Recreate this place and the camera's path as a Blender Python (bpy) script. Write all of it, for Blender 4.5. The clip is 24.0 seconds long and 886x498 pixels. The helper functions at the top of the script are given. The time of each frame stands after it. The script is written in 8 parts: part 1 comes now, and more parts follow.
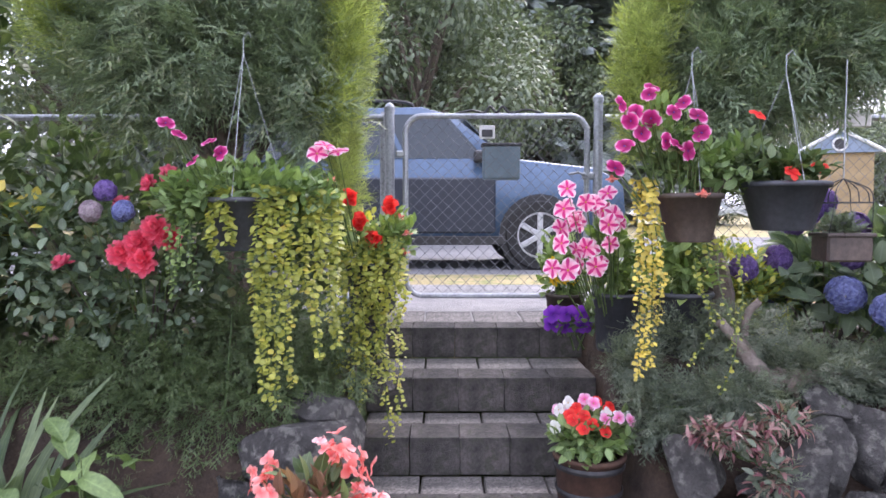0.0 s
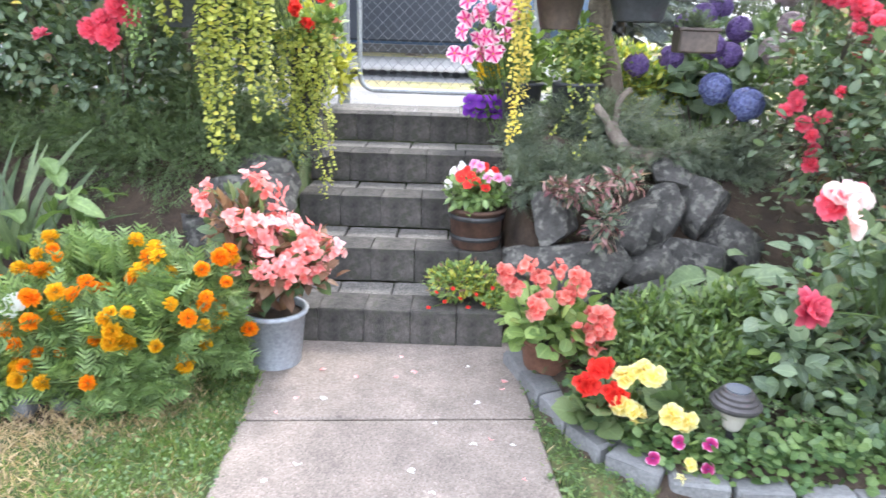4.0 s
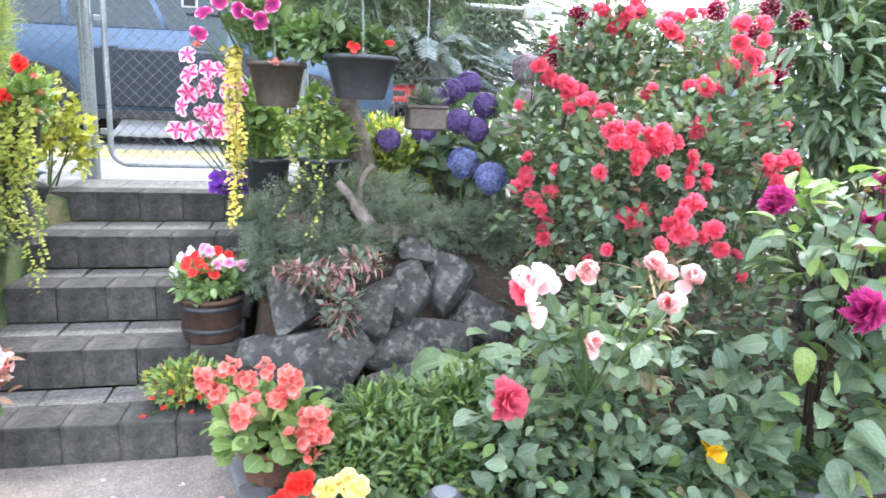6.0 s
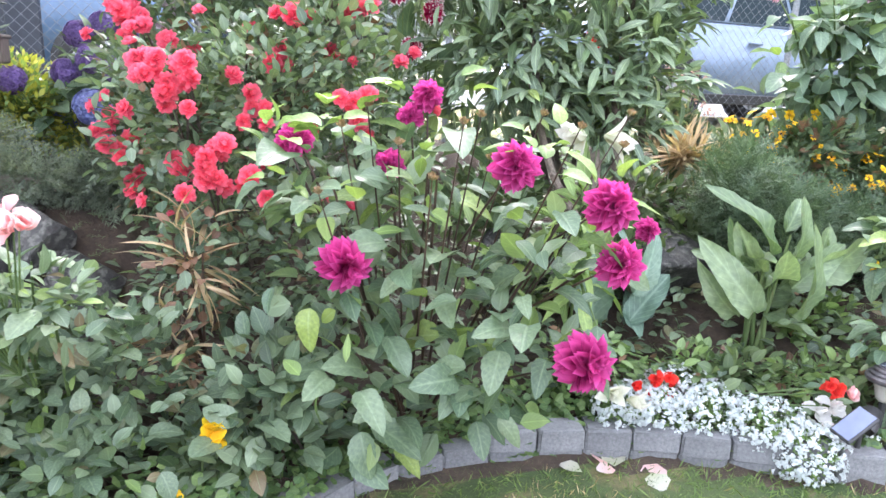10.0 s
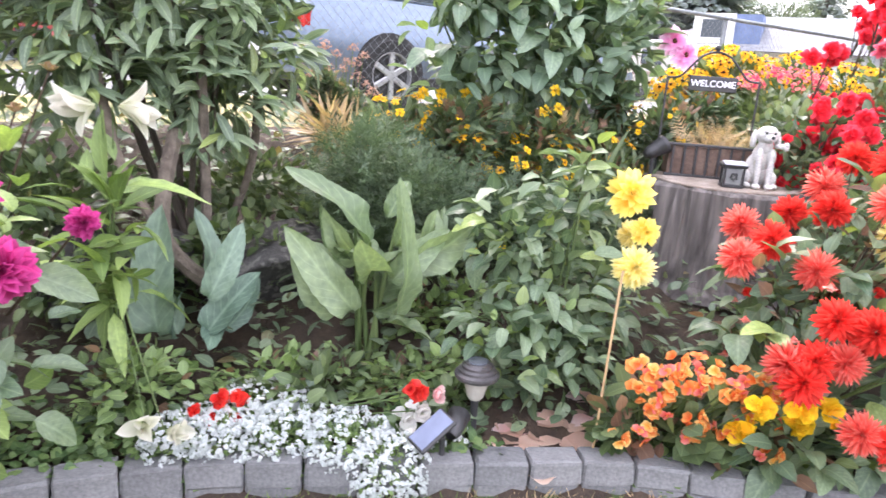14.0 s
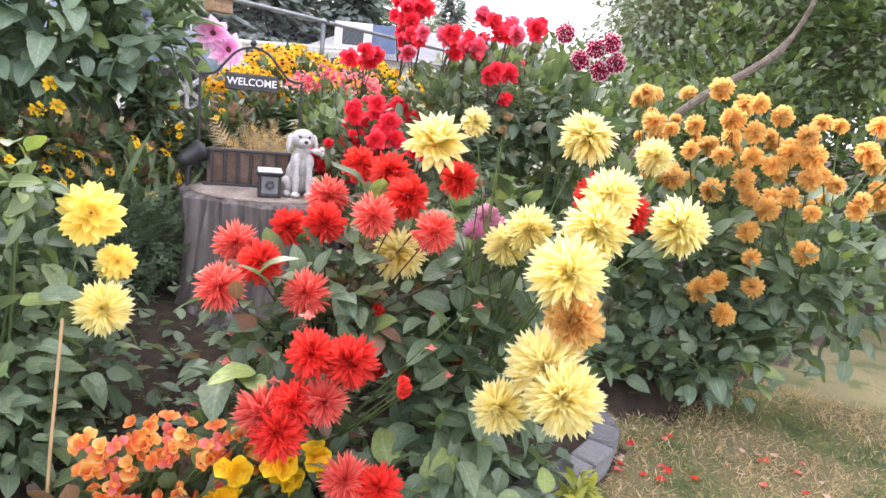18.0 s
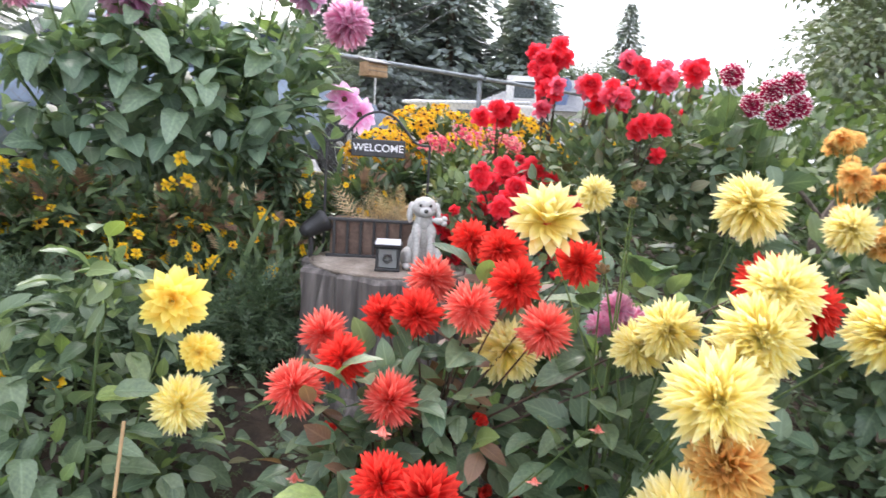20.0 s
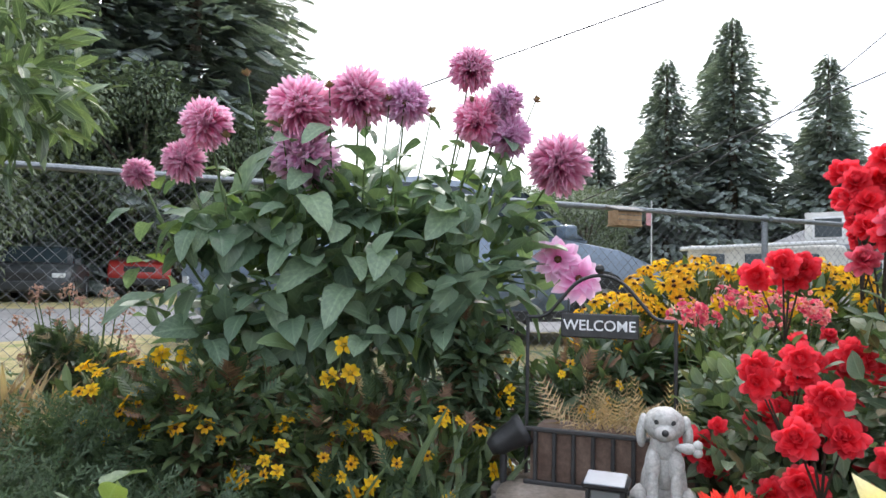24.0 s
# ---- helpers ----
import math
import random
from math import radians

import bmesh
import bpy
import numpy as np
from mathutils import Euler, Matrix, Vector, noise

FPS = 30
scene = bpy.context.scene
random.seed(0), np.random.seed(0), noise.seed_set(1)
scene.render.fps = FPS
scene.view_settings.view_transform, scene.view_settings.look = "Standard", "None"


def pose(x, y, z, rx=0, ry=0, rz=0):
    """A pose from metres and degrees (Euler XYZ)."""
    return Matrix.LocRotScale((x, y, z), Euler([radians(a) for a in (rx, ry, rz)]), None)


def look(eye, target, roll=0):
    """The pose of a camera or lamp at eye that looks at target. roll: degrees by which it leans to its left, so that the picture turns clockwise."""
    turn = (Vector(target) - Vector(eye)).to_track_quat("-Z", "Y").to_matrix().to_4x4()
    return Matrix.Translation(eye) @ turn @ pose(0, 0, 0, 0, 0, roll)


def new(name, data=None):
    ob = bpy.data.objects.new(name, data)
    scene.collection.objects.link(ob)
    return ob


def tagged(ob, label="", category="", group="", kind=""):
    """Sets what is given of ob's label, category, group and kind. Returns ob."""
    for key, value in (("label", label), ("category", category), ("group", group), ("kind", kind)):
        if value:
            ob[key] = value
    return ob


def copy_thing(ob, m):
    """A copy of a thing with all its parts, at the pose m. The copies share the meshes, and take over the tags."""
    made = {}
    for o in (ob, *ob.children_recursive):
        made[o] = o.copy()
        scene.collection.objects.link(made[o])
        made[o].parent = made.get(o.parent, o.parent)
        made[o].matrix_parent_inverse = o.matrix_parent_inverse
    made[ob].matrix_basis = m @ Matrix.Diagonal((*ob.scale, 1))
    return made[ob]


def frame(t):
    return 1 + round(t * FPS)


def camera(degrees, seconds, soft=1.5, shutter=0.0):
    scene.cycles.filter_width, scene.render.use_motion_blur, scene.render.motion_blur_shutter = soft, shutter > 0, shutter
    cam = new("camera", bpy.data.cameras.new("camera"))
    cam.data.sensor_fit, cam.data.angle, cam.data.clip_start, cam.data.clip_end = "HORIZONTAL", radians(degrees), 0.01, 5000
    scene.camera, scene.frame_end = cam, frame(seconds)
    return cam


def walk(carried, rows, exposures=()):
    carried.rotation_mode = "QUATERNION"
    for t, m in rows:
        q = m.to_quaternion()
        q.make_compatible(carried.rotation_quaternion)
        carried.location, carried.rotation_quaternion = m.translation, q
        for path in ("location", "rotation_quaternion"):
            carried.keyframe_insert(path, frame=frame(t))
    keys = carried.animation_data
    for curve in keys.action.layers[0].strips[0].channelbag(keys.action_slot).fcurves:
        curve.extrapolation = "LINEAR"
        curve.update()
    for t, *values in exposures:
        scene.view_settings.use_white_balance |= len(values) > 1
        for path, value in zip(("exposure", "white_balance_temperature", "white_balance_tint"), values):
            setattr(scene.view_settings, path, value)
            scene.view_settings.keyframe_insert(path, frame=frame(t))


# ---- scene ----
cam = camera(66.3, 24.0, 1.5, 0.25)
METRES, EYE, TILT, LEAN, TURN = 6.2, 1.46, -3.0, 0.0, 0.0
ROWS = [
    (0.0, 0.0, 0.0, 0.0, 0.0, 0.0, -0.0),
    (0.5, 0.0102, -0.0124, -0.0055, 2.4, -2.79, -1.1),
    (1.0, 0.021, -0.0273, -0.011, 2.71, -4.07, -1.91),
    (1.5, 0.0283, -0.0405, -0.0178, 3.21, -5.8, -2.62),
    (3.5, 0.051, -0.089, -0.0319, 5.03, -15.12, -2.02),
    (4.0, 0.0717, -0.0996, -0.0274, 1.05, -14.5, -1.81),
    (4.5, 0.0913, -0.1055, -0.0246, -5.05, -13.95, -2.63),
    (5.0, 0.1016, -0.1029, -0.0227, -7.92, -12.58, -2.21),
    (5.5, 0.1277, -0.0843, -0.0198, -10.15, -10.32, -2.32),
    (6.0, 0.1535, -0.0704, -0.0153, -11.89, -8.99, -1.64),
    (6.5, 0.1938, -0.0697, -0.0125, -13.51, -7.86, -1.33),
    (7.0, 0.2312, -0.074, -0.0128, -14.13, -7.87, -2.16),
    (7.5, 0.2594, -0.0708, -0.0175, -16.25, -8.83, -0.84),
    (8.0, 0.2878, -0.0673, -0.021, -18.02, -10.19, -1.21),
    (8.5, 0.3195, -0.072, -0.0223, -17.62, -11.02, -1.79),
    (9.0, 0.3403, -0.0821, -0.022, -16.28, -11.9, -2.1),
    (9.5, 0.3629, -0.08, -0.0246, -17.7, -11.98, -1.95),
    (11.5, 0.4523, -0.061, -0.0242, -12.49, -9.65, -1.39),
    (12.0, 0.4724, -0.0565, -0.0219, -16.32, -8.54, -0.42),
    (12.5, 0.4954, -0.051, -0.0277, -20.44, -10.15, -1.17),
    (13.0, 0.5163, -0.0537, -0.0313, -26.13, -11.55, -0.32),
    (13.5, 0.5374, -0.0663, -0.0313, -27.39, -11.52, -1.62),
    (14.0, 0.5536, -0.0745, -0.0326, -31.91, -11.76, -2.37),
    (14.5, 0.5675, -0.0812, -0.033, -35.89, -11.7, -2.6),
    (15.0, 0.5792, -0.0833, -0.0319, -40.32, -11.92, -3.1),
    (15.5, 0.5967, -0.0747, -0.0328, -44.03, -11.71, -3.32),
    (16.0, 0.6163, -0.0708, -0.0315, -48.36, -11.61, -2.06),
    (16.5, 0.6383, -0.0765, -0.0303, -52.16, -11.51, -2.02),
    (17.0, 0.6561, -0.086, -0.0293, -55.86, -11.07, -2.62),
    (17.5, 0.6679, -0.0958, -0.0296, -59.2, -10.18, -3.06),
    (19.5, 0.7218, -0.0795, -0.0237, -53.94, -9.26, -1.02),
    (20.0, 0.7441, -0.0814, -0.0189, -44.53, -6.56, -1.26),
    (20.5, 0.7607, -0.0748, -0.0182, -39.68, -6.14, -0.56),
    (21.0, 0.7773, -0.0523, -0.0146, -34.47, -3.7, -0.54),
    (21.5, 0.7929, -0.038, -0.011, -30.77, -1.63, 0.24),
    (22.0, 0.8157, -0.0296, -0.0072, -26.1, 0.97, -0.06),
    (22.5, 0.8351, -0.0252, -0.007, -24.06, 1.64, 0.76),
    (23.0, 0.8454, -0.0128, -0.0056, -22.75, 2.33, -0.02),
    (23.5, 0.8534, 0.0024, -0.0024, -21.15, 3.64, -0.29),
    (24.0, 0.8578, 0.0097, 0.0002, -21.31, 5.84, -0.16),
]
walk(cam, [(t, pose(0, 0, EYE, TILT, LEAN, TURN) @ pose(METRES * x, METRES * y, METRES * z, 90 + pitch, roll, yaw)) for t, x, y, z, yaw, pitch, roll in ROWS],
     [(0, 1.14, 5950, 28), (0.5, 1.54, 5950, 26), (1.5, 1.76, 6050, 23), (3.5, 1.8, 6100, 15), (5, 1.92, 5900, 12), (6.5, 2.0, 5850, 12), (9, 1.98, 5950, 16), (12, 1.98, 6150, 19),
      (14, 1.8, 6400, 23), (16, 1.5, 6550, 27), (17.5, 1.35, 6500, 24), (20, 1.06, 6300, 16), (22, 0.52, 6200, 11), (24, 0.44, 6200, 11)])

# ---- world, sun, exposure ----
world = bpy.data.worlds.new("overcast")
scene.world = world
world.use_nodes = True
wn = world.node_tree
sky = wn.nodes.new("ShaderNodeTexSky")
sky.sky_type, sky.sun_disc = "NISHITA", False
sky.sun_elevation, sky.sun_rotation = radians(42), radians(25)
sky.air_density, sky.dust_density, sky.ozone_density = 1.0, 6.0, 1.0
soften = wn.nodes.new("ShaderNodeMixRGB")
soften.inputs[0].default_value = 0.72
soften.inputs[2].default_value = (11.2, 11.8, 12.7, 1)
wn.links.new(sky.outputs[0], soften.inputs[1])
wn.links.new(soften.outputs[0], wn.nodes["Background"].inputs[0])
wn.nodes["Background"].inputs[1].default_value = 0.15
sun = new("sun", bpy.data.lights.new("sun", "SUN"))
sun.data.energy, sun.data.angle, sun.data.color = 1.5, radians(16), (1.0, 0.95, 0.86)
sun.matrix_world = look((0, 0, 30), (-5, -11, 16))

# ---- materials ----


def nodes_of(name):
    m = bpy.data.materials.new(name)
    m.use_nodes = True
    nt = m.node_tree
    return m, nt, nt.nodes["Principled BSDF"]


def ramp(nt, fac, stops):
    r = nt.nodes.new("ShaderNodeValToRGB")
    e = r.color_ramp.elements
    while len(e) < len(stops):
        e.new(0.5)
    for el, (p, c) in zip(e, stops):
        el.position, el.color = p, (*c, 1)
    nt.links.new(fac, r.inputs[0])
    return r.outputs[0]


def mixed(nt, fac, a, b, mode="MIX"):
    n = nt.nodes.new("ShaderNodeMixRGB")
    n.blend_type = mode
    for sock, v in zip(n.inputs, (fac, a, b)):
        if isinstance(v, (int, float)):
            sock.default_value = v
        elif isinstance(v, tuple):
            sock.default_value = (*v, 1)
        else:
            nt.links.new(v, sock)
    return n.outputs[0]


def noise_of(nt, scale, detail=4, rough=0.55, space="Object"):
    t = nt.nodes.new("ShaderNodeTexCoord")
    n = nt.nodes.new("ShaderNodeTexNoise")
    n.inputs["Scale"].default_value, n.inputs["Detail"].default_value, n.inputs["Roughness"].default_value = scale, detail, rough
    nt.links.new(t.outputs[space], n.inputs["Vector"])
    return n.outputs[0]


def bumped(nt, bsdf, fac, strength=0.3, distance=0.02):
    b = nt.nodes.new("ShaderNodeBump")
    b.inputs["Strength"].default_value, b.inputs["Distance"].default_value = strength, distance
    nt.links.new(fac, b.inputs["Height"])
    nt.links.new(b.outputs[0], bsdf.inputs["Normal"])


def rough_mat(name, c1, c2, scale, rough=0.85, bump=0.4, fine=60, metal=0.0, dist=0.01, c3=None):
    """Two scales of mottling and a fine relief."""
    m, nt, b = nodes_of(name)
    big, small = noise_of(nt, scale), noise_of(nt, fine, 6, 0.7)
    col = ramp(nt, big, ((0.3, c1), (0.7, c2)))
    if c3:
        col = mixed(nt, ramp(nt, noise_of(nt, scale * 2.7, 5), ((0.52, (0, 0, 0)), (0.62, (1, 1, 1)))), col, c3)
    dark = ramp(nt, small, ((0.3, (0.62, 0.62, 0.62)), (0.7, (1.2, 1.2, 1.2))))
    info = nt.nodes.new("ShaderNodeObjectInfo")
    vary = ramp(nt, info.outputs["Random"], ((0, (0.82, 0.82, 0.82)), (1, (1.15, 1.14, 1.12))))
    col = mixed(nt, 1.0, mixed(nt, 1.0, col, dark, "MULTIPLY"), vary, "MULTIPLY")
    nt.links.new(col, b.inputs["Base Color"])
    b.inputs["Roughness"].default_value, b.inputs["Metallic"].default_value = rough, metal
    bumped(nt, b, small, bump, dist)
    return m


def leaf_mat(name, dark, light, tip=None, gloss=0.5, through_light=0.3, vein=0.2):
    """A blade with a paler midrib and side veins, varied leaf by leaf."""
    dark, light = tuple(c * k for c, k in zip(dark, (1.35, 1.33, 1.5))), tuple(c * k for c, k in zip(light, (1.3, 1.28, 1.45)))
    m, nt, b = nodes_of(name)
    geo, info = nt.nodes.new("ShaderNodeNewGeometry"), nt.nodes.new("ShaderNodeObjectInfo")
    add = nt.nodes.new("ShaderNodeMath")
    add.operation = "ADD"
    nt.links.new(geo.outputs["Random Per Island"], add.inputs[0])
    nt.links.new(info.outputs["Random"], add.inputs[1])
    fr = nt.nodes.new("ShaderNodeMath")
    fr.operation = "FRACT"
    nt.links.new(add.outputs[0], fr.inputs[0])
    mid = tuple((a + c) / 2 for a, c in zip(dark, light))
    col = ramp(nt, fr.outputs[0], ((0.0, dark), (0.55, mid), (0.93, light), (1.0, tip or light)))
    uv = nt.nodes.new("ShaderNodeUVMap")
    sep = nt.nodes.new("ShaderNodeSeparateXYZ")
    nt.links.new(uv.outputs[0], sep.inputs[0])
    off = nt.nodes.new("ShaderNodeMath")
    off.operation, off.inputs[1].default_value = "SUBTRACT", 0.5
    nt.links.new(sep.outputs[0], off.inputs[0])
    ab = nt.nodes.new("ShaderNodeMath")
    ab.operation = "ABSOLUTE"
    nt.links.new(off.outputs[0], ab.inputs[0])
    rib = ramp(nt, ab.outputs[0], ((0.0, (1, 1, 1)), (0.07, (0, 0, 0))))
    slant = nt.nodes.new("ShaderNodeMath")
    slant.operation, slant.inputs[1].default_value = "MULTIPLY_ADD", -0.7
    nt.links.new(ab.outputs[0], slant.inputs[0])
    nt.links.new(sep.outputs[1], slant.inputs[2])
    wave = nt.nodes.new("ShaderNodeMath")
    wave.operation, wave.inputs[1].default_value = "MULTIPLY", 44
    nt.links.new(slant.outputs[0], wave.inputs[0])
    sn = nt.nodes.new("ShaderNodeMath")
    sn.operation = "SINE"
    nt.links.new(wave.outputs[0], sn.inputs[0])
    side = ramp(nt, sn.outputs[0], ((0.82, (0, 0, 0)), (1.0, (0.5, 0.5, 0.5))))
    veins = mixed(nt, 1.0, rib, side, "LIGHTEN")
    pale = mixed(nt, vein, col, tuple(min(1, c * 2.2 + 0.03) for c in light))
    col = mixed(nt, veins, col, pale)
    blotch = ramp(nt, noise_of(nt, 9, 5), ((0.3, (0.7, 0.72, 0.7)), (0.7, (1.18, 1.15, 1.05))))
    col = mixed(nt, 1.0, col, blotch, "MULTIPLY")
    nt.links.new(col, b.inputs["Base Color"])
    b.inputs["Roughness"].default_value = gloss
    b.inputs["Specular IOR Level"].default_value = 0.5
    bumped(nt, b, veins, 0.25, 0.004)
    tr = nt.nodes.new("ShaderNodeBsdfTranslucent")
    nt.links.new(mixed(nt, 1.0, col, (1.25, 1.35, 0.7), "MULTIPLY"), tr.inputs[0])
    sh = nt.nodes.new("ShaderNodeMixShader")
    sh.inputs[0].default_value = through_light
    nt.links.new(b.outputs[0], sh.inputs[1])
    nt.links.new(tr.outputs[0], sh.inputs[2])
    nt.links.new(sh.outputs[0], nt.nodes["Material Output"].inputs[0])
    return m


def petal_mat(name, base, tip, vary=0.25, stripe=None, edge=0.6, rim=None):
    """Colour from the petal's base to its tip, streaked along it."""
    m, nt, b = nodes_of(name)
    uv = nt.nodes.new("ShaderNodeUVMap")
    sep = nt.nodes.new("ShaderNodeSeparateXYZ")
    nt.links.new(uv.outputs[0], sep.inputs[0])
    col = ramp(nt, sep.outputs[1], ((0.1, base), (edge, tuple((a + c) / 2 for a, c in zip(base, tip))), (0.76 if rim else 0.97, tip)) + (((0.88, rim),) if rim else ()))
    if stripe:
        off = nt.nodes.new("ShaderNodeMath")
        off.operation, off.inputs[1].default_value = "SUBTRACT", 0.5
        nt.links.new(sep.outputs[0], off.inputs[0])
        ab = nt.nodes.new("ShaderNodeMath")
        ab.operation = "ABSOLUTE"
        nt.links.new(off.outputs[0], ab.inputs[0])
        col = mixed(nt, ramp(nt, ab.outputs[0], ((0.14, (1, 1, 1)), (0.2, (0, 0, 0)))), col, stripe)
    geo, info = nt.nodes.new("ShaderNodeNewGeometry"), nt.nodes.new("ShaderNodeObjectInfo")
    v = ramp(nt, geo.outputs["Random Per Island"], ((0, (1 - vary, 1 - vary, 1 - vary)), (1, (1 + vary * 0.6,) * 3)))
    w = ramp(nt, info.outputs["Random"], ((0, (0.92, 0.9, 0.92)), (1, (1.08, 1.08, 1.08))))
    streak = ramp(nt, noise_of(nt, 70, 3), ((0.3, (0.93, 0.93, 0.93)), (0.7, (1.05, 1.05, 1.05))))
    col = mixed(nt, 1.0, mixed(nt, 1.0, mixed(nt, 1.0, col, v, "MULTIPLY"), w, "MULTIPLY"), streak, "MULTIPLY")
    nt.links.new(col, b.inputs["Base Color"])
    b.inputs["Roughness"].default_value = 0.55
    b.inputs["Specular IOR Level"].default_value = 0.3
    tr = nt.nodes.new("ShaderNodeBsdfTranslucent")
    nt.links.new(col, tr.inputs[0])
    sh = nt.nodes.new("ShaderNodeMixShader")
    sh.inputs[0].default_value = 0.55
    nt.links.new(b.outputs[0], sh.inputs[1])
    nt.links.new(tr.outputs[0], sh.inputs[2])
    nt.links.new(sh.outputs[0], nt.nodes["Material Output"].inputs[0])
    return m


def plain_mat(name, c, rough=0.5, metal=0.0, coat=0.0):
    m, nt, b = nodes_of(name)
    n = noise_of(nt, 14, 5)
    col = mixed(nt, 1.0, c, ramp(nt, n, ((0.3, (0.82, 0.82, 0.82)), (0.7, (1.1, 1.1, 1.1)))), "MULTIPLY")
    nt.links.new(col, b.inputs["Base Color"])
    b.inputs["Roughness"].default_value, b.inputs["Metallic"].default_value, b.inputs["Coat Weight"].default_value = rough, metal, coat
    return m


def glass_mat(name, tint=(0.03, 0.042, 0.05)):
    m, nt, b = nodes_of(name)
    b.inputs["Base Color"].default_value = (*tint, 1)
    b.inputs["Roughness"].default_value = 0.06
    b.inputs["Specular IOR Level"].default_value = 0.4
    return m


def aggregate(name, c1, c2, cell, stain):
    """Washed concrete: small pebbles of several tints in a paler paste, with broad stains."""
    m, nt, b = nodes_of(name)
    t = nt.nodes.new("ShaderNodeTexCoord")
    v = nt.nodes.new("ShaderNodeTexVoronoi")
    v.inputs["Scale"].default_value = cell
    nt.links.new(t.outputs["Object"], v.inputs["Vector"])
    peb = ramp(nt, v.outputs["Color"], ((0.1, tuple(c * 0.72 for c in c1)), (0.5, c1), (0.75, c2), (0.95, tuple(min(1, c * 1.25) for c in c2))))
    col = mixed(nt, ramp(nt, v.outputs["Distance"], ((0.35, (0, 0, 0)), (0.7, (1, 1, 1)))), peb, tuple((p + q) / 2 for p, q in zip(c1, c2)))
    worn = ramp(nt, noise_of(nt, 1.7, 5), ((0.3, (stain,) * 3), (0.68, (1.1, 1.09, 1.07))))
    grime = ramp(nt, noise_of(nt, 7, 6, 0.7), ((0.35, (0.84, 0.84, 0.83)), (0.6, (1.05, 1.05, 1.05))))
    col = mixed(nt, 1.0, mixed(nt, 1.0, col, worn, "MULTIPLY"), grime, "MULTIPLY")
    nt.links.new(col, b.inputs["Base Color"])
    b.inputs["Roughness"].default_value = 0.9
    bumped(nt, b, v.outputs["Distance"], 0.5, 0.004)
    return m


CONCRETE = aggregate("exposed_aggregate_concrete", (0.185, 0.152, 0.132), (0.265, 0.226, 0.2), 150, 0.72)
# Risers darker, treads paler: moss and wear plus face shade put into colour.
STEPBLOCK = rough_mat("weathered_shaded_block", (0.03, 0.028, 0.026), (0.125, 0.114, 0.104), 9, 0.92, 1.0, 70, dist=0.01, c3=(0.062, 0.062, 0.048))
TREAD = aggregate("worn_skylit_tread", (0.08, 0.075, 0.069), (0.22, 0.205, 0.188), 90, 0.9)
EDGING = rough_mat("grey_edging_block", (0.12, 0.122, 0.126), (0.2, 0.202, 0.205), 6, 0.88, 0.5, 90, dist=0.005)
ROCK = rough_mat("basalt_rock", (0.045, 0.043, 0.041), (0.125, 0.12, 0.112), 7, 0.9, 1.0, 38, dist=0.035, c3=(0.19, 0.185, 0.165))
SOIL = rough_mat("mulched_soil", (0.035, 0.024, 0.017), (0.085, 0.058, 0.04), 9, 0.95, 0.9, 70, dist=0.02)
GRASS_GROUND = rough_mat("patchy_lawn", (0.036, 0.06, 0.016), (0.068, 0.092, 0.03), 2.2, 0.95, 0.6, 80, dist=0.01, c3=(0.13, 0.115, 0.052))
DRYLAWN = rough_mat("sun_dried_lawn", (0.1, 0.095, 0.04), (0.17, 0.145, 0.07), 2.0, 0.95, 0.6, 80, dist=0.01, c3=(0.06, 0.08, 0.025))
DRYGRASS = rough_mat("dry_verge_grass", (0.30, 0.25, 0.12), (0.4, 0.34, 0.17), 1.2, 0.95, 0.6, 50, dist=0.02, c3=(0.18, 0.2, 0.07))
GRAVEL = rough_mat("grey_gravel", (0.2, 0.2, 0.2), (0.33, 0.32, 0.31), 3, 0.95, 0.9, 90, dist=0.02)
ASPHALT = rough_mat("grey_asphalt", (0.15, 0.15, 0.155), (0.22, 0.22, 0.225), 0.6, 0.9, 0.4, 70, dist=0.01)
BARK = rough_mat("grey_brown_bark", (0.09, 0.07, 0.055), (0.2, 0.165, 0.13), 12, 0.95, 0.9, 45, dist=0.02)
WEATHERED = rough_mat("weathered_wood", (0.19, 0.15, 0.12), (0.33, 0.28, 0.24), 9, 0.9, 0.8, 60, dist=0.01)
GALV = rough_mat("galvanised_steel", (0.28, 0.3, 0.32), (0.42, 0.44, 0.46), 8, 0.5, 0.1, 60, 0.7)
WIRE = rough_mat("weathered_wire", (0.13, 0.14, 0.15), (0.25, 0.26, 0.28), 8, 0.55, 0.1, 60, 0.5)
BARREL = rough_mat("dark_barrel_wood", (0.07, 0.036, 0.026), (0.14, 0.075, 0.05), 8, 0.75, 0.4, 40)
TERRACOTTA = rough_mat("brown_terracotta", (0.2, 0.09, 0.055), (0.3, 0.15, 0.1), 8, 0.75, 0.3, 60)
GREYPOT = rough_mat("grey_plastic", (0.3, 0.33, 0.37), (0.38, 0.41, 0.45), 5, 0.5, 0.1, 60)
DARKPOT = rough_mat("dark_plastic", (0.035, 0.038, 0.045), (0.07, 0.074, 0.085), 8, 0.5, 0.1, 60)
BROWNPOT = rough_mat("brown_plastic", (0.055, 0.04, 0.035), (0.1, 0.075, 0.06), 8, 0.55, 0.1, 60)
BLACK = rough_mat("black_painted_metal", (0.018, 0.018, 0.02), (0.04, 0.04, 0.042), 9, 0.5, 0.15, 60)
STATUE = rough_mat("white_stone_resin", (0.52, 0.51, 0.49), (0.66, 0.64, 0.62), 6, 0.75, 0.2, 120, dist=0.002)

# ---- mesh tools ----


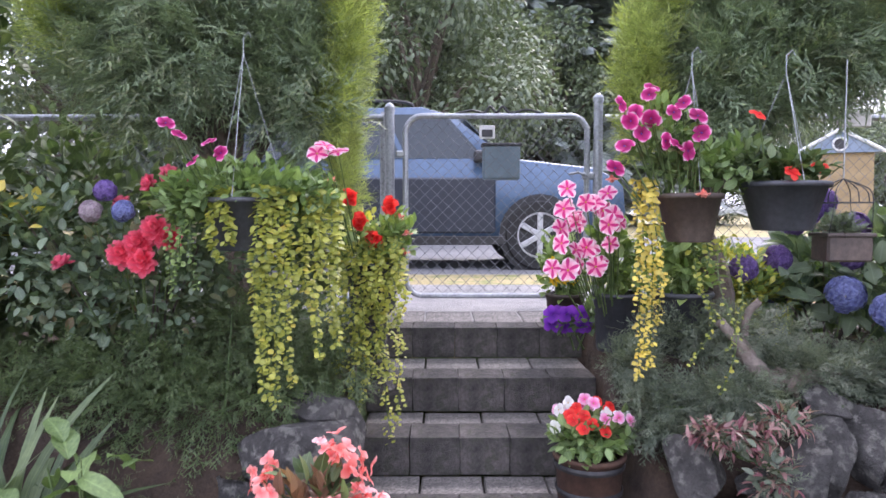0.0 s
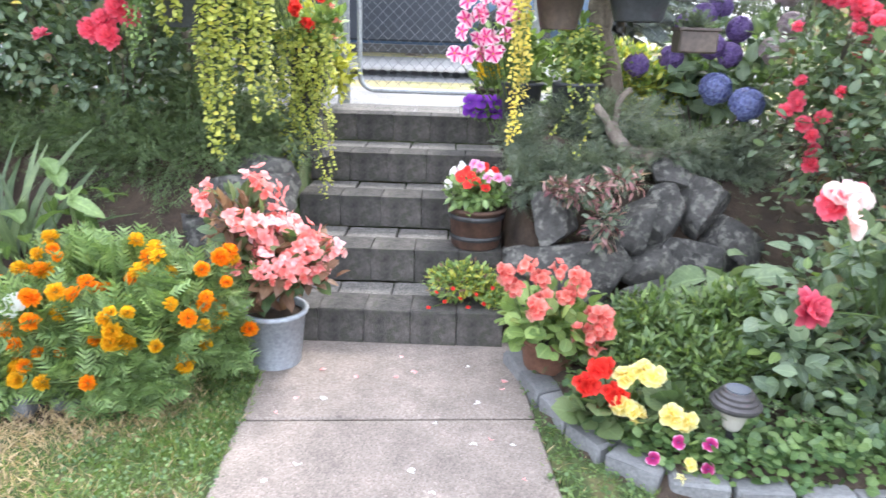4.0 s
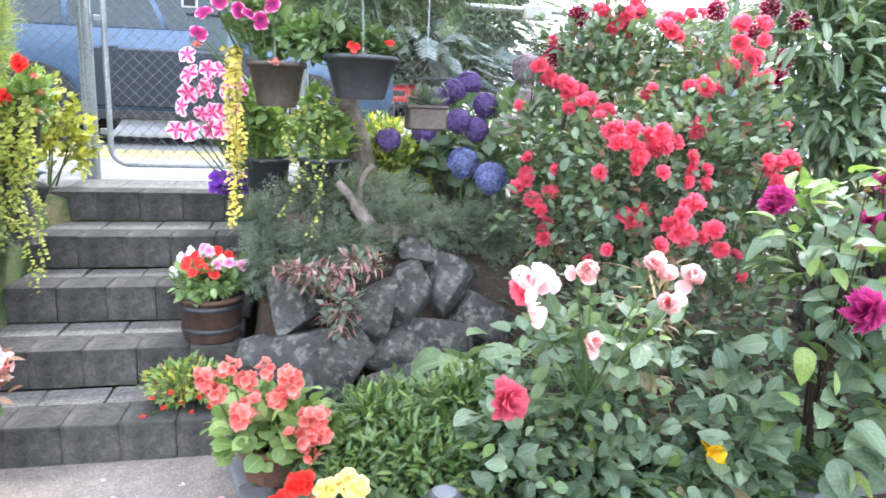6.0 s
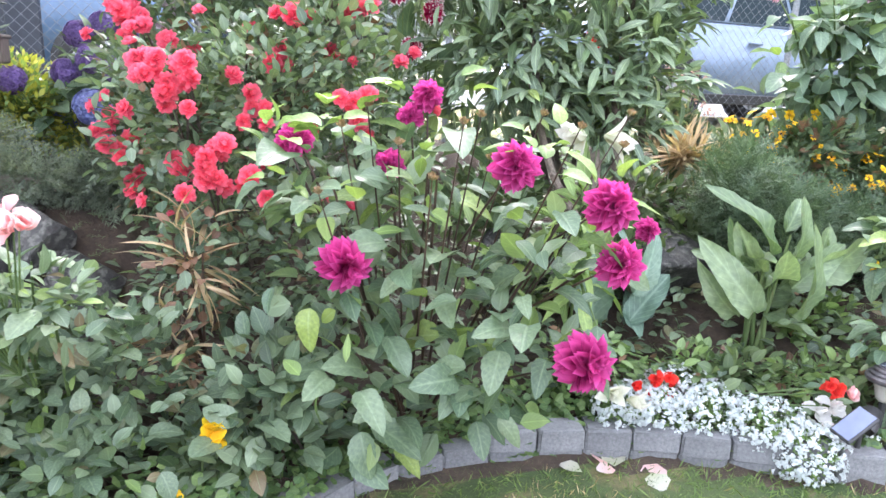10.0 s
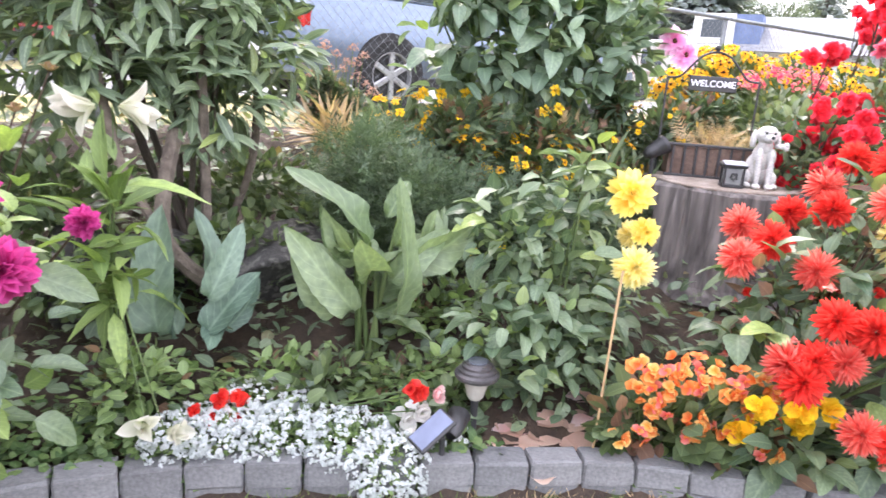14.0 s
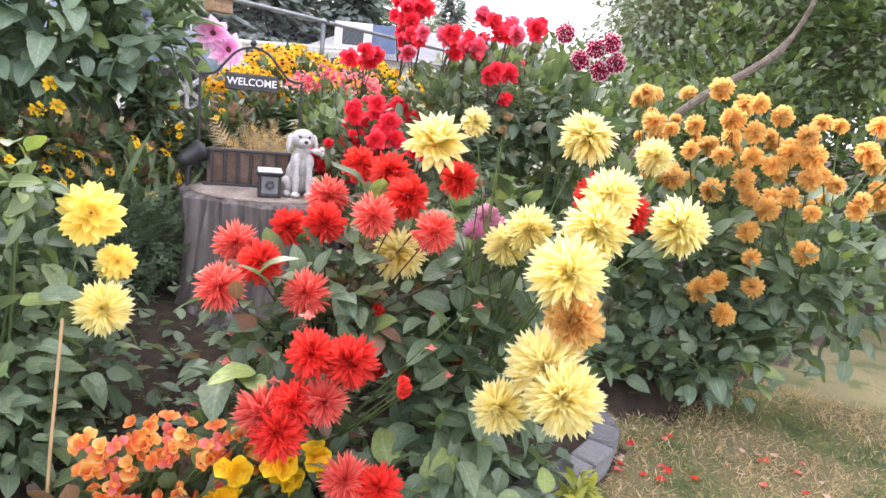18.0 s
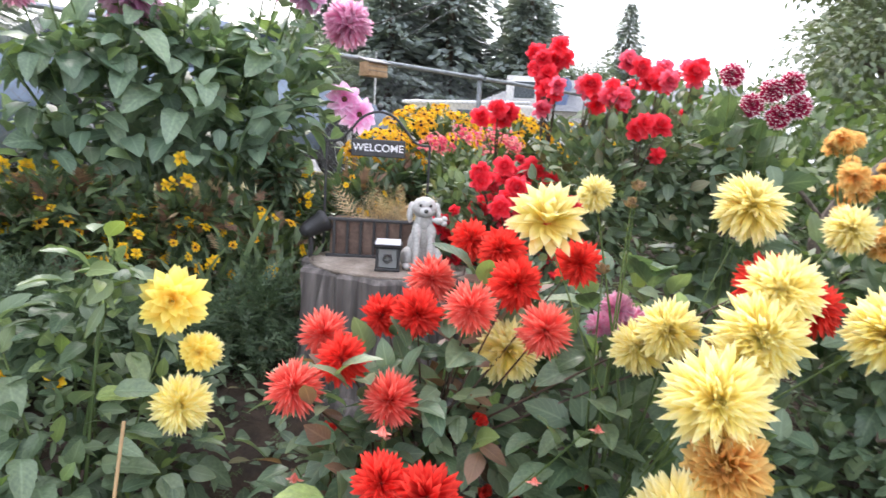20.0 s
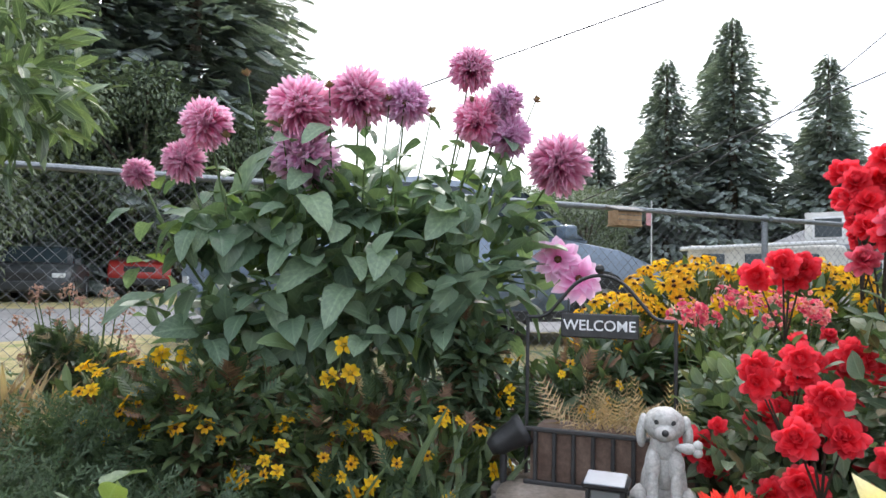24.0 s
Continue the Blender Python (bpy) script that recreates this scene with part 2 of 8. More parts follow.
def as_mesh(name, V, F, mats, UV=None, smooth=True, ids=None):
    me = bpy.data.meshes.new(name)
    me.from_pydata([tuple(v) for v in V], [], [tuple(f) for f in F])
    if UV is not None:
        layer = me.uv_layers.new(name="UVMap")
        idx = np.zeros(len(me.loops), np.int32)
        me.loops.foreach_get("vertex_index", idx)
        layer.data.foreach_set("uv", np.asarray(UV, np.float32)[idx].ravel())
    for m in mats if isinstance(mats, (list, tuple)) else [mats]:
        me.materials.append(m)
    me.polygons.foreach_set("use_smooth", np.full(len(me.polygons), smooth))
    if ids is not None:
        me.polygons.foreach_set("material_index", np.asarray(ids, np.int32))
    me.update()
    return me


def repeated(tpl, M, P):
    """The template (V, F, UV) at every pose: arrays for as_mesh_fast."""
    V, F, UV = tpl
    k, n = len(V), len(P)
    W = np.einsum("nij,kj->nki", M, V) + P[:, None, :]
    return W.reshape(-1, 3), (np.asarray(F)[None] + (np.arange(n) * k)[:, None, None]).reshape(-1, len(F[0])), np.tile(UV, (n, 1))


def fast_mesh(name, sets, mats, smooth=True):
    """One mesh from several (V, F, UV, material index) sets; each F is an array of triangles or of quads."""
    me = bpy.data.meshes.new(name)
    Vs, loops, starts, ids, uvs, base, at = [], [], [], [], [], 0, 0
    for V, F, UV, mi in sets:
        F = np.asarray(F)
        Vs.append(V)
        loops.append((F + base).ravel())
        starts.append(at + np.arange(len(F)) * F.shape[1])
        ids.append(np.full(len(F), mi))
        uvs.append(np.asarray(UV)[F.ravel()])
        base += len(V)
        at += F.size
    V, L, S = np.concatenate(Vs), np.concatenate(loops), np.concatenate(starts)
    me.vertices.add(len(V))
    me.vertices.foreach_set("co", V.astype(np.float32).ravel())
    me.loops.add(len(L))
    me.loops.foreach_set("vertex_index", L.astype(np.int32))
    me.polygons.add(len(S))
    me.polygons.foreach_set("loop_start", S.astype(np.int32))
    me.uv_layers.new(name="UVMap").data.foreach_set("uv", np.concatenate(uvs).astype(np.float32).ravel())
    for m in mats if isinstance(mats, (list, tuple)) else [mats]:
        me.materials.append(m)
    me.polygons.foreach_set("material_index", np.concatenate(ids).astype(np.int32))
    me.polygons.foreach_set("use_smooth", np.full(len(S), smooth))
    me.update(calc_edges=True)
    me.validate()
    return me


def part(name, data, parent, m=None, label=""):
    """One mesh under a thing or under a part; data is a mesh or a (bmesh, material) pair."""
    if isinstance(data, tuple):
        data = sealed(name, *data)
    ob = new(name, data)
    ob.parent = parent
    if m is not None:
        ob.matrix_basis = m
    return tagged(ob, label)


def sealed(name, bm, mats, smooth=False):
    me = bpy.data.meshes.new(name)
    bm.normal_update()
    bm.to_mesh(me)
    bm.free()
    for m in mats if isinstance(mats, (list, tuple)) else [mats]:
        me.materials.append(m)
    if smooth:
        me.polygons.foreach_set("use_smooth", np.full(len(me.polygons), True))
    return me


def thing(name, x, y, z, label, category, group="", kind="", rz=0.0):
    ob = new(name)
    ob.empty_display_size = 0.05
    ob.matrix_basis = pose(x, y, z, 0, 0, rz)
    return tagged(ob, label, category, group, kind)


def box_bm(sx, sy, sz, cx=0, cy=0, cz=0, bevel=0.0, segs=1, bm=None):
    own = bmesh.new()
    bmesh.ops.create_cube(own, size=1, matrix=Matrix.Translation((cx, cy, cz)) @ Matrix.Diagonal((sx, sy, sz, 1)))
    if bevel:
        bmesh.ops.bevel(own, geom=own.edges[:], offset=bevel, segments=segs, affect="EDGES", profile=0.5)
    if bm is None:
        return own
    tmp = bpy.data.meshes.new("t")
    own.to_mesh(tmp)
    own.free()
    bm.from_mesh(tmp)
    bpy.data.meshes.remove(tmp)
    return bm


def lathe(profile, n=24, bm=None, m=None, cap=True):
    """A turned solid from (radius, height) pairs."""
    bm = bm or bmesh.new()
    rings = []
    for r, z in profile:
        rings.append([bm.verts.new((m or Matrix()) @ Vector((r * math.cos(a), r * math.sin(a), z))) for a in np.arange(n) * 2 * math.pi / n])
    for a, b in zip(rings, rings[1:]):
        for i in range(n):
            bm.faces.new((a[i], a[(i + 1) % n], b[(i + 1) % n], b[i]))
    if cap:
        bm.faces.new(rings[0][::-1])
        bm.faces.new(rings[-1])
    return bm


def tube_bm(pts, radii, n=8, bm=None):
    """A round bar along points, its radius given point by point."""
    bm = bm or bmesh.new()
    pts = [Vector(p) for p in pts]
    if isinstance(radii, (int, float)):
        radii = [radii] * len(pts)
    rings, side = [], None
    for i, p in enumerate(pts):
        d = (pts[min(i + 1, len(pts) - 1)] - pts[max(i - 1, 0)]).normalized()
        if side is None:
            side = d.orthogonal().normalized()
        side = (side - d * side.dot(d)).normalized()
        up = d.cross(side)
        rings.append([bm.verts.new(p + radii[i] * (side * math.cos(a) + up * math.sin(a))) for a in np.arange(n) * 2 * math.pi / n])
    for a, b in zip(rings, rings[1:]):
        for i in range(n):
            bm.faces.new((a[i], a[(i + 1) % n], b[(i + 1) % n], b[i]))
    bm.faces.new(rings[0][::-1])
    bm.faces.new(rings[-1])
    return bm


def arc(points, steps=8):
    """A smooth line through points (Catmull-Rom)."""
    p = [Vector(points[0])] + [Vector(q) for q in points] + [Vector(points[-1])]
    out = []
    for a, b, c, d in zip(p, p[1:], p[2:], p[3:]):
        for s in range(steps):
            t = s / steps
            out.append(0.5 * ((2 * b) + (c - a) * t + (2 * a - 5 * b + 4 * c - d) * t * t + (3 * b - a - 3 * c + d) * t ** 3))
    return out + [Vector(points[-1])]


# ---- leaves and flowers ----
rng = np.random.default_rng(11)


def blade(width=0.45, rows=5, fold=0.12, droop=0.25, peak=0.4, power=1.0, point=1.0, wave=0.0, cols=3, teeth=0.0, twist=0.0):
    """A leaf or petal of length 1 along y: (V, quads, UV)."""
    V, UV, F = [], [], []
    for i in range(rows + 1):
        v = i / rows
        s = v / peak * 0.5 if v < peak else 0.5 + (v - peak) / (1 - peak) * 0.5
        w = width * 0.5 * max(0.03, math.sin(math.pi * s) ** power)
        if v > peak and point < 1:
            w = max(w, width * 0.5 * (1 - point) * (1 if v < 0.99 else 0.45))
        w *= 1 + teeth * (-1) ** i
        for j in range(cols):
            u = -1 + 2 * j / (cols - 1)
            V.append((u * w, v, fold * abs(u) * w / width * 2 * 0.5 - droop * v * v + (wave * math.sin(v * 14 + u) * abs(u)) + twist * u * w * v))
            UV.append((0.5 + u * 0.5, v))
    for i in range(rows):
        for j in range(cols - 1):
            a = i * cols + j
            F.append((a, a + 1, a + cols + 1, a + cols))
    return np.array(V), np.array(F), np.array(UV)


def frond(pairs=6, spread=0.22, thin=0.055):
    """A feathery spray of narrow leaflets along y, each a sliver: (V, tris, UV)."""
    V, F, UV = [], [], []

    def sliver(p, d, L, w):
        p, d = np.array(p), np.array(d) / np.linalg.norm(d)
        n = np.array((-d[1], d[0], 0.15))
        k = len(V)
        V.extend((p - n * w, p + n * w, p + d * L + np.array((0, 0, -0.06 * L))))
        UV.extend(((0.2, 0), (0.8, 0), (0.5, 1)))
        F.append((k, k + 1, k + 2))

    sliver((0, 0, 0), (0, 1, 0), 1.0, thin * 0.4)
    for i in range(pairs):
        v = 0.1 + 0.8 * i / pairs
        for s in (-1, 1):
            sliver((0, v, 0), (s * 1.0, 0.8, 0.1), spread * (1.2 - 0.7 * v), thin)
    return np.array(V), np.array(F), np.array(UV)


def spray(seed, limbs=9, thin=0.014, side=0.42, tufts=4):
    """An uneven evergreen spray: branchlets of unlike length along a bent stem, each set with slivers."""
    r = np.random.default_rng(seed)
    V, F, UV = [], [], []

    def sliver(p, d, L, w):
        d = d / np.linalg.norm(d)
        n = np.array((-d[1], d[0], 0.2))
        k = len(V)
        V.extend((p - n * w, p + n * w, p + d * L + np.array((0, 0, -0.1 * L))))
        UV.extend(((0.2, 0), (0.8, 0), (0.5, 1)))
        F.append((k, k + 1, k + 2))

    bend = r.normal(0, 0.12)
    sliver(np.zeros(3), np.array((bend, 1, -0.1)), 1.0, thin * 0.7)
    for i in range(limbs):
        v = 0.08 + 0.86 * i / limbs + r.uniform(-0.03, 0.03)
        s = 1 if i % 2 else -1
        a = r.uniform(0.45, 1.0)
        p = np.array((bend * v, v, -0.1 * v))
        d = np.array((s * math.sin(a), math.cos(a), r.normal(0, 0.25)))
        L = side * (1.15 - 0.8 * v) * r.uniform(0.55, 1.25)
        sliver(p, d, L, thin)
        for k in range(tufts):
            q = 0.25 + 0.8 / tufts * k
            sliver(p + d * L * q, d + np.array((r.normal(0, 0.6), r.uniform(0, 0.7), r.normal(0, 0.3))), L * r.uniform(0.25, 0.5), thin * 0.8)
    return np.array(V), np.array(F), np.array(UV)


def frames_from(D, N):
    """Rotations whose y axis is D and whose z axis leans to N."""
    D = D / np.linalg.norm(D, axis=1, keepdims=True)
    X = np.cross(D, N)
    X /= np.maximum(np.linalg.norm(X, axis=1, keepdims=True), 1e-6)
    return np.stack([X, D, np.cross(X, D)], axis=2)


def flower_sets(petal, layers, mi=0, seed=0, loose=1.0):
    """Rings of petals facing +z. layers: (count, ring radius, height, rise in degrees, length, width)."""
    r = np.random.default_rng(seed)
    sets = []
    for count, rad, hz, rise, length, width in layers:
        a = np.arange(count) * 2 * math.pi / count + r.uniform(0, 6.3) + r.normal(0, 0.09 * loose, count)
        el = np.radians(rise + r.normal(0, 7 * loose, count))
        D = np.stack([np.cos(a) * np.cos(el), np.sin(a) * np.cos(el), np.sin(el)], 1)
        N = np.stack([-np.cos(a) * np.sin(el), -np.sin(a) * np.sin(el), np.cos(el)], 1)
        s = length * r.uniform(0.86, 1.1, count)
        M = frames_from(D, N) * np.stack([np.full(count, width), s, s], 1)[:, None, :]
        P = np.stack([np.cos(a) * rad, np.sin(a) * rad, np.full(count, hz)], 1)
        sets.append((*repeated(petal, M, P), mi))
    return sets


def dome_set(r, z, mi, n=8, flat=0.5):
    V, F, UV = [], [], []
    for i in range(4):
        e = i / 3.2 * math.pi / 2
        for j in range(n):
            a = j * 2 * math.pi / n
            V.append((r * math.cos(e) * math.cos(a), r * math.cos(e) * math.sin(a), z + flat * r * math.sin(e)))
            UV.append((j / n, i / 3))
    for i in range(3):
        for j in range(n):
            F.append((i * n + j, i * n + (j + 1) % n, (i + 1) * n + (j + 1) % n, (i + 1) * n + j))
    return np.array(V), np.array(F), np.array(UV), mi


SOFT = blade(1.0, 4, 0.22, 0.06, 0.55, 0.7)
POINTED = blade(1.0, 4, 0.5, 0.05, 0.5, 0.8)
CUPPED = blade(1.0, 4, 0.5, -0.25, 0.6, 0.6, 0.55)
RUFFLED = blade(1.0, 5, 0.5, -0.3, 0.62, 0.55, 0.5, 0.05)
OPEN = blade(1.0, 6, 0.15, 0.42, 0.72, 0.5, 0.75, 0.035, cols=5)
BLUNT = blade(1.0, 4, 0.3, -0.1, 0.62, 0.6, 0.72)
TRUMPET = blade(1.0, 7, 0.35, 0.25, 0.55, 0.6, cols=5)
DAISY = blade(1.0, 3, 0.3, 0.12, 0.6, 0.6, 0.7)
ROUND = blade(1.0, 3, 0.2, 0.15, 0.6, 0.5, 0.4)


def dahlia(name, mat, seed=0, petal=POINTED, curl=0, dense=1.0, loose=1.3):
    """A full decorative bloom, one unit across, facing +z."""
    L = [(11, .05, -.04, -14 + curl, .46, .2), (11, .05, 0, 4 + curl, .45, .2), (11, .045, .03, 20 + curl, .42, .19), (10, .04, .06, 36, .37, .17), (9, .03, .08, 52, .31, .15), (8, .02, .1, 68, .25, .12), (5, .01, .12, 80, .2, .1)]
    L = [(round(n * dense), a, b, c, d, e / dense ** 0.8) for n, a, b, c, d, e in L]
    return fast_mesh(name, flower_sets(petal, L, 0, seed, loose), [mat])


def full_dahlia(name, mat, seed=0, petal=POINTED, dense=1.0, loose=1.0, wide=1.0):
    """A deep ball of a bloom: rings of overlapping petals from its reflexed skirt to its closed heart."""
    L = [(18, .05, -.07, -36, .4, .15), (19, .05, -.05, -22, .44, .15), (19, .05, -.03, -8, .46, .15), (18, .05, 0, 6, .47, .145), (17, .045, .02, 20, .45, .14), (16, .04, .03, 33, .43, .13),
         (14, .035, .05, 46, .4, .12), (12, .03, .06, 58, .37, .105), (9, .02, .07, 69, .33, .09), (7, .012, .08, 79, .29, .07), (4, .005, .09, 87, .25, .05)]
    L = [(round(n * dense), a, b, c, d, e * wide / dense ** 0.8) for n, a, b, c, d, e in L]
    return fast_mesh(name, flower_sets(petal, L, 0, seed, loose), [mat])


def cup_dahlia(name, mat, seed=0):
    """A half-open bloom whose long petals stand up like a crown."""
    L = [(15, .05, -.06, -4, .4, .16), (16, .05, -.03, 12, .44, .17), (16, .05, 0, 26, .46, .17), (15, .045, .02, 40, .46, .16), (14, .04, .03, 54, .44, .15), (11, .03, .04, 68, .42, .14), (7, .01, .05, 82, .38, .11)]
    return fast_mesh(name, flower_sets(SOFT, L, 0, seed, 2.4), [mat])


def spray_of(name, mats, n, floret, r, seed=0, lobes=4, flat=0.8, cup=0.35):
    """A loose spray of separate small flowers, each turned its own way."""
    g = np.random.default_rng(seed)
    P = g.normal(size=(n, 3))
    P = P / np.linalg.norm(P, axis=1, keepdims=True) * r * g.uniform(.35, 1.05, (n, 1)) * np.array((1, 1, flat))
    D = P / r + np.array((0, 0, .7)) + g.normal(0, .45, (n, 3))
    D /= np.linalg.norm(D, axis=1, keepdims=True)
    Fm = frames_from(np.cross(D, g.normal(size=(n, 3))), D)
    s = floret * g.uniform(.65, 1.2, n)
    sets = []
    for k in range(lobes):
        b = 2 * math.pi * k / lobes
        dirs = Fm[:, :, 0] * math.cos(b) + Fm[:, :, 1] * math.sin(b) + D * (cup + g.normal(0, .15, (n, 1)))
        short = (1 if k % 2 == 0 or lobes > 4 else .62)
        M = frames_from(dirs, D) * (s[:, None] * np.array((0.95, 1, 1)) * short)[:, None, :]
        for j in range(len(mats)):
            sel = np.arange(n) % len(mats) == j
            sets.append((*repeated(RUFFLED if lobes > 4 else ROUND, M[sel], P[sel]), j))
    return fast_mesh(name, sets, mats)


def open_dahlia(name, mat, heart, seed=0):
    L = [(9, .06, -.02, -8, .44, .24), (8, .06, .02, 12, .42, .23), (7, .05, .04, 34, .33, .19)]
    return fast_mesh(name, flower_sets(POINTED, L, 0, seed) + [dome_set(.09, .05, 1)], [mat, heart])


def pompon(name, mat, seed=0):
    L = [(12, .1, -.12, -30, .36, .2), (12, .12, -.03, -4, .36, .2), (12, .12, .05, 18, .34, .2), (10, .1, .12, 40, .3, .18), (8, .07, .18, 60, .25, .16), (5, .03, .22, 78, .2, .14)]
    return fast_mesh(name, flower_sets(CUPPED, L, 0, seed), [mat])


def rose(name, mat, seed=0):
    L = [(10, .05, -.1, -10, .46, .27), (10, .06, -.06, 12, .45, .27), (9, .06, -.02, 30, .41, .27), (8, .05, .0, 48, .37, .25), (6, .03, .02, 64, .33, .22), (5, .01, .04, 80, .29, .18)]
    return fast_mesh(name, flower_sets(RUFFLED, L, 0, seed, 2.2), [mat])


def loose_rose(name, mat, seed=0):
    """A blown rose: few wide petals, spread unevenly."""
    L = [(3, .03, -.05, -8, .52, .44), (3, .03, -.02, 22, .5, .46), (3, .03, 0, 46, .42, .4), (2, .02, .02, 72, .36, .34)]
    return fast_mesh(name, flower_sets(RUFFLED, L, 0, seed, 5.5), [mat])


def daisy(name, mat, heart, petals=9, seed=0, width=.22, rise=4, dome=.12):
    return fast_mesh(name, flower_sets(DAISY, [(petals, .08, 0, rise, .42, width)], 0, seed) + [dome_set(dome, .0, 1, 8, .9)], [mat, heart])


def petunia(name, mat, heart, seed=0):
    return fast_mesh(name, flower_sets(OPEN, [(5, .04, -.08, 22, .5, .52)], 0, seed, 1.6) + [dome_set(.06, -.08, 1)], [mat, heart])


def head_of(name, mat, n, floret, r=0.5, flat=1.0, lobes=4, seed=0, under=0.3):
    """A rounded head of many small florets (hydrangea, geranium, begonia cluster)."""
    g = np.random.default_rng(seed)
    z = g.uniform(-under, 1, n)
    a = np.arange(n) * 2.39996 + g.normal(0, .5, n)
    q = np.sqrt(1 - np.minimum(z * z, 1))
    D = np.stack([q * np.cos(a), q * np.sin(a), z], 1)
    P = D * r * g.uniform(0.86, 1.06, (n, 1)) * np.array((1, 1, flat))
    sets = []
    T = frames_from(np.cross(D, g.normal(size=(n, 3))), D)
    for k in range(lobes):
        b = 2 * math.pi * k / lobes
        dirs = T[:, :, 0] * math.cos(b) + T[:, :, 1] * math.sin(b) + D * 0.25
        M = frames_from(dirs, D) * (floret * np.array((0.9, 1, 1)))
        sets.append((*repeated(ROUND, M, P), 0))
    return fast_mesh(name, sets, [mat])


def stem_mesh():
    bm = lathe([(1.0, 0), (0.9, 0.35), (0.72, 0.7), (0.5, 1.0)], 6)
    return bm


def along(a, b, r):
    """The pose that stretches a unit stem from a to b."""
    a, b = Vector(a), Vector(b)
    d = b - a
    return Matrix.Translation(a) @ d.to_track_quat("Z", "Y").to_matrix().to_4x4() @ Matrix.Diagonal((r, r, max(d.length, 1e-3), 1))


def facing(p, d, s, spin=0.0):
    """The pose of a bloom of size s at p that faces d."""
    return Matrix.Translation(Vector(p)) @ Vector(d).to_track_quat("Z", "Y").to_matrix().to_4x4() @ Matrix.Rotation(spin, 4, "Z") @ Matrix.Diagonal((s, s, s, 1))


def in_lumps(n, lumps, g, shell=0.45):
    """Points and outward ways in a group of ellipsoids (x, y, z, rx, ry, rz), thick towards their skins."""
    L = np.array(lumps, float)
    vol = (L[:, 3] * L[:, 4] * L[:, 5]) ** (2 / 3)
    pick = g.choice(len(L), n, p=vol / vol.sum())
    d = g.normal(size=(n, 3))
    d /= np.linalg.norm(d, axis=1, keepdims=True)
    r = g.uniform(0, 1, n) ** shell
    ragged = 1 + 0.16 * np.sin(d[:, 0] * 7 + pick) * np.sin(d[:, 2] * 6 + d[:, 1] * 5 + pick * 2)
    P = L[pick, :3] + d * (r * ragged)[:, None] * L[pick, 3:]
    return P, d


def foliage(tpl, mats, n, lumps, size, g, up=0.5, droop=0.0, shell=0.45, vary=0.35, mi=None):
    """Leaves in lumps; they point outwards, a little up, at random."""
    P, d = in_lumps(n, lumps, g, shell)
    D = d + g.normal(0, 0.45, (n, 3)) + np.array((0, 0, up - droop))
    N = np.array((0, 0, 1.0)) + d * 0.5 + g.normal(0, 0.35, (n, 3))
    s = size * g.uniform(1 - vary, 1 + vary, n)
    M = frames_from(D, N) * s[:, None, None]
    return (*repeated(tpl, M, P - (D / np.linalg.norm(D, axis=1, keepdims=True)) * s[:, None] * 0.4), 0 if mi is None else mi)


def local(lumps, x, y, z):
    return [(a - x, b - y, c - z, *r) for a, b, c, *r in lumps]

# ---- ground ----
TOP = 0.84          # level of the landing, the verge and the street
EDGE = [(0.74, 2.0), (0.82, 1.72), (0.95, 1.4), (1.1, 1.22), (1.3, 1.16), (1.55, 1.15), (1.9, 1.19), (2.35, 1.33), (2.8, 1.56), (3.15, 1.64), (3.5, 1.6),
        (3.85, 1.52), (4.2, 1.37), (4.7, 1.13), (5.1, 0.94), (5.4, 0.7), (5.7, 0.45), (6.05, 0.22), (6.38, 0.11), (6.65, 0.06), (6.9, 0.09), (7.08, 0.24), (7.16, 0.45)]


def soft(a, b, v):
    t = min(1, max(0, (v - a) / (b - a)))
    return t * t * (3 - 2 * t)


def path_centre(y):
    return 0.2 + (2.12 - y) * 0.0787


def bed_front(x):
    """Where the planting begins, going away from the lawn."""
    if x < -0.3:
        return 1.5 + 0.4 * soft(-1.05, -0.5, x) + 0.35 * soft(-1.2, -3.5, x)
    if x < 0.74:
        return 9.0
    if x > 7.16:
        return 0.45 - 0.42 * soft(7.16, 7.5, x) - 0.28 * max(0, x - 7.4)
    for (xa, ya), (xb, yb) in zip(EDGE, EDGE[1:]):
        if xa <= x <= xb:
            return ya + (yb - ya) * (x - xa) / (xb - xa)
    return 0.5


def lawn_level(x):
    return -0.06 * soft(0.8, 3.0, x)


def height(x, y):
    low, f = lawn_level(x), bed_front(x)
    if y > 3.95:
        return TOP - 0.012 + 0.1 * soft(3, 5, x) * soft(4.4, 5.2, y)
    if abs(x - path_centre(y)) < 0.53 if y < 2.05 else -0.36 < x < 0.72:
        return -0.06 if y < 3.7 else TOP - 0.05
    if y < f:
        return low
    wall = 0.08 + 0.62 * soft(2.25, 2.75, y) + (TOP - 0.712) * soft(2.75, 3.8, y)
    gentle = low + 0.04 + (TOP - 0.052 - low) * min(1, max(0, (y - f) / max(0.6, 3.7 - f))) ** 0.95
    k = 1 if x < -0.3 else 1 - soft(1.7, 2.5, x)
    return wall * k + gentle * (1 - k) + 0.015 * noise.noise(Vector((x * 3, y * 3, 0)))


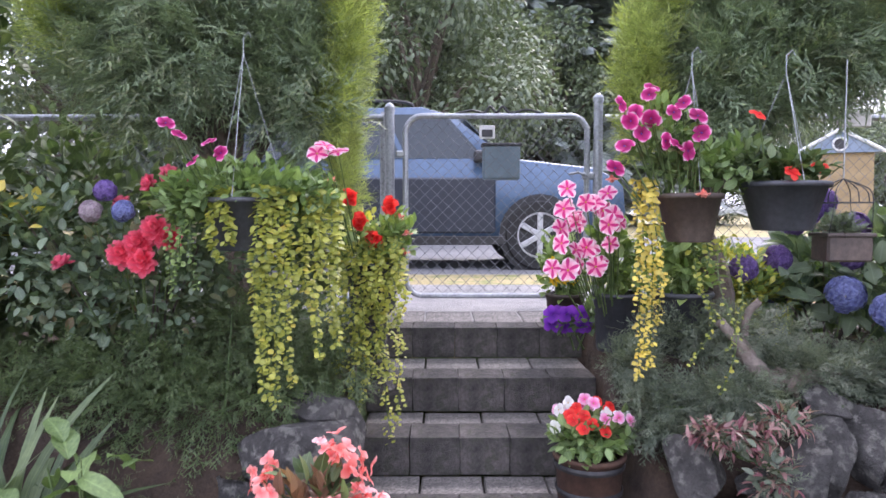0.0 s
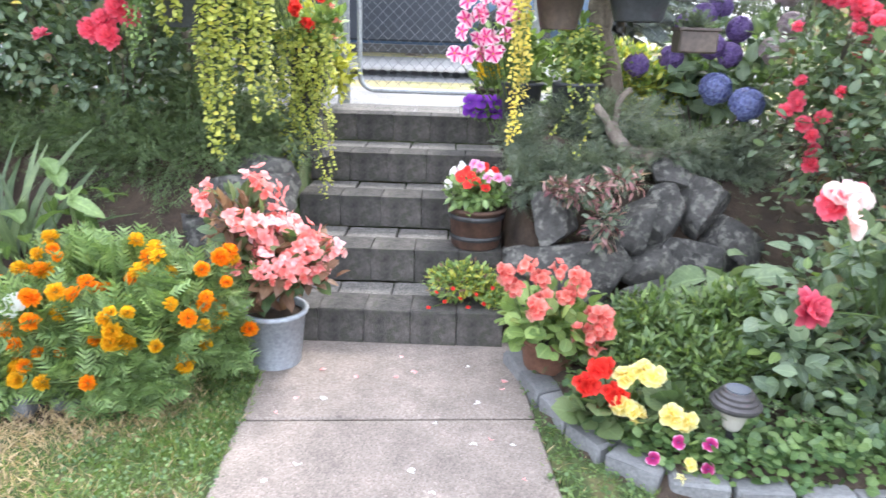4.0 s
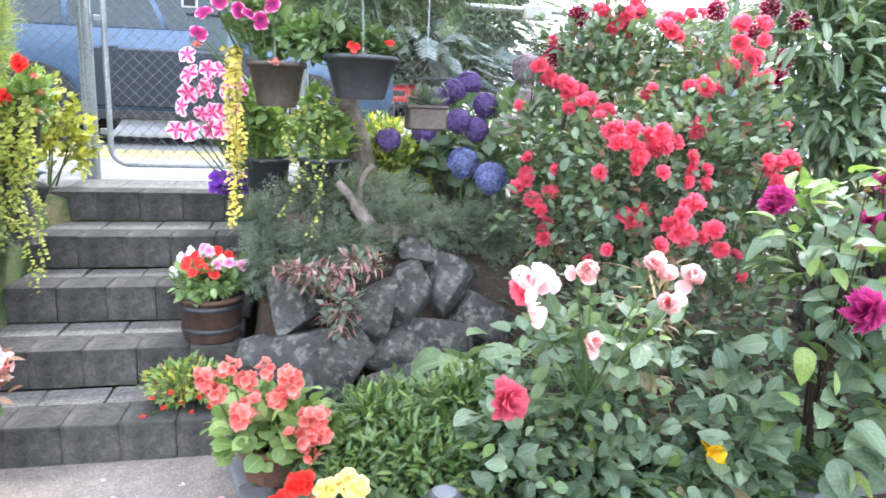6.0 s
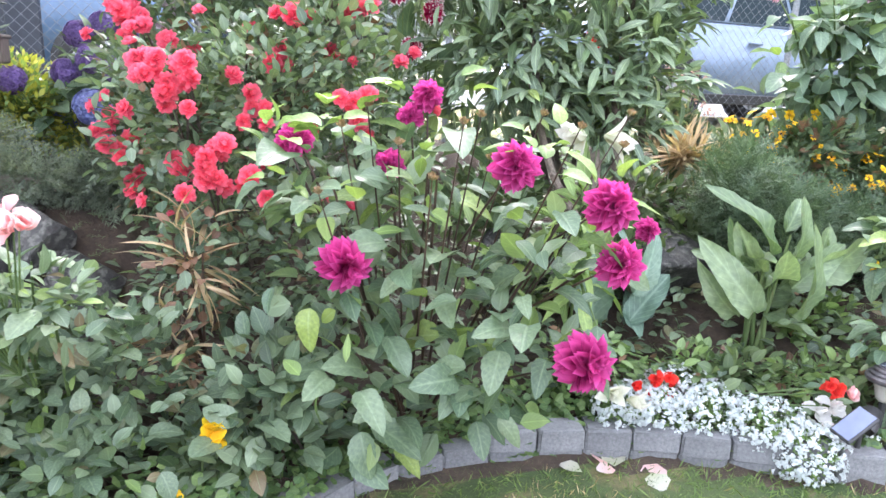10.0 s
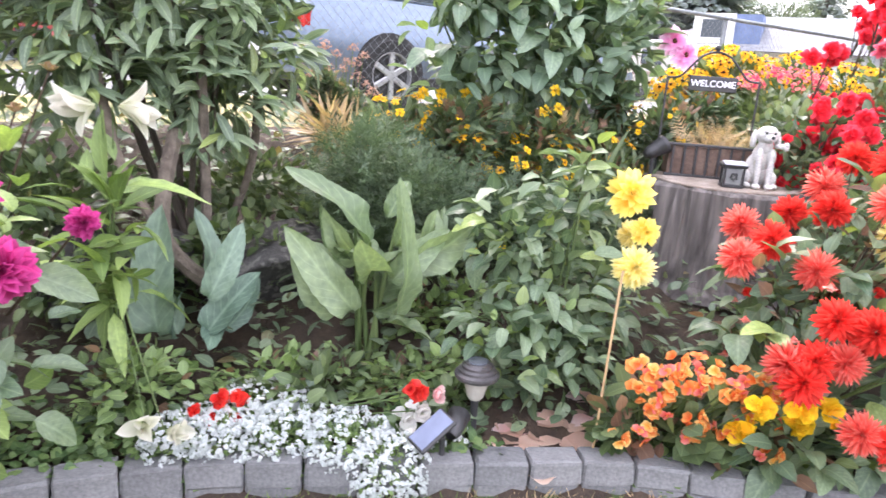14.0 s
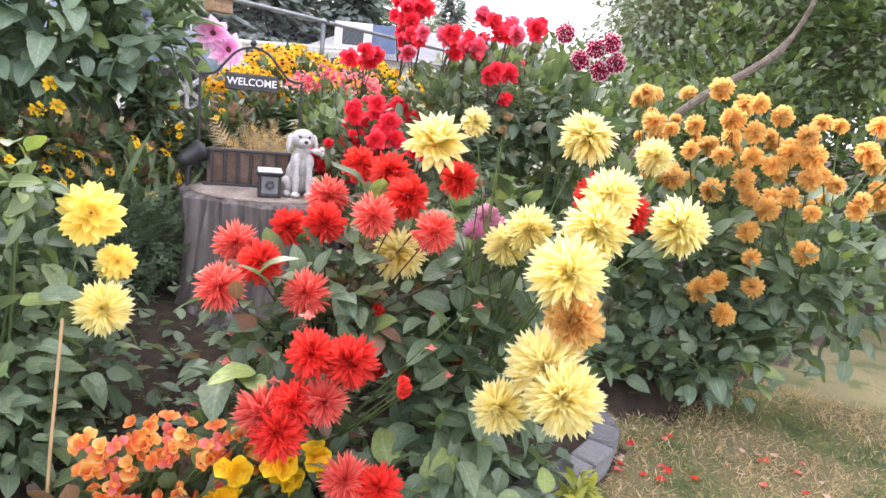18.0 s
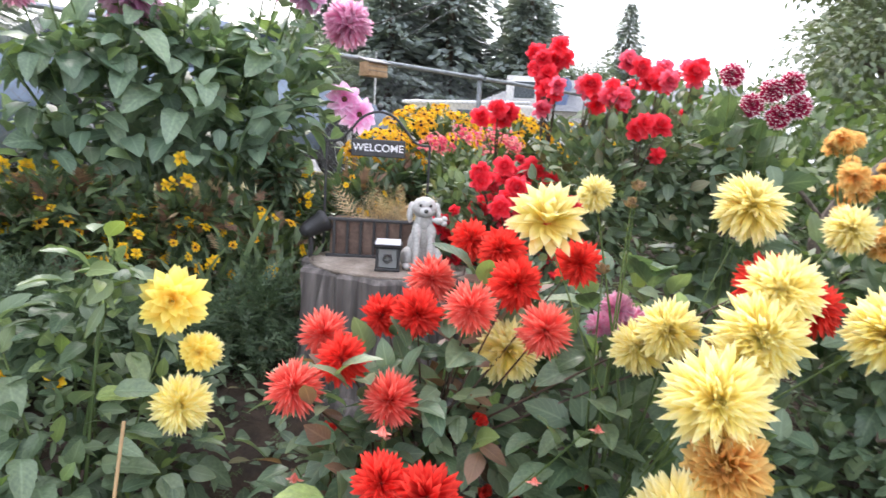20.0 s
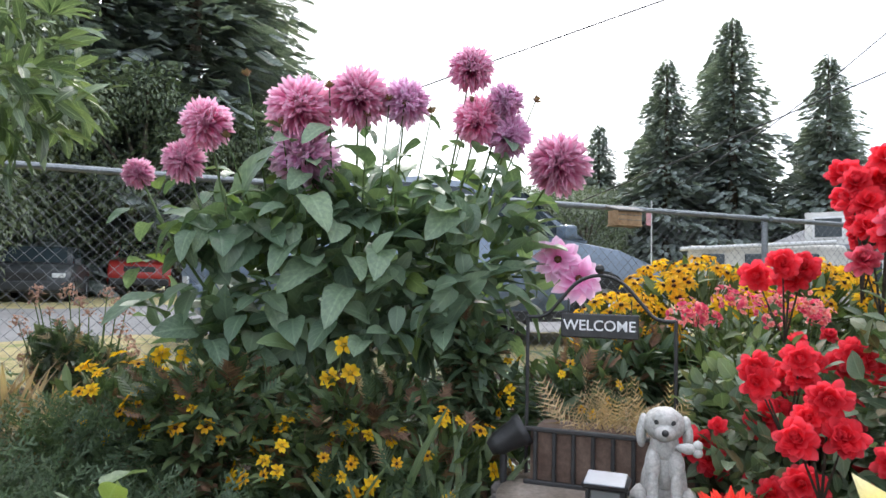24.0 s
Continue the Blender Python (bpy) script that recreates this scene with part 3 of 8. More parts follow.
def ground_sheet():
    xs = np.concatenate([[-2500, -600, -150, -60, -30, -15, -8], np.arange(-5, 12.01, 0.1), [13, 15, 18, 25, 40, 80, 200, 700, 2500]])
    ys = np.concatenate([[-2500, -500, -100, -30, -12, -6], np.arange(-3, 5.01, 0.1), [5.5, 6.0, 6.15, 7.0, 7.1, 9, 12, 15.0, 15.2, 25, 40, 80, 200, 700, 2500]])
    V = [(x, y, height(x, y)) for y in ys for x in xs]
    w = len(xs)
    F, ids = [], []
    for j in range(len(ys) - 1):
        for i in range(w - 1):
            F.append((j * w + i, j * w + i + 1, (j + 1) * w + i + 1, (j + 1) * w + i))
            x, y = (xs[i] + xs[i + 1]) / 2, (ys[j] + ys[j + 1]) / 2
            if y > 15.1 or (7.05 > y > 6.05):
                k = 2
            elif y > 7.05:
                k = 4
            elif y > 3.95:
                k = 3 if x < 2.6 else 2 if y > 4.5 else 1
            elif y > bed_front(x) - 0.1 and not -0.4 < x < 0.74:
                k = 1
            else:
                k = 5 if x > 6.3 + 0.3 * noise.noise(Vector((x * 2, y * 2, 4.0))) else 0
            ids.append(k)
    me = as_mesh("ground", V, F, [GRASS_GROUND, SOIL, DRYGRASS, GRAVEL, ASPHALT, DRYLAWN], None, True, ids)
    tagged(new("ground", me), "patchy lawn, planting soil, gravel verge and street", "ground", kind="structure")


ground_sheet()


def block_mesh(name, w, d, h, mat, bevel, seed=0, jig=0.0):
    """A cast or hewn block with worn edges, its base at z = 0."""
    bm = box_bm(w, d, h, 0, 0, h / 2, bevel, 2)
    r = random.Random(seed)
    for v in bm.verts:
        v.co += Vector((r.uniform(-jig, jig), r.uniform(-jig, jig), r.uniform(-jig, jig)))
    return sealed(name, bm, mat)


def pathway():
    path = thing("pavement", 0.2, 2.12, 0, "worn exposed-aggregate concrete garden path", "path", kind="structure", rz=4.5)
    for k, (a, b) in enumerate(((-3.2, -1.757), (-1.743, -0.157), (-0.143, 1.493), (1.507, 2.17))):
        bm = box_bm(1.06, b - a, 0.09, 0.0, (a + b) / 2 - 2.12, -0.035, 0.008, 1)
        part("slab", (bm, CONCRETE), path)


pathway()


def stairs():
    st = thing("stairs", 0.2, 2.9, 0, "five weathered concrete block garden steps", "stairs", kind="structure")
    fronts = [2.12, 2.48, 2.86, 3.23, 3.68]
    lefts, rights = [-0.33, -0.36, -0.36, -0.37, -0.4], [0.69, 0.7, 0.72, 0.74, 0.76]
    rise = TOP / 5
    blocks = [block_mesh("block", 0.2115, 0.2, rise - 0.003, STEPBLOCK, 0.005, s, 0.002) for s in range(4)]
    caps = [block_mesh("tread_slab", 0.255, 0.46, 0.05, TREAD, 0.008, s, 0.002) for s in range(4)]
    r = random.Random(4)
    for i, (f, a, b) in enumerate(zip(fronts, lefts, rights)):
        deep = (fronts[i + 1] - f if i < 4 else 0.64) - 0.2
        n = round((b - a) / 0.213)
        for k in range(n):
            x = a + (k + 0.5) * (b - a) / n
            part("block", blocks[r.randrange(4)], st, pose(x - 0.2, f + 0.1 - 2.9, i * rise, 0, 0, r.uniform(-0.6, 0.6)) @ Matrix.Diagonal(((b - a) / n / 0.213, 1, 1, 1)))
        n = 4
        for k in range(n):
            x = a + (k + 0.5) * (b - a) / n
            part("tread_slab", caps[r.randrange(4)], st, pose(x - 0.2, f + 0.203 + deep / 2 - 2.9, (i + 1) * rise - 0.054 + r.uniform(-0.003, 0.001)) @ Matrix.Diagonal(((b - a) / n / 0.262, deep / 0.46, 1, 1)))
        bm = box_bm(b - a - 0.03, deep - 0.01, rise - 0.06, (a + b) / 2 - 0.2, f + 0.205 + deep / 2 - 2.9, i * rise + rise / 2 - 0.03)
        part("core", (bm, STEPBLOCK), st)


stairs()


def edging():
    ed = thing("edging", 3.0, 1.2, 0, "curved edging of grey concrete garden blocks", "garden edging", kind="structure")
    line = arc([(x, y, 0) for x, y in EDGE], 10)
    metas = [block_mesh("edging_block", 0.178, 0.11, 0.09, EDGING, 0.012, s, 0.004) for s in range(4)]
    r = random.Random(2)
    run, last = 0.0, line[0]
    step = 0.185
    want = step / 2
    for p in line[1:]:
        seg = (p - last).length
        while run + seg >= want:
            q = last.lerp(p, (want - run) / seg)
            d = (p - last).normalized()
            z = lawn_level(q.x)
            courses = ((0.0, 0.01), (0.062, 0.0)) if q.x > 3.3 else ((0.0, 0.0),)
            for dz, inset in courses:
                m = Matrix.Translation((q.x - 3.0, q.y - 1.2, z - 0.025 + dz)) @ Matrix.Rotation(math.atan2(d.y, d.x) + r.uniform(-0.05, 0.05), 4, "Z") @ pose(0, inset, 0)
                part("edging_block", metas[r.randrange(4)], ed, m)
            want += step
        run += seg
        last = p
    # the low edging of the bed beside the path
    for k in range(9):
        x = -0.52 - k * 0.19
        slope = (bed_front(x + 0.09) - bed_front(x - 0.09)) / 0.18
        part("edging_block", metas[k % 4], ed, pose(x - 3.0, bed_front(x) + 0.01 * math.sin(k) - 1.22, -0.02, 0, 0, math.degrees(math.atan(slope)) + r.uniform(-4, 4)))


edging()


def rock(seed, sx, sy, sz):
    bm = bmesh.new()
    bmesh.ops.create_icosphere(bm, subdivisions=4, radius=1)
    r = random.Random(seed)
    planes = [(Vector((r.gauss(0, 1), r.gauss(0, 1), r.gauss(0, 1))).normalized(), r.uniform(0.4, 0.66)) for _ in range(13)]
    for v in bm.verts:
        for n, d in planes:
            k = v.co.dot(n)
            if k > d:
                v.co -= n * (k - d) * 0.97
        v.co += v.co.normalized() * (0.03 * noise.noise(v.co * 2.4 + Vector((seed, 0, 0))) + 0.035 * noise.noise(v.co * 7) + 0.015 * noise.noise(v.co * 18))
        v.co = Vector((v.co.x * sx, v.co.y * sy, v.co.z * sz)) / 0.57
    me = sealed("boulder", bm, ROCK, True)
    return me


def rocks():
    # places of the stones in the two dry walls: x, y, z, half sizes, turn
    stones = [
        (1.02, 2.33, 0.30, .21, .15, .14, 12), (1.22, 2.40, 0.48, .14, .13, .13, -20), (0.84, 2.40, 0.24, .12, .12, .16, 30), (1.35, 2.36, 0.32, .17, .13, .11, -25),
        (1.42, 2.5, 0.54, .13, .1, .12, 10), (1.58, 2.38, 0.34, .14, .12, .14, 40), (1.12, 2.3, 0.1, .14, .1, .11, 0), (1.38, 2.3, 0.13, .17, .1, .12, 20),
        (1.62, 2.55, 0.58, .13, .1, .13, -35), (1.5, 2.62, 0.7, .12, .08, .06, 5), (0.93, 2.45, 0.5, .1, .09, .11, 60), (1.78, 2.48, 0.38, .14, .12, .17, 0), (1.72, 2.4, 0.14, .17, .12, .12, 15),
    ]
    stones += [(-0.5, 2.55, 0.52, .19, .14, .14, 15), (-0.42, 2.42, 0.28, .12, .11, .17, 0), (-0.68, 2.5, 0.3, .16, .13, .17, -15), (-0.6, 2.4, 0.1, .16, .12, .12, 35), (-0.45, 2.7, 0.66, .12, .1, .09, 10)]
    stones += [(4.3, 2.3, 0.42, .2, .16, .2, 10), (3.9, 2.45, 0.46, .2, .15, .16, 50), (4.6, 2.3, .4, .15, .12, .14, -20), (3.6, 2.4, .4, .18, .14, .15, 0)]
    for k, (x, y, z, a, b, c, t) in enumerate(stones):
        me = rock(k + 3, a * .93, b * .95, c * .93)
        ob = tagged(new("boulder", me), "rough grey basalt boulder in the dry garden wall", "boulder", "dry wall boulders")
        ob.matrix_basis = pose(x, y, z, 0, 0, t)
    for k, (x, y, s) in enumerate(((-0.46, 3.6, .07), (-0.43, 3.42, .09))):
        tagged(new("boulder", rock(60 + k, s, s, s * .8)), "small mossy stone at the top of the steps", "boulder").matrix_basis = pose(x, y, TOP + s * 0.4)


def bird_figure():
    """A small glazed bird, one plain mesh."""
    bm = bmesh.new()
    for x, y, z, a, b, c in ((0, 0, .05, .085, .05, .045), (.055, 0, .1, .032, .03, .032), (.095, 0, .096, .022, .01, .008), (-.09, 0, .065, .05, .026, .014), (-.02, -.03, .06, .055, .02, .03)):
        bmesh.ops.create_icosphere(bm, subdivisions=3, radius=1, matrix=Matrix.Translation((x, y, z)) @ Matrix.Diagonal((a, b, c, 1)))
    ob = new("bird_figure", sealed("bird_figure", bm, rough_mat("teal_glaze", (.12, .2, .19), (.38, .42, .4), 9, .4, .2), True))
    tagged(ob, "small teal and white garden bird figure on a stone", "figurine").matrix_basis = pose(-.45, 3.5, TOP + .065, 0, 0, 150)


rocks()
bird_figure()

# ---- fence and gate ----
FENCE_Y = 4.36


def mesh_wires(x0, x1, z0, z1, cell=0.075, r=0.0014):
    """Woven wire diamonds as thin four-sided bars."""
    bars = []
    span = z1 - z0
    for s in (-1, 1):
        k = math.floor((x0 - span) / cell)
        while k * cell < x1 + span:
            xa, xb = (k * cell, k * cell + span) if s > 0 else (k * cell + span, k * cell)
            a, b = Vector((xa, 0.003 * s, z0)), Vector((xb, 0.003 * s, z1))
            lo, hi = 0.0, 1.0
            dx = b.x - a.x
            ts = sorted(((x0 - a.x) / dx, (x1 - a.x) / dx))
            lo, hi = max(lo, ts[0]), min(hi, ts[1])
            if hi - lo > 0.01:
                bars.append((a.lerp(b, lo), a.lerp(b, hi)))
            k += 1
    V, F = [], []
    for a, b in bars:
        d = (b - a).normalized()
        n = Vector((0, 1, 0)).cross(d) * r
        k = len(V)
        for p in (a, b):
            V += [p + n, p + Vector((0, r, 0)), p - n, p - Vector((0, r, 0))]
        F += [(k + i, k + (i + 1) % 4, k + 4 + (i + 1) % 4, k + 4 + i) for i in range(4)]
    return as_mesh("wire_mesh", V, F, WIRE, None, False)


def fence():
    gate = thing("garden_gate", -0.24, FENCE_Y, TOP, "closed galvanised chain-link garden gate", "gate")
    w, lo, hi, c = 1.16, 0.09, 1.24, 0.11
    loop = []
    for cx, cz, a0 in ((w - c, hi - c, 0), (c, hi - c, 90), (c, lo + c, 180), (w - c, lo + c, 270)):
        loop += [(cx + c * math.cos(radians(a0 + t)), 0, cz + c * math.sin(radians(a0 + t))) for t in range(0, 91, 15)]
    part("gate_frame", (tube_bm(loop + loop[:1], 0.019, 8), GALV), gate)
    part("wire_mesh", mesh_wires(0.02, w - 0.02, lo, hi), gate)
    for z in (0.3, 1.0):
        part("hinge", (box_bm(0.06, 0.03, 0.04, -0.03, 0, z, 0.006), GALV), gate)
    latch = part("latch", (box_bm(0.1, 0.035, 0.05, w + 0.02, 0, 0.86, 0.01), GALV), gate)
    part("latch_fork", (tube_bm([(w, -0.02, 0.86), (w - 0.06, -0.03, 0.88), (w - 0.12, -0.02, 0.87)], 0.008, 6), GALV), latch)
    sign = part("gate_sign", (box_bm(0.1, 0.008, 0.085, 0.52, -0.026, 1.135, 0.004), plain_mat("sign_white", (0.62, 0.62, 0.6))), gate, label="small white and dark notice plate")
    part("picture", (box_bm(0.07, 0.004, 0.045, 0.52, -0.032, 1.128, 0.002), BLACK), sign)
    box = part("letter_box", (box_bm(0.24, 0.12, 0.22, 0.62, 0.1, 0.95, 0.012, 2), plain_mat("teal_plastic", (0.13, 0.18, 0.21), 0.5)), gate, label="grey-teal open box hung on the gate")
    part("rim", (box_bm(0.26, 0.14, 0.02, 0.62, 0.1, 1.065, 0.004), BLACK), box)
    part("topper", (tube_bm(arc([(0.3, 0, 1.245), (0.42, 0, 1.275), (0.5, 0, 1.26), (0.54, 0, 1.3), (0.58, 0, 1.265), (0.62, 0, 1.3), (0.67, 0, 1.26), (0.78, 0, 1.28), (0.9, 0, 1.245)], 4), 0.008, 6), BLACK), gate, label="dark wire ornament")
    for x, h, lab in ((-0.34, 1.3, "galvanised gate post with a dome cap"), (0.99, 1.36, "galvanised gate post with a dome cap")):
        p = thing("gate_post", x, FENCE_Y, TOP - 0.02, lab, "fence post", "gate posts")
        part("post", (lathe([(0.03, 0), (0.03, h)], 14), GALV), p)
        part("cap", (lathe([(0.034, h - 0.01), (0.034, h + 0.015), (0.022, h + 0.035), (0.004, h + 0.045)], 14), GALV), p)
    for a, b in ((-5.4, -0.38), (1.03, 3.9), (3.94, 6.9), (6.94, 9.9), (9.94, 13.0)):
        f = thing("chain_link_fence", a, FENCE_Y, TOP - 0.02, "galvanised chain-link fence with a top rail", "fence", "fence panels")
        part("top_rail", (tube_bm([(0, 0, 1.25), (b - a, 0, 1.25)], 0.021, 10), GALV), f)
        part("wire_mesh", mesh_wires(0, b - a, 0.03, 1.27), f)
        part("post", (lathe([(0.026, 0), (0.026, 1.27), (0.015, 1.29)], 12), GALV), f, pose(b - a, 0.03, 0))
    t = thing("rail_tag", 2.6, FENCE_Y - 0.03, TOP + 1.15, "small pale sleeve clipped on the fence rail", "rail sleeve")
    part("sleeve", (box_bm(0.19, 0.07, 0.095, 0, 0, 0.06, 0.008), plain_mat("pale_tin", (0.5, 0.47, 0.42))), t)


def rail_box():
    """A small wooden nesting box hung under the top rail."""
    pine = rough_mat("weathered_pine", (0.36, 0.22, 0.12), (0.55, 0.38, 0.23), 14, 0.75, 0.2, 90, 0.4)
    lid = rough_mat("grey_box_lid", (0.22, 0.21, 0.2), (0.36, 0.34, 0.33), 16, 0.8, 0.2, 80, 0.4)
    t = thing("nesting_box", 8.38, FENCE_Y - 0.12, TOP + 1.09, "small tan wooden nesting box with a grey lid on the fence", "nesting box")
    part("body", (box_bm(.21, .13, .105, 0, 0, .0525, .004), pine), t)
    for z in (.035, .07):
        part("board_strip", (box_bm(.212, .006, .004, 0, -.066, z, .001), lid), t)
    part("lid", (box_bm(.24, .17, .014, 0, 0, 0, .004), lid), t, pose(0, -.005, .122, 14, 0, 0))
    part("floor_board", (box_bm(.22, .14, .01, 0, 0, -.005, .002), pine), t)
    part("hook", (tube_bm([(0, .07, .11), (0, .1, .15), (0, .12, .16)], .005, 6), BLACK), t)


fence()
rail_box()

# ---- vehicles ----
TYRE = rough_mat("tyre_rubber", (0.018, 0.018, 0.018), (0.035, 0.035, 0.035), 20, 0.85)
ALLOY = plain_mat("alloy", (0.6, 0.61, 0.63), 0.35, 0.7)
CARGLASS = glass_mat("car_glass")
TAIL = plain_mat("red_lens", (0.5, 0.02, 0.015), 0.2)
LAMPGLASS = plain_mat("clear_lens", (0.75, 0.77, 0.78), 0.15)


def wheel(car, x, y, z, r, w=0.22):
    wh = part("wheel", (lathe([(r * .66, -w / 2), (r * .95, -w / 2), (r, -w / 3), (r, w / 3), (r * .95, w / 2), (r * .66, w / 2)], 28, cap=False), TYRE), car, pose(x, y, z, 90, 0, 0))
    bm = lathe([(r * .66, -w * .42), (r * .68, w * .46), (r * .62, w * .46), (r * .58, w * .1), (0.03, w * .1)], 28, cap=False)
    part("rim", (bm, ALLOY), wh)
    for k in range(6):
        sp = box_bm(r * 0.16, r * 0.62, 0.03, 0, r * 0.34, w * .4, 0.006)
        bmesh.ops.rotate(sp, verts=sp.verts, matrix=Matrix.Rotation(k * math.pi / 3, 3, "Z"))
        part("spoke", (sp, ALLOY), wh)
    part("hub", (lathe([(0.06, w * .3), (0.05, w * .47), (0.01, w * .48)], 12), ALLOY), wh)


def car(name, x, y, rz, label, paint, length, wide, profile, cabin, wheels, r, two_tone=None):
    """profile: body outline (x, z); cabin: greenhouse outline; both from tail to nose, facing +x."""
    c = thing(name, x, y, height(x, y), label, "car", rz=rz)

    def slab(outline, half, shrink, mat, nm):
        bm = bmesh.new()
        rows = []
        mid = sum(z for _, z in outline) / len(outline)
        for s, k in ((-1, 0.94), (-0.94, 1), (0.94, 1), (1, 0.94)):
            rows.append([bm.verts.new((px, s * half * (1 - shrink * max(0, pz - outline[0][1])), mid + (pz - mid) * k)) for px, pz in outline])
        n = len(outline)
        for a, b in zip(rows, rows[1:]):
            for i in range(n):
                bm.faces.new((a[i], b[i], b[(i + 1) % n], a[(i + 1) % n]))
        bm.faces.new(rows[0])
        bm.faces.new(rows[-1][::-1])
        bmesh.ops.recalc_face_normals(bm, faces=bm.faces[:])
        bmesh.ops.bevel(bm, geom=[e for e in bm.edges if e.calc_face_angle(0) > 0.5], offset=0.025, segments=2, affect="EDGES")
        return part(nm, sealed(nm, bm, mat, True), c)

    slab(profile, wide / 2, 0.03, paint, "body")
    slab(cabin, wide / 2 - 0.05, 0.22, paint, "cabin")
    # side glass stands a little proud of the pillars
    zs = [z for _, z in cabin]
    lo, hi = min(zs), max(zs)
    top = [px for px, pz in cabin if pz > hi - 0.12]
    bot = [px for px, pz in cabin if pz < lo + 0.06]
    xb0, xb1, xt0, xt1 = min(bot), max(bot), min(top), max(top)
    for s in (-1, 1):
        for u0, u1 in ((0.07, 0.33), (0.35, 0.64), (0.66, 0.93)):
            q = []
            for u, v in ((u0, 0.1), (u1, 0.1), (u1, 0.86), (u0, 0.86)):
                xa, xt = xb0 + (xb1 - xb0) * u, xt0 + (xt1 - xt0) * u
                z = lo + (hi - lo) * v
                q.append((xa + (xt - xa) * v, s * ((wide / 2 - 0.05) * (1 - 0.22 * (z - lo)) + 0.006), z))
            bm = bmesh.new()
            inner = [bm.verts.new((a, b - s * 0.012, d)) for a, b, d in q]
            outer = [bm.verts.new(p) for p in q]
            bm.faces.new(outer)
            for i in range(4):
                bm.faces.new((outer[i], outer[(i + 1) % 4], inner[(i + 1) % 4], inner[i]))
            bmesh.ops.recalc_face_normals(bm, faces=bm.faces[:])
            part("side_window", (bm, CARGLASS), c)
        part("wing_mirror", (box_bm(0.14, 0.16, 0.13, xb1 - 0.35, s * (wide / 2 + 0.04), lo + 0.08, 0.03, 2), BLACK if two_tone else paint), c)
        part("handle", (box_bm(0.17, 0.03, 0.03, (xb0 + xb1) / 2 - 0.1, s * (wide / 2 + 0.005), lo - 0.14, 0.008), paint), c)
        part("sill", (box_bm(length * 0.46, 0.04, 0.1, 0, s * (wide / 2 - 0.005), r * 0.85, 0.01), two_tone or BLACK), c)
        part("tail_light", (box_bm(0.09, 0.22, 0.17, -length / 2 + 0.08, s * (wide / 2 - 0.12), lo - 0.2, 0.02, 2), TAIL), c)
        part("headlight", (box_bm(0.16, 0.3, 0.13, length / 2 - 0.12, s * (wide / 2 - 0.2), lo - 0.3, 0.03, 2), LAMPGLASS), c)
        for wx in wheels:
            wheel(c, wx, s * (wide / 2 - 0.06), r, r)
            arch = lathe([(r * 1.16, -0.012), (r * 1.16, 0.012)], 24, m=Matrix.Translation((wx, s * (wide / 2 - 0.008), r * 1.02)) @ Matrix.Rotation(math.pi / 2, 4, "X"))
            part("wheel_arch", (arch, BLACK), c)
    part("windscreen", (wind(cabin, wide, True), CARGLASS), c)
    part("rear_window", (wind(cabin, wide, False), CARGLASS), c)
    part("bumper", (box_bm(0.14, wide * .94, 0.24, length / 2 - 0.04, 0, r * 1.2, 0.05, 2), two_tone or paint), c)
    part("bumper", (box_bm(0.14, wide * .94, 0.24, -length / 2 + 0.04, 0, r * 1.2, 0.05, 2), two_tone or paint), c)
    part("grille", (box_bm(0.05, wide * .5, 0.18, length / 2 - 0.01, 0, lo - 0.32, 0.02), BLACK), c)
    part("number_plate", (box_bm(0.02, 0.32, 0.15, -length / 2 - 0.035, 0, r * 1.5, 0.004), LAMPGLASS), c)
    return c


def wind(cabin, wide, front):
    zs = [z for _, z in cabin]
    lo, hi = min(zs), max(zs)
    low = [px for px, pz in cabin if pz < lo + 0.06]
    top = [px for px, pz in cabin if pz > hi - 0.12]
    a, b, s = (max(low), max(top), 1) if front else (min(low), min(top), -1)
    bm = bmesh.new()
    q = []
    for v, k in ((0.08, 0.9), (0.9, 0.8)):
        z = lo + (hi - lo) * v
        half = (wide / 2 - 0.08) * k
        q.append([(a + (b - a) * v + s * 0.02, half, z), (a + (b - a) * v + s * 0.02, -half, z)])
    pts = [q[0][0], q[0][1], q[1][1], q[1][0]]
    outer = [bm.verts.new(p) for p in pts]
    inner = [bm.verts.new((p[0] - s * 0.02, p[1], p[2])) for p in pts]
    bm.faces.new(outer)
    for i in range(4):
        bm.faces.new((outer[i], outer[(i + 1) % 4], inner[(i + 1) % 4], inner[i]))
    bmesh.ops.recalc_face_normals(bm, faces=bm.faces[:])
    return bm


def paint_mat(name, c, metal=0.3):
    m = plain_mat(name, c, 0.38, metal * 0.5, 0.2)
    return m


SEDAN = [(-2.15, .3), (-2.2, .62), (-2.05, .93), (-1.5, .98), (.9, .98), (1.6, .9), (2.1, .74), (2.2, .5), (2.15, .3), (2.0, .22), (-2.0, .22)]
SEDAN_TOP = [(-1.75, .95), (-1.0, 1.38), (-0.5, 1.45), (0.1, 1.44), (.55, 1.34), (1.25, .95)]
WAGON = [(-2.3, .4), (-2.35, .75), (-2.28, 1.22), (1.0, 1.26), (2.05, 1.14), (2.35, .98), (2.38, .6), (2.3, .42), (2.1, .34), (-2.1, .34)]
WAGON_TOP = [(-2.22, 1.18), (-2.1, 1.6), (-1.9, 1.8), (0.1, 1.84), (.45, 1.74), (1.1, 1.2)]
suv = car("suv", -0.34, 8.5, 0, "dark blue sport utility car with roof rack parked on the street", paint_mat("blue_paint", (0.055, 0.1, 0.17)), 4.75, 1.86, WAGON, WAGON_TOP, (-1.42, 1.42), 0.39, BLACK)
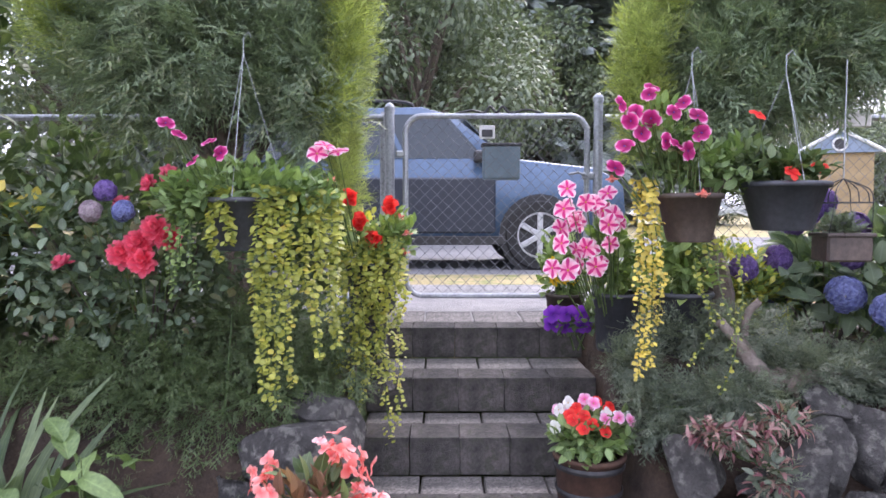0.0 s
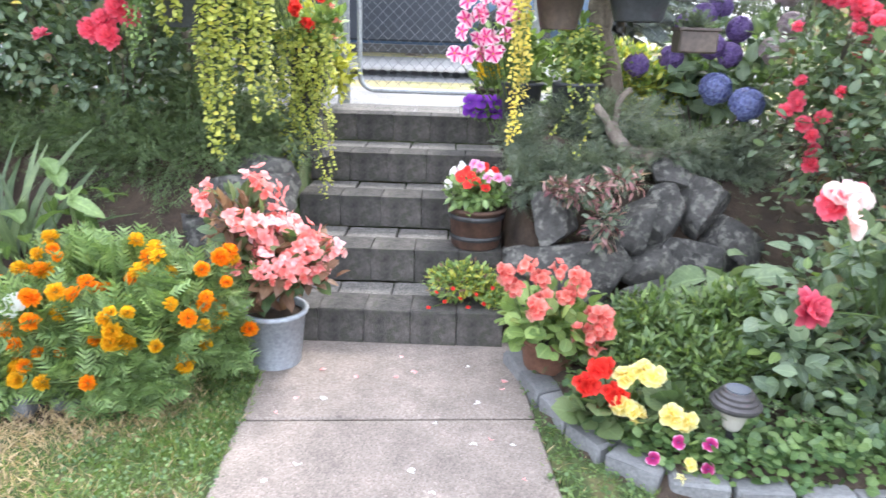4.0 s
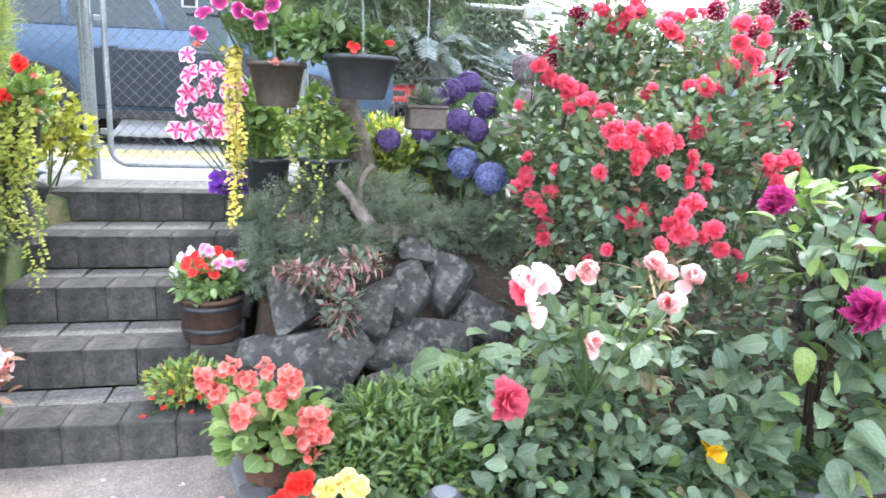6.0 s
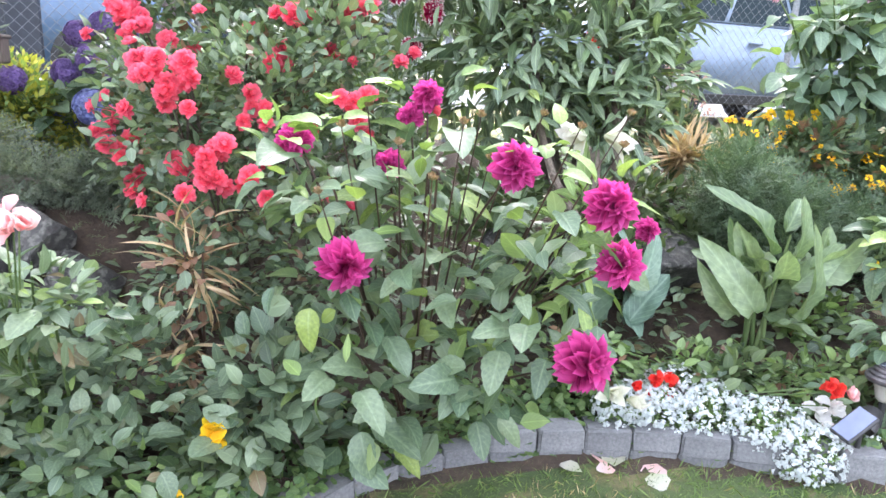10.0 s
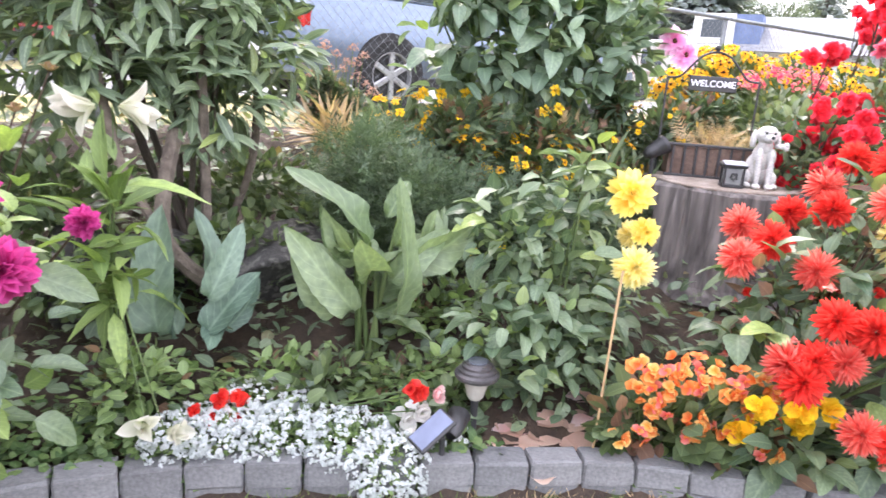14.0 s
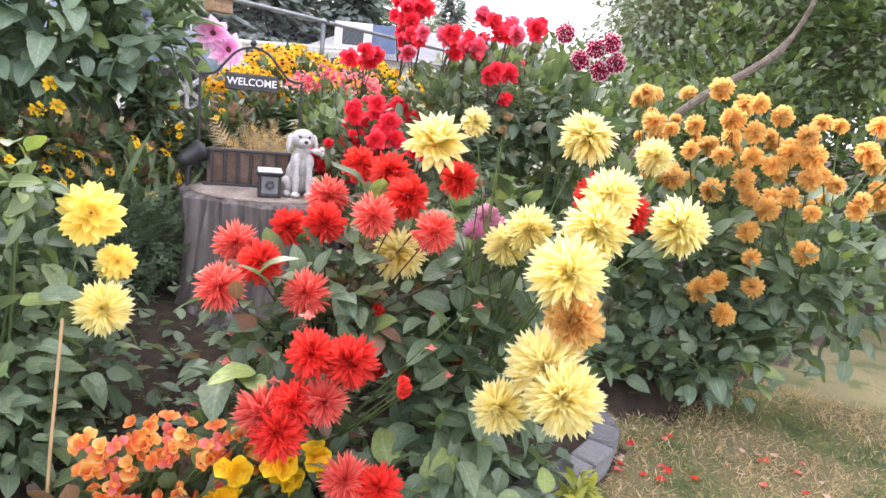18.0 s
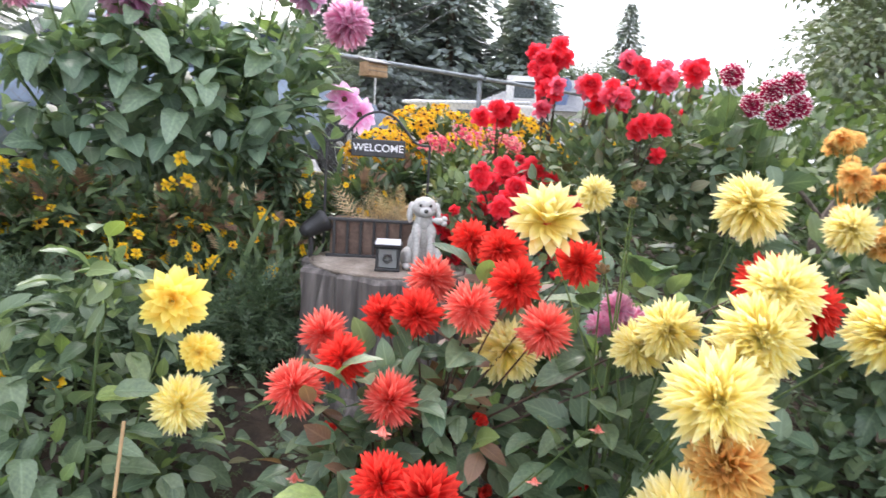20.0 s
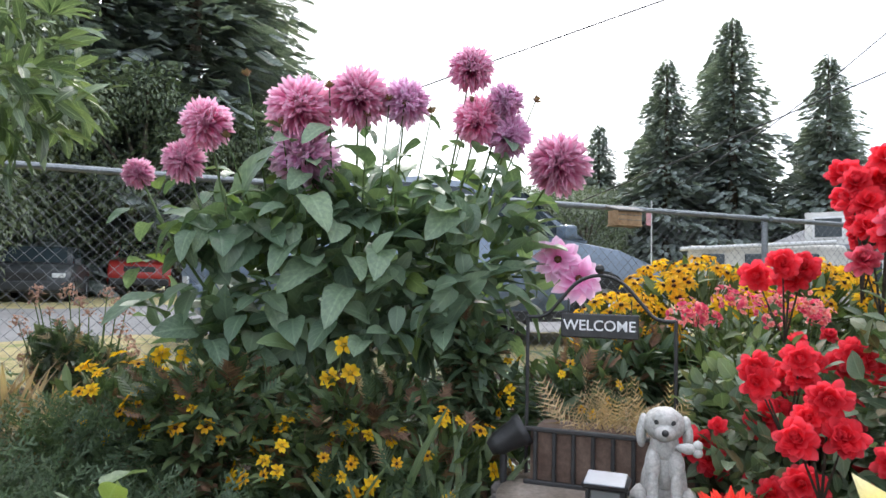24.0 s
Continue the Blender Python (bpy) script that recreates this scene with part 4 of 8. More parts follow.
for s in (-1, 1):
    # Dark panel paints the shade mirrored in the lower doors; no real cladding.
    part("door_cladding", (box_bm(1.85, .05, .62, 0, s * .925, .72, .02), plain_mat("dark_door_reflection", (.025, .03, .042), .35)), suv, label="dark panel painted for the shade mirrored in the doors")
    part("roof_rail", (tube_bm(arc([(-1.8, s * .62, 1.82), (-1.7, s * .62, 1.91), (-.2, s * .62, 1.92), (0, s * .62, 1.83)], 5), 0.017, 6), BLACK), suv)
car("sedan", 7.6, 6.2, 5, "silver-blue sedan parked beyond the chain-link fence", paint_mat("silver_paint", (0.16, 0.21, 0.28), 0.4), 4.4, 1.75, SEDAN, SEDAN_TOP, (-1.3, 1.35), 0.32)
car("red_pickup", 4.15, 26.0, -90, "red sport utility car parked across the street", paint_mat("red_paint", (0.4, 0.03, 0.025), 0.1), 4.75, 1.86, WAGON, WAGON_TOP, (-1.42, 1.42), 0.38, BLACK)
car("dark_sedan", 1.9, 21.0, -90, "dark grey car parked across the street", paint_mat("graphite_paint", (0.05, 0.055, 0.06)), 4.4, 1.78, SEDAN, SEDAN_TOP, (-1.3, 1.35), 0.32)


# ---- across the street ----
def house():
    h = thing("house", 33.2, 17.0, TOP - .05, "white house with a wide grey roof across the street", "house", rz=-59)
    WALLW, ROOFG = rough_mat("white_siding", (.55, .56, .57), (.68, .68, .68), 2, .8), rough_mat("grey_shingles", (.15, .155, .17), (.24, .245, .26), 3, .9, .5, 30)
    part("wall", (box_bm(12, 7, 2.4, 0, 0, 1.2), WALLW), h)
    bm = bmesh.new()
    v = [bm.verts.new(p) for p in ((-6.5, -4, 2.3), (6.5, -4, 2.3), (6.5, 4, 2.3), (-6.5, 4, 2.3), (-4, 0, 4.0), (5, 0, 4.0))]
    for f in ((0, 1, 5, 4), (1, 2, 5), (2, 3, 4, 5), (3, 0, 4), (3, 2, 1, 0)):
        bm.faces.new([v[i] for i in f])
    part("roof", (bm, ROOFG), h)
    part("dormer", (box_bm(1.6, 2.6, 1.3, -4.0, -2.2, 3.1), WALLW), h)
    w = part("window", (box_bm(.9, .08, .7, -4.0, -3.53, 3.15), CARGLASS), h)
    part("window_frame", (box_bm(1.06, .05, .86, -4.0, -3.515, 3.15), plain_mat("white_frame", (.75, .76, .78))), w)
    part("blue_wall", (box_bm(1.0, 2.4, 1.3, -2.69, -2.1, 3.1), rough_mat("blue_siding", (.1, .14, .25), (.15, .2, .33), 3, .8)), h, label="dark blue side wall")
    for x in (-4.6, -2.8, 3.2, 5.0):
        w = part("window", (box_bm(1.0, .08, .9, x, -3.52, 1.4), CARGLASS), h)
        part("window_frame", (box_bm(1.16, .05, 1.06, x, -3.51, 1.4), plain_mat("white_frame", (.75, .76, .78))), w)


house()


def camper():
    c = thing("camper", 23.4, 17.2, TOP - .02, "white and beige camper trailer parked across the street", "camper", rz=-46)
    CREAM = rough_mat("cream_panel", (.5, .48, .44), (.64, .62, .58), 2, .6, .1)
    part("body", (box_bm(4.6, 2.2, 1.75, 0, 0, 1.25, .15, 3), CREAM), c)
    part("awning", (tube_bm([(-2.5, -1.25, 2.0), (2.0, -1.25, 2.2)], .07, 10), plain_mat("awning_grey", (.6, .6, .6))), c)
    for x, w in ((-1.5, .7), (-.2, .7), (1.3, .5)):
        part("window", (box_bm(w, .06, .5, x, -1.12, 1.6, .03), CARGLASS), c)
    part("door", (box_bm(.6, .05, 1.4, .6, -1.115, 1.2, .02), plain_mat("door_cream", (.6, .58, .55))), c)
    for x in (-.5, .3):
        part("wheel", (lathe([(.2, -.1), (.32, -.1), (.33, 0), (.32, .1), (.2, .1)], 20), TYRE), c, pose(x, -1.0, .33, 90, 0, 0))
    part("stripe", (box_bm(4.4, .03, .12, 0, -1.11, 1.05), plain_mat("brown_stripe", (.22, .16, .12))), c)


camper()


def garden_shed():
    """A small blue gable with a round window, over tan boards."""
    h = thing("garden_shed", 14.3, 25.0, TOP - .1, "small shed with a pale blue gable and round window", "shed", rz=-20)
    BLUEW, WHITEW, TAN = rough_mat("pale_blue_paint", (.2, .27, .38), (.27, .34, .44), 3, .6), plain_mat("white_trim", (.7, .72, .74)), rough_mat("tan_boards", (.3, .22, .12), (.42, .32, .18), 2, .8)
    part("wall", (box_bm(2.2, 2.0, 2.85, 0, 0, 1.425, .02), TAN), h)
    gb = bmesh.new()
    vs = [gb.verts.new((x, y, z)) for y in (-1.15, 1.15) for x, z in ((-1.4, 2.85), (1.4, 2.85), (0, 3.65))]
    for f in ((0, 1, 2), (5, 4, 3), (0, 3, 4, 1), (1, 4, 5, 2), (2, 5, 3, 0)):
        gb.faces.new([vs[i] for i in f])
    part("gable", (gb, BLUEW), h)
    for sx in (-1, 1):
        part("roof_edge", (tube_bm([(sx * 1.45, -1.18, 2.83), (0, -1.18, 3.67)], .06, 6), WHITEW), h)
    w = part("window", (lathe([(.2, 0), (.2, .03)], 20), BLACK), h, pose(0, -1.15, 3.15, 90, 0, 0))
    part("window_frame", (tube_bm([(.22 * math.cos(k * .3142), .22 * math.sin(k * .3142), .02) for k in range(21)], .04, 6), WHITEW), w)


garden_shed()
fl = thing("flagpole", 30.0, 31.3, TOP, "thin white flagpole with a small limp flag", "flagpole")
part("pole", (lathe([(.05, 0), (.03, 5.6)], 8), plain_mat("white_pole", (.7, .7, .7))), fl)
part("flag", (box_bm(.35, .05, 1.0, -.2, 0, 4.7, .02), plain_mat("faded_flag", (.5, .25, .27))), fl)
for k, (a, b, c) in enumerate((((11, 20.7, 7.2), (18.2, 15.8, 9.9), (25, 11.2, 12.3)), ((24.5, 22.7, 5.8), (27, 19.6, 8.3), (28.5, 16.5, 10.8)), ((19, 22.5, 4.5), (24.2, 13.5, 7.9), (26.5, 8.5, 9.6)))):
    cb = thing("utility_cable", *b, "dark overhead utility cable", "cable", "utility cables")
    part("strand", (tube_bm(arc([Vector(a) - Vector(b), (0, 0, 0), Vector(c) - Vector(b)], 6), .024, 5), BLACK), cb)

# ---- trees and far things ----
FAR_LEAF = leaf_mat("broad_tree_leaf", (0.065, 0.09, 0.055), (0.17, 0.21, 0.125), through_light=0.25)
# Needles greyed and paled: distance haze is mixed into their base colour.
HAZED_NEEDLE = leaf_mat("hazed_fir_needle", (0.15, 0.18, 0.17), (0.26, 0.3, 0.275), through_light=0.3)
TREE_LEAF = blade(0.55, 2, 0.2, 0.2, cols=2)
SPRAY = frond(7, 0.34, 0.09)


def fir(name, x, y, h, seed, label="tall dark green conifer"):
    t = thing(name, x, y, TOP, label, "tree", "conifers")
    g = np.random.default_rng(seed)
    part("trunk", (tube_bm([(0, 0, -.3), (0.05, 0, h * .5), (0, 0, h)], [h * .022, h * .014, 0.02], 9), BARK), t)
    n = 7000
    v = g.uniform(0.06, 1, n) ** 0.8
    ring = np.floor(v * 24) / 24 + g.normal(0, 0.016, n)
    a = g.uniform(0, 6.283, n)
    reach = (1 - ring).clip(0, 1) ** 0.68 * h * 0.27 * (0.75 + 0.35 * np.sin(a * 3 + ring * 40)) + 0.1
    r = reach * g.uniform(0.15, 1, n) ** 0.6
    P = np.stack([np.cos(a) * r, np.sin(a) * r, ring * h - 0.22 * r], 1)
    D = np.stack([np.cos(a), np.sin(a), g.normal(-0.35, 0.2, n)], 1)
    M = frames_from(D, np.array((0, 0, 1.0)) + g.normal(0, .3, (n, 3))) * (h * 0.066 * (0.25 + 0.78 * (1 - ring).clip(0, 1)) * g.uniform(.6, 1.2, n))[:, None, None]
    part("crown", fast_mesh("crown", [(*repeated(SPRAY, M, P), 0)], [HAZED_NEEDLE], False), t)
    return t


def broad_tree(name, x, y, h, spread, seed, n=20000, label="leafy green broadleaf tree", low=0.3):
    t = thing(name, x, y, TOP, label, "tree", "broadleaf trees")
    g = np.random.default_rng(seed)
    part("trunk", (tube_bm([(0, 0, -.3), (.1, .05, h * .3), (-.05, .1, h * .62)], [h * .03, h * .022, h * .01], 9), BARK), t)
    lumps = []
    for k in range(15):
        a, z = k * 2.4, low + (1 - low) * (k / 15)
        rr = spread * (0.75 if 0.1 < k / 15 < 0.75 else 0.42)
        lumps.append((math.cos(a) * rr, math.sin(a) * rr, h * z * 0.93, spread * .5, spread * .5, h * .13))
        part("limb", (tube_bm(arc([(0, 0, h * z * .45), (math.cos(a) * rr * .5, math.sin(a) * rr * .5, h * z * .75), (math.cos(a) * rr, math.sin(a) * rr, h * z * .93)], 4), [h * .01] * 5 + [h * .006] * 4, 6), BARK), t)
    part("crown", fast_mesh("crown", [foliage(TREE_LEAF, 0, n, lumps, h * 0.02, g, 0.0, 0.4, 0.42)], [FAR_LEAF]), t)
    return t


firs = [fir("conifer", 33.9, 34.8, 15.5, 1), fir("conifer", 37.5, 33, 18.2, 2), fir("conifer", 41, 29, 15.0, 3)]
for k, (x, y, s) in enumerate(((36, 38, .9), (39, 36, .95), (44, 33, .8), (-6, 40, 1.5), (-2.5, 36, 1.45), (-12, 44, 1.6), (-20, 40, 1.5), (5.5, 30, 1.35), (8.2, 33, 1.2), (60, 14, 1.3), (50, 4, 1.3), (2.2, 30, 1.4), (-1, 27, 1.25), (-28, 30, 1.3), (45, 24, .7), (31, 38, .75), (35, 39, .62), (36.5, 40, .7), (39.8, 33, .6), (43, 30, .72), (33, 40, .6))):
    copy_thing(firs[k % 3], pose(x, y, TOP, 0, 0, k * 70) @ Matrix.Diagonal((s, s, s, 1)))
broads = [broad_tree("broadleaf_tree", -4.5, 15.5, 8.5, 3.0, 5, label="leafy green broadleaf tree behind the parked car"), broad_tree("broadleaf_tree", -0.6, 16.5, 8.0, 3.0, 6, label="leafy green broadleaf tree behind the parked car", low=0.16)]
for k, (x, y, s) in enumerate(((-0.6, 22, 1.2), (-9, 17, 1.1), (-14, 10, 1.0), (4.0, 26, 1.0), (7.0, 28, .9), (24, 36, .85), (27.5, 34, .8), (21, 38, .7), (19.5, -1.2, .9), (15.2, 0.9, .75), (17.5, -2.6, .95), (40, 24, .8), (-7.5, 5.5, .7), (13, -6, .7), (18.5, 1.5, 1.05), (12.5, 31, .55), (16, 33, .68), (19.5, 34, .8), (23, 35, .75), (28.5, 41, 1.0), (31.5, 42, 1.08), (34.2, 42, 1.1))):
    copy_thing(broads[k % 2], pose(x, y, TOP - 0.05, 0, 0, k * 50) @ Matrix.Diagonal((s, s, s, 1)))

# ---- species ----
G = {
    "dahlia": leaf_mat("dahlia_leaf", (0.06, 0.1, 0.055), (0.15, 0.2, 0.11), (0.26, 0.34, 0.09), 0.42),
    "rose": leaf_mat("rose_leaf", (0.06, 0.095, 0.055), (0.16, 0.21, 0.12), (0.18, 0.13, 0.07), 0.42),
    "rhodo": leaf_mat("rhododendron_leaf", (0.07, 0.105, 0.062), (0.19, 0.245, 0.14), (0.24, 0.3, 0.09), 0.36, vein=0.5),
    "fine": leaf_mat("fine_foliage", (0.045, 0.075, 0.03), (0.11, 0.15, 0.06)),
    "cosmos": leaf_mat("feathery_dark_foliage", (0.04, 0.07, 0.036), (0.1, 0.145, 0.075)),
    "talldahlia": leaf_mat("tall_dahlia_leaf", (0.085, 0.135, 0.085), (0.19, 0.26, 0.165), (0.24, 0.33, 0.12), 0.42),
    "grey": leaf_mat("grey_green_foliage", (0.07, 0.09, 0.06), (0.15, 0.18, 0.12)),
    "juniperlight": leaf_mat("juniper_tip", (0.12, 0.14, 0.085), (0.24, 0.27, 0.15), through_light=0.25),
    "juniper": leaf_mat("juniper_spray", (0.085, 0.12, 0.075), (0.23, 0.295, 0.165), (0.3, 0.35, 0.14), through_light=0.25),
    # Edge sprays: the backlit glow on the rims is put into this colour.
    "backlitjuniper": leaf_mat("backlit_juniper_spray", (0.13, 0.17, 0.055), (0.34, 0.4, 0.12), through_light=0.4),
    "creeper": leaf_mat("golden_creeper", (0.16, 0.19, 0.035), (0.36, 0.37, 0.07), (0.5, 0.42, 0.08), through_light=0.4),
    "yellowvine": leaf_mat("yellow_creeper", (0.36, 0.29, 0.05), (0.6, 0.5, 0.1), through_light=0.4),
    "marigold": leaf_mat("marigold_leaf", (0.07, 0.115, 0.036), (0.18, 0.26, 0.09)),
    "bright": leaf_mat("bright_green_leaf", (0.09, 0.145, 0.04), (0.21, 0.29, 0.085)),
    "yellowshrub": leaf_mat("yellow_green_shrub", (0.2, 0.22, 0.03), (0.48, 0.46, 0.08)),
    "box": leaf_mat("dense_shrub_leaf", (0.042, 0.078, 0.024), (0.125, 0.185, 0.05), (0.24, 0.28, 0.06), gloss=0.4),
    "canna": leaf_mat("broad_strap_leaf", (0.08, 0.125, 0.055), (0.16, 0.215, 0.11), gloss=0.4, vein=0.25),
    "blue": leaf_mat("blue_green_leaf", (0.07, 0.12, 0.085), (0.13, 0.19, 0.13), gloss=0.55, vein=0.3),
    "bronze": leaf_mat("bronze_leaf", (0.1, 0.055, 0.035), (0.2, 0.12, 0.07)),
    "dry": leaf_mat("dried_stalk", (0.26, 0.18, 0.1), (0.45, 0.34, 0.2)),
    "coleus": leaf_mat("wine_variegated_leaf", (0.13, 0.03, 0.045), (0.36, 0.24, 0.2), (0.6, 0.55, 0.46)),
    "turf": leaf_mat("lawn_blade", (0.06, 0.11, 0.022), (0.13, 0.18, 0.045), (0.28, 0.23, 0.11)),
    "weed": leaf_mat("clover_leaf", (0.035, 0.075, 0.024), (0.115, 0.175, 0.055)),
}
F = {
    "magenta": petal_mat("magenta_petal", (0.42, 0.008, 0.13), (0.74, 0.1, 0.38), edge=0.7),
    "red": petal_mat("red_petal", (0.74, 0.015, 0.015), (0.93, 0.09, 0.06)),
    "redpale": petal_mat("red_pale_tip_petal", (0.88, 0.045, 0.035), (0.97, 0.34, 0.26), 0.15, edge=0.75),
    "rosered": petal_mat("rose_red_petal", (0.9, 0.06, 0.14), (0.98, 0.25, 0.34), 0.15),
    "pinkred": petal_mat("pink_red_petal", (0.72, 0.05, 0.13), (0.9, 0.22, 0.3)),
    "coral": petal_mat("coral_petal", (0.8, 0.12, 0.1), (0.92, 0.36, 0.3)),
    "salmon": petal_mat("salmon_petal", (0.82, 0.2, 0.15), (0.95, 0.5, 0.42)),
    "pink": petal_mat("soft_pink_petal", (0.93, 0.38, 0.38), (0.97, 0.76, 0.72)),
    "begonia": petal_mat("begonia_petal", (0.9, 0.22, 0.21), (0.97, 0.52, 0.47)),
    "white": petal_mat("white_petal", (0.8, 0.8, 0.74), (0.92, 0.92, 0.88), 0.1),
    "blush": petal_mat("white_red_petal", (0.94, 0.6, 0.56), (0.94, 0.8, 0.77), 0.1),
    "lemon": petal_mat("lemon_petal", (0.97, 0.83, 0.2), (0.99, 0.95, 0.58), 0.05, edge=0.75),
    "yellow": petal_mat("yellow_petal", (0.9, 0.5, 0.01), (0.98, 0.72, 0.03)),
    "gold": petal_mat("golden_petal", (0.75, 0.36, 0.01), (0.9, 0.56, 0.02)),
    "orange": petal_mat("orange_petal", (0.85, 0.2, 0.005), (0.95, 0.38, 0.01)),
    "apricot": petal_mat("apricot_petal", (0.95, 0.48, 0.08), (0.97, 0.74, 0.3), 0.12),
    "flame": petal_mat("flame_begonia_petal", (0.9, 0.18, 0.03), (0.95, 0.46, 0.14)),
    "lilac": petal_mat("lilac_pink_petal", (0.88, 0.13, 0.42), (0.98, 0.68, 0.82), 0.06, edge=0.6),
    "palelilac": petal_mat("pale_lilac_petal", (0.86, 0.3, 0.62), (0.98, 0.76, 0.92), 0.06),
    "purple": petal_mat("purple_hydrangea_petal", (0.17, 0.1, 0.32), (0.33, 0.23, 0.5), 0.35),
    "blue": petal_mat("blue_hydrangea_petal", (0.15, 0.17, 0.4), (0.34, 0.38, 0.62), 0.35),
    "faded": petal_mat("faded_hydrangea_petal", (0.42, 0.3, 0.36), (0.55, 0.5, 0.5)),
    "violet": petal_mat("violet_petal", (0.12, 0.02, 0.3), (0.26, 0.06, 0.5)),
    "candy": petal_mat("candy_striped_petal", (0.85, 0.2, 0.4), (0.94, 0.86, 0.88), 0.1, (0.66, 0.05, 0.24)),
    "redwhite": petal_mat("red_white_tip_petal", (0.42, 0.01, 0.07), (0.55, 0.03, 0.12), 0.1, edge=0.8, rim=(0.95, 0.86, 0.88)),
    "fuchsia": petal_mat("deep_pink_petunia_petal", (0.3, 0.008, 0.1), (0.74, 0.06, 0.3), edge=0.6, rim=(0.9, 0.5, 0.68)),
    "brownheart": petal_mat("brown_flower_heart", (0.05, 0.02, 0.01), (0.12, 0.05, 0.02)),
    "goldheart": petal_mat("yellow_flower_heart", (0.55, 0.33, 0.02), (0.75, 0.5, 0.05)),
    "bud": leaf_mat("flower_bud", (0.13, 0.1, 0.05), (0.24, 0.15, 0.09)),
    "alyssum": petal_mat("tiny_white_petal", (0.58, 0.62, 0.6), (0.72, 0.75, 0.74), 0.1),
    "lily": petal_mat("lily_petal", (0.6, 0.62, 0.42), (0.78, 0.76, 0.66), 0.1, edge=0.4),
    "crimson": petal_mat("crimson_petal", (0.9, 0.02, 0.045), (0.97, 0.1, 0.14), 0.12),
    "sedum": petal_mat("spent_pink_brown_petal", (0.42, 0.24, 0.17), (0.6, 0.4, 0.31)),
    "dryleaf": petal_mat("withered_petal", (0.62, 0.42, 0.32), (0.82, 0.62, 0.5), 0.2),
    "golden": petal_mat("clear_yellow_petal", (0.95, 0.68, 0.05), (0.98, 0.9, 0.3), 0.06),
}
STEM_GREEN, STEM_DARK = leaf_mat("green_stem", (0.06, 0.1, 0.03), (0.12, 0.17, 0.06)), leaf_mat("purple_brown_stem", (0.04, 0.025, 0.02), (0.08, 0.05, 0.035))
STEMS = {k: sealed("stem", stem_mesh(), m, True) for k, m in (("green", STEM_GREEN), ("dark", STEM_DARK), ("wood", BARK))}

T = {
    "ovate": blade(0.62, 6, 0.18, 0.36, 0.38, 0.68, wave=0.014),
    "ovate_small": blade(0.6, 4, 0.14, 0.22, 0.42, 0.7),
    "lance": blade(0.3, 4, 0.1, 0.35, 0.45, 0.9),
    "strap": blade(0.09, 6, 0.03, 0.6, 0.3, 0.5),
    "paddle": blade(0.5, 7, 0.16, 0.4, 0.5, 0.7, wave=0.03),
    "rhodo": blade(0.27, 4, 0.1, 0.3, 0.52, 0.7),
    "pinnate": frond(5, 0.46, 0.062),
    "fern": spray(3, 7, 0.026, 0.42, 2),
    "wavy": blade(0.44, 9, 0.24, 0.62, 0.45, 0.55, wave=0.06),
    "round": blade(0.9, 4, 0.12, 0.2, 0.55, 0.55),
    "clover": blade(1.0, 3, 0.1, 0.12, 0.6, 0.5),
    "tiny": blade(0.5, 2, 0.1, 0.1, 0.45, 0.8),
    "feather": frond(6, 0.42, 0.07),
    "juniper": spray(1),
    "juniper_long": spray(2, 10, 0.012, 0.3),
    "needle": frond(7, 0.3, 0.016),
    "turf": blade(0.06, 2, 0.02, 0.35, 0.3, 0.5),
}
# finer shapes for the large leaves that stand alone
FINE_LEAF = {
    "ovate": [blade(0.62, 14, 0.22, 0.34, 0.36, 0.62, wave=0.016, cols=5, teeth=0.035, twist=w) for w in (0.0, 0.35, -0.4, 0.15)],
    "ovate_small": [blade(0.66, 10, 0.2, 0.2, 0.45, 0.58, cols=5, teeth=0.04, twist=w) for w in (0.0, 0.3, -0.3, 0.1)],
    "wavy": [blade(0.46, 14, 0.3, d, 0.45, 0.5, wave=0.05, cols=5, teeth=0.03, twist=w) for w, d in ((0.1, 0.5), (0.5, 0.8), (-0.5, 0.95), (-0.2, 0.65))],
    "paddle": [blade(0.5, 12, 0.2, 0.5, 0.5, 0.62, wave=0.03, cols=5, twist=w) for w in (0.0, 0.4, -0.4, 0.2)],
    "rhodo": [blade(0.27, 8, 0.12, 0.34, 0.52, 0.66, cols=5, twist=w) for w in (0.0, 0.2, -0.2, 0.1)],
}
LEAFMESH = {}


def leaf_objects(plant, tpl, mat, n, lumps, size, g, up=0.35, tag="leaf"):
    """Large leaves, each an object of its own on a shared mesh."""
    key = (tpl, mat)
    if key not in LEAFMESH:
        shapes = FINE_LEAF.get(tpl, [T[tpl]] * 4)
        LEAFMESH[key] = [fast_mesh("leaf", [(V * np.array((w, 1, 1)) + np.stack([b * V[:, 1] ** 2, 0 * V[:, 1], -d * V[:, 1] ** 2], 1), Q, UV, 0)], [G[mat]]) for (V, Q, UV), (w, b, d) in zip(shapes, ((1, 0, 0), (1.12, .14, .2), (.85, -.12, -.05), (1.05, -.06, .36)))]
    P, d = in_lumps(n, lumps, g, 0.3)
    D = d * np.array((1, 1, .45)) + g.normal(0, .35, (n, 3)) + np.array((0, 0, up - .35))
    N = np.array((-.2, -.9, .4) if up > 1 else (0, -.15, 1.0)) + d * 0.35 + g.normal(0, .55 if up > 1 else .25, (n, 3))
    M = frames_from(D, N)
    for k in range(n):
        s = size * g.uniform(0.65, 1.3)
        m = Matrix([[*M[k][i], P[k][i]] for i in range(3)] + [[0, 0, 0, 1]]) @ Matrix.Diagonal((s, s, s, 1))
        part(tag, LEAFMESH[key][k % 4], plant, m)


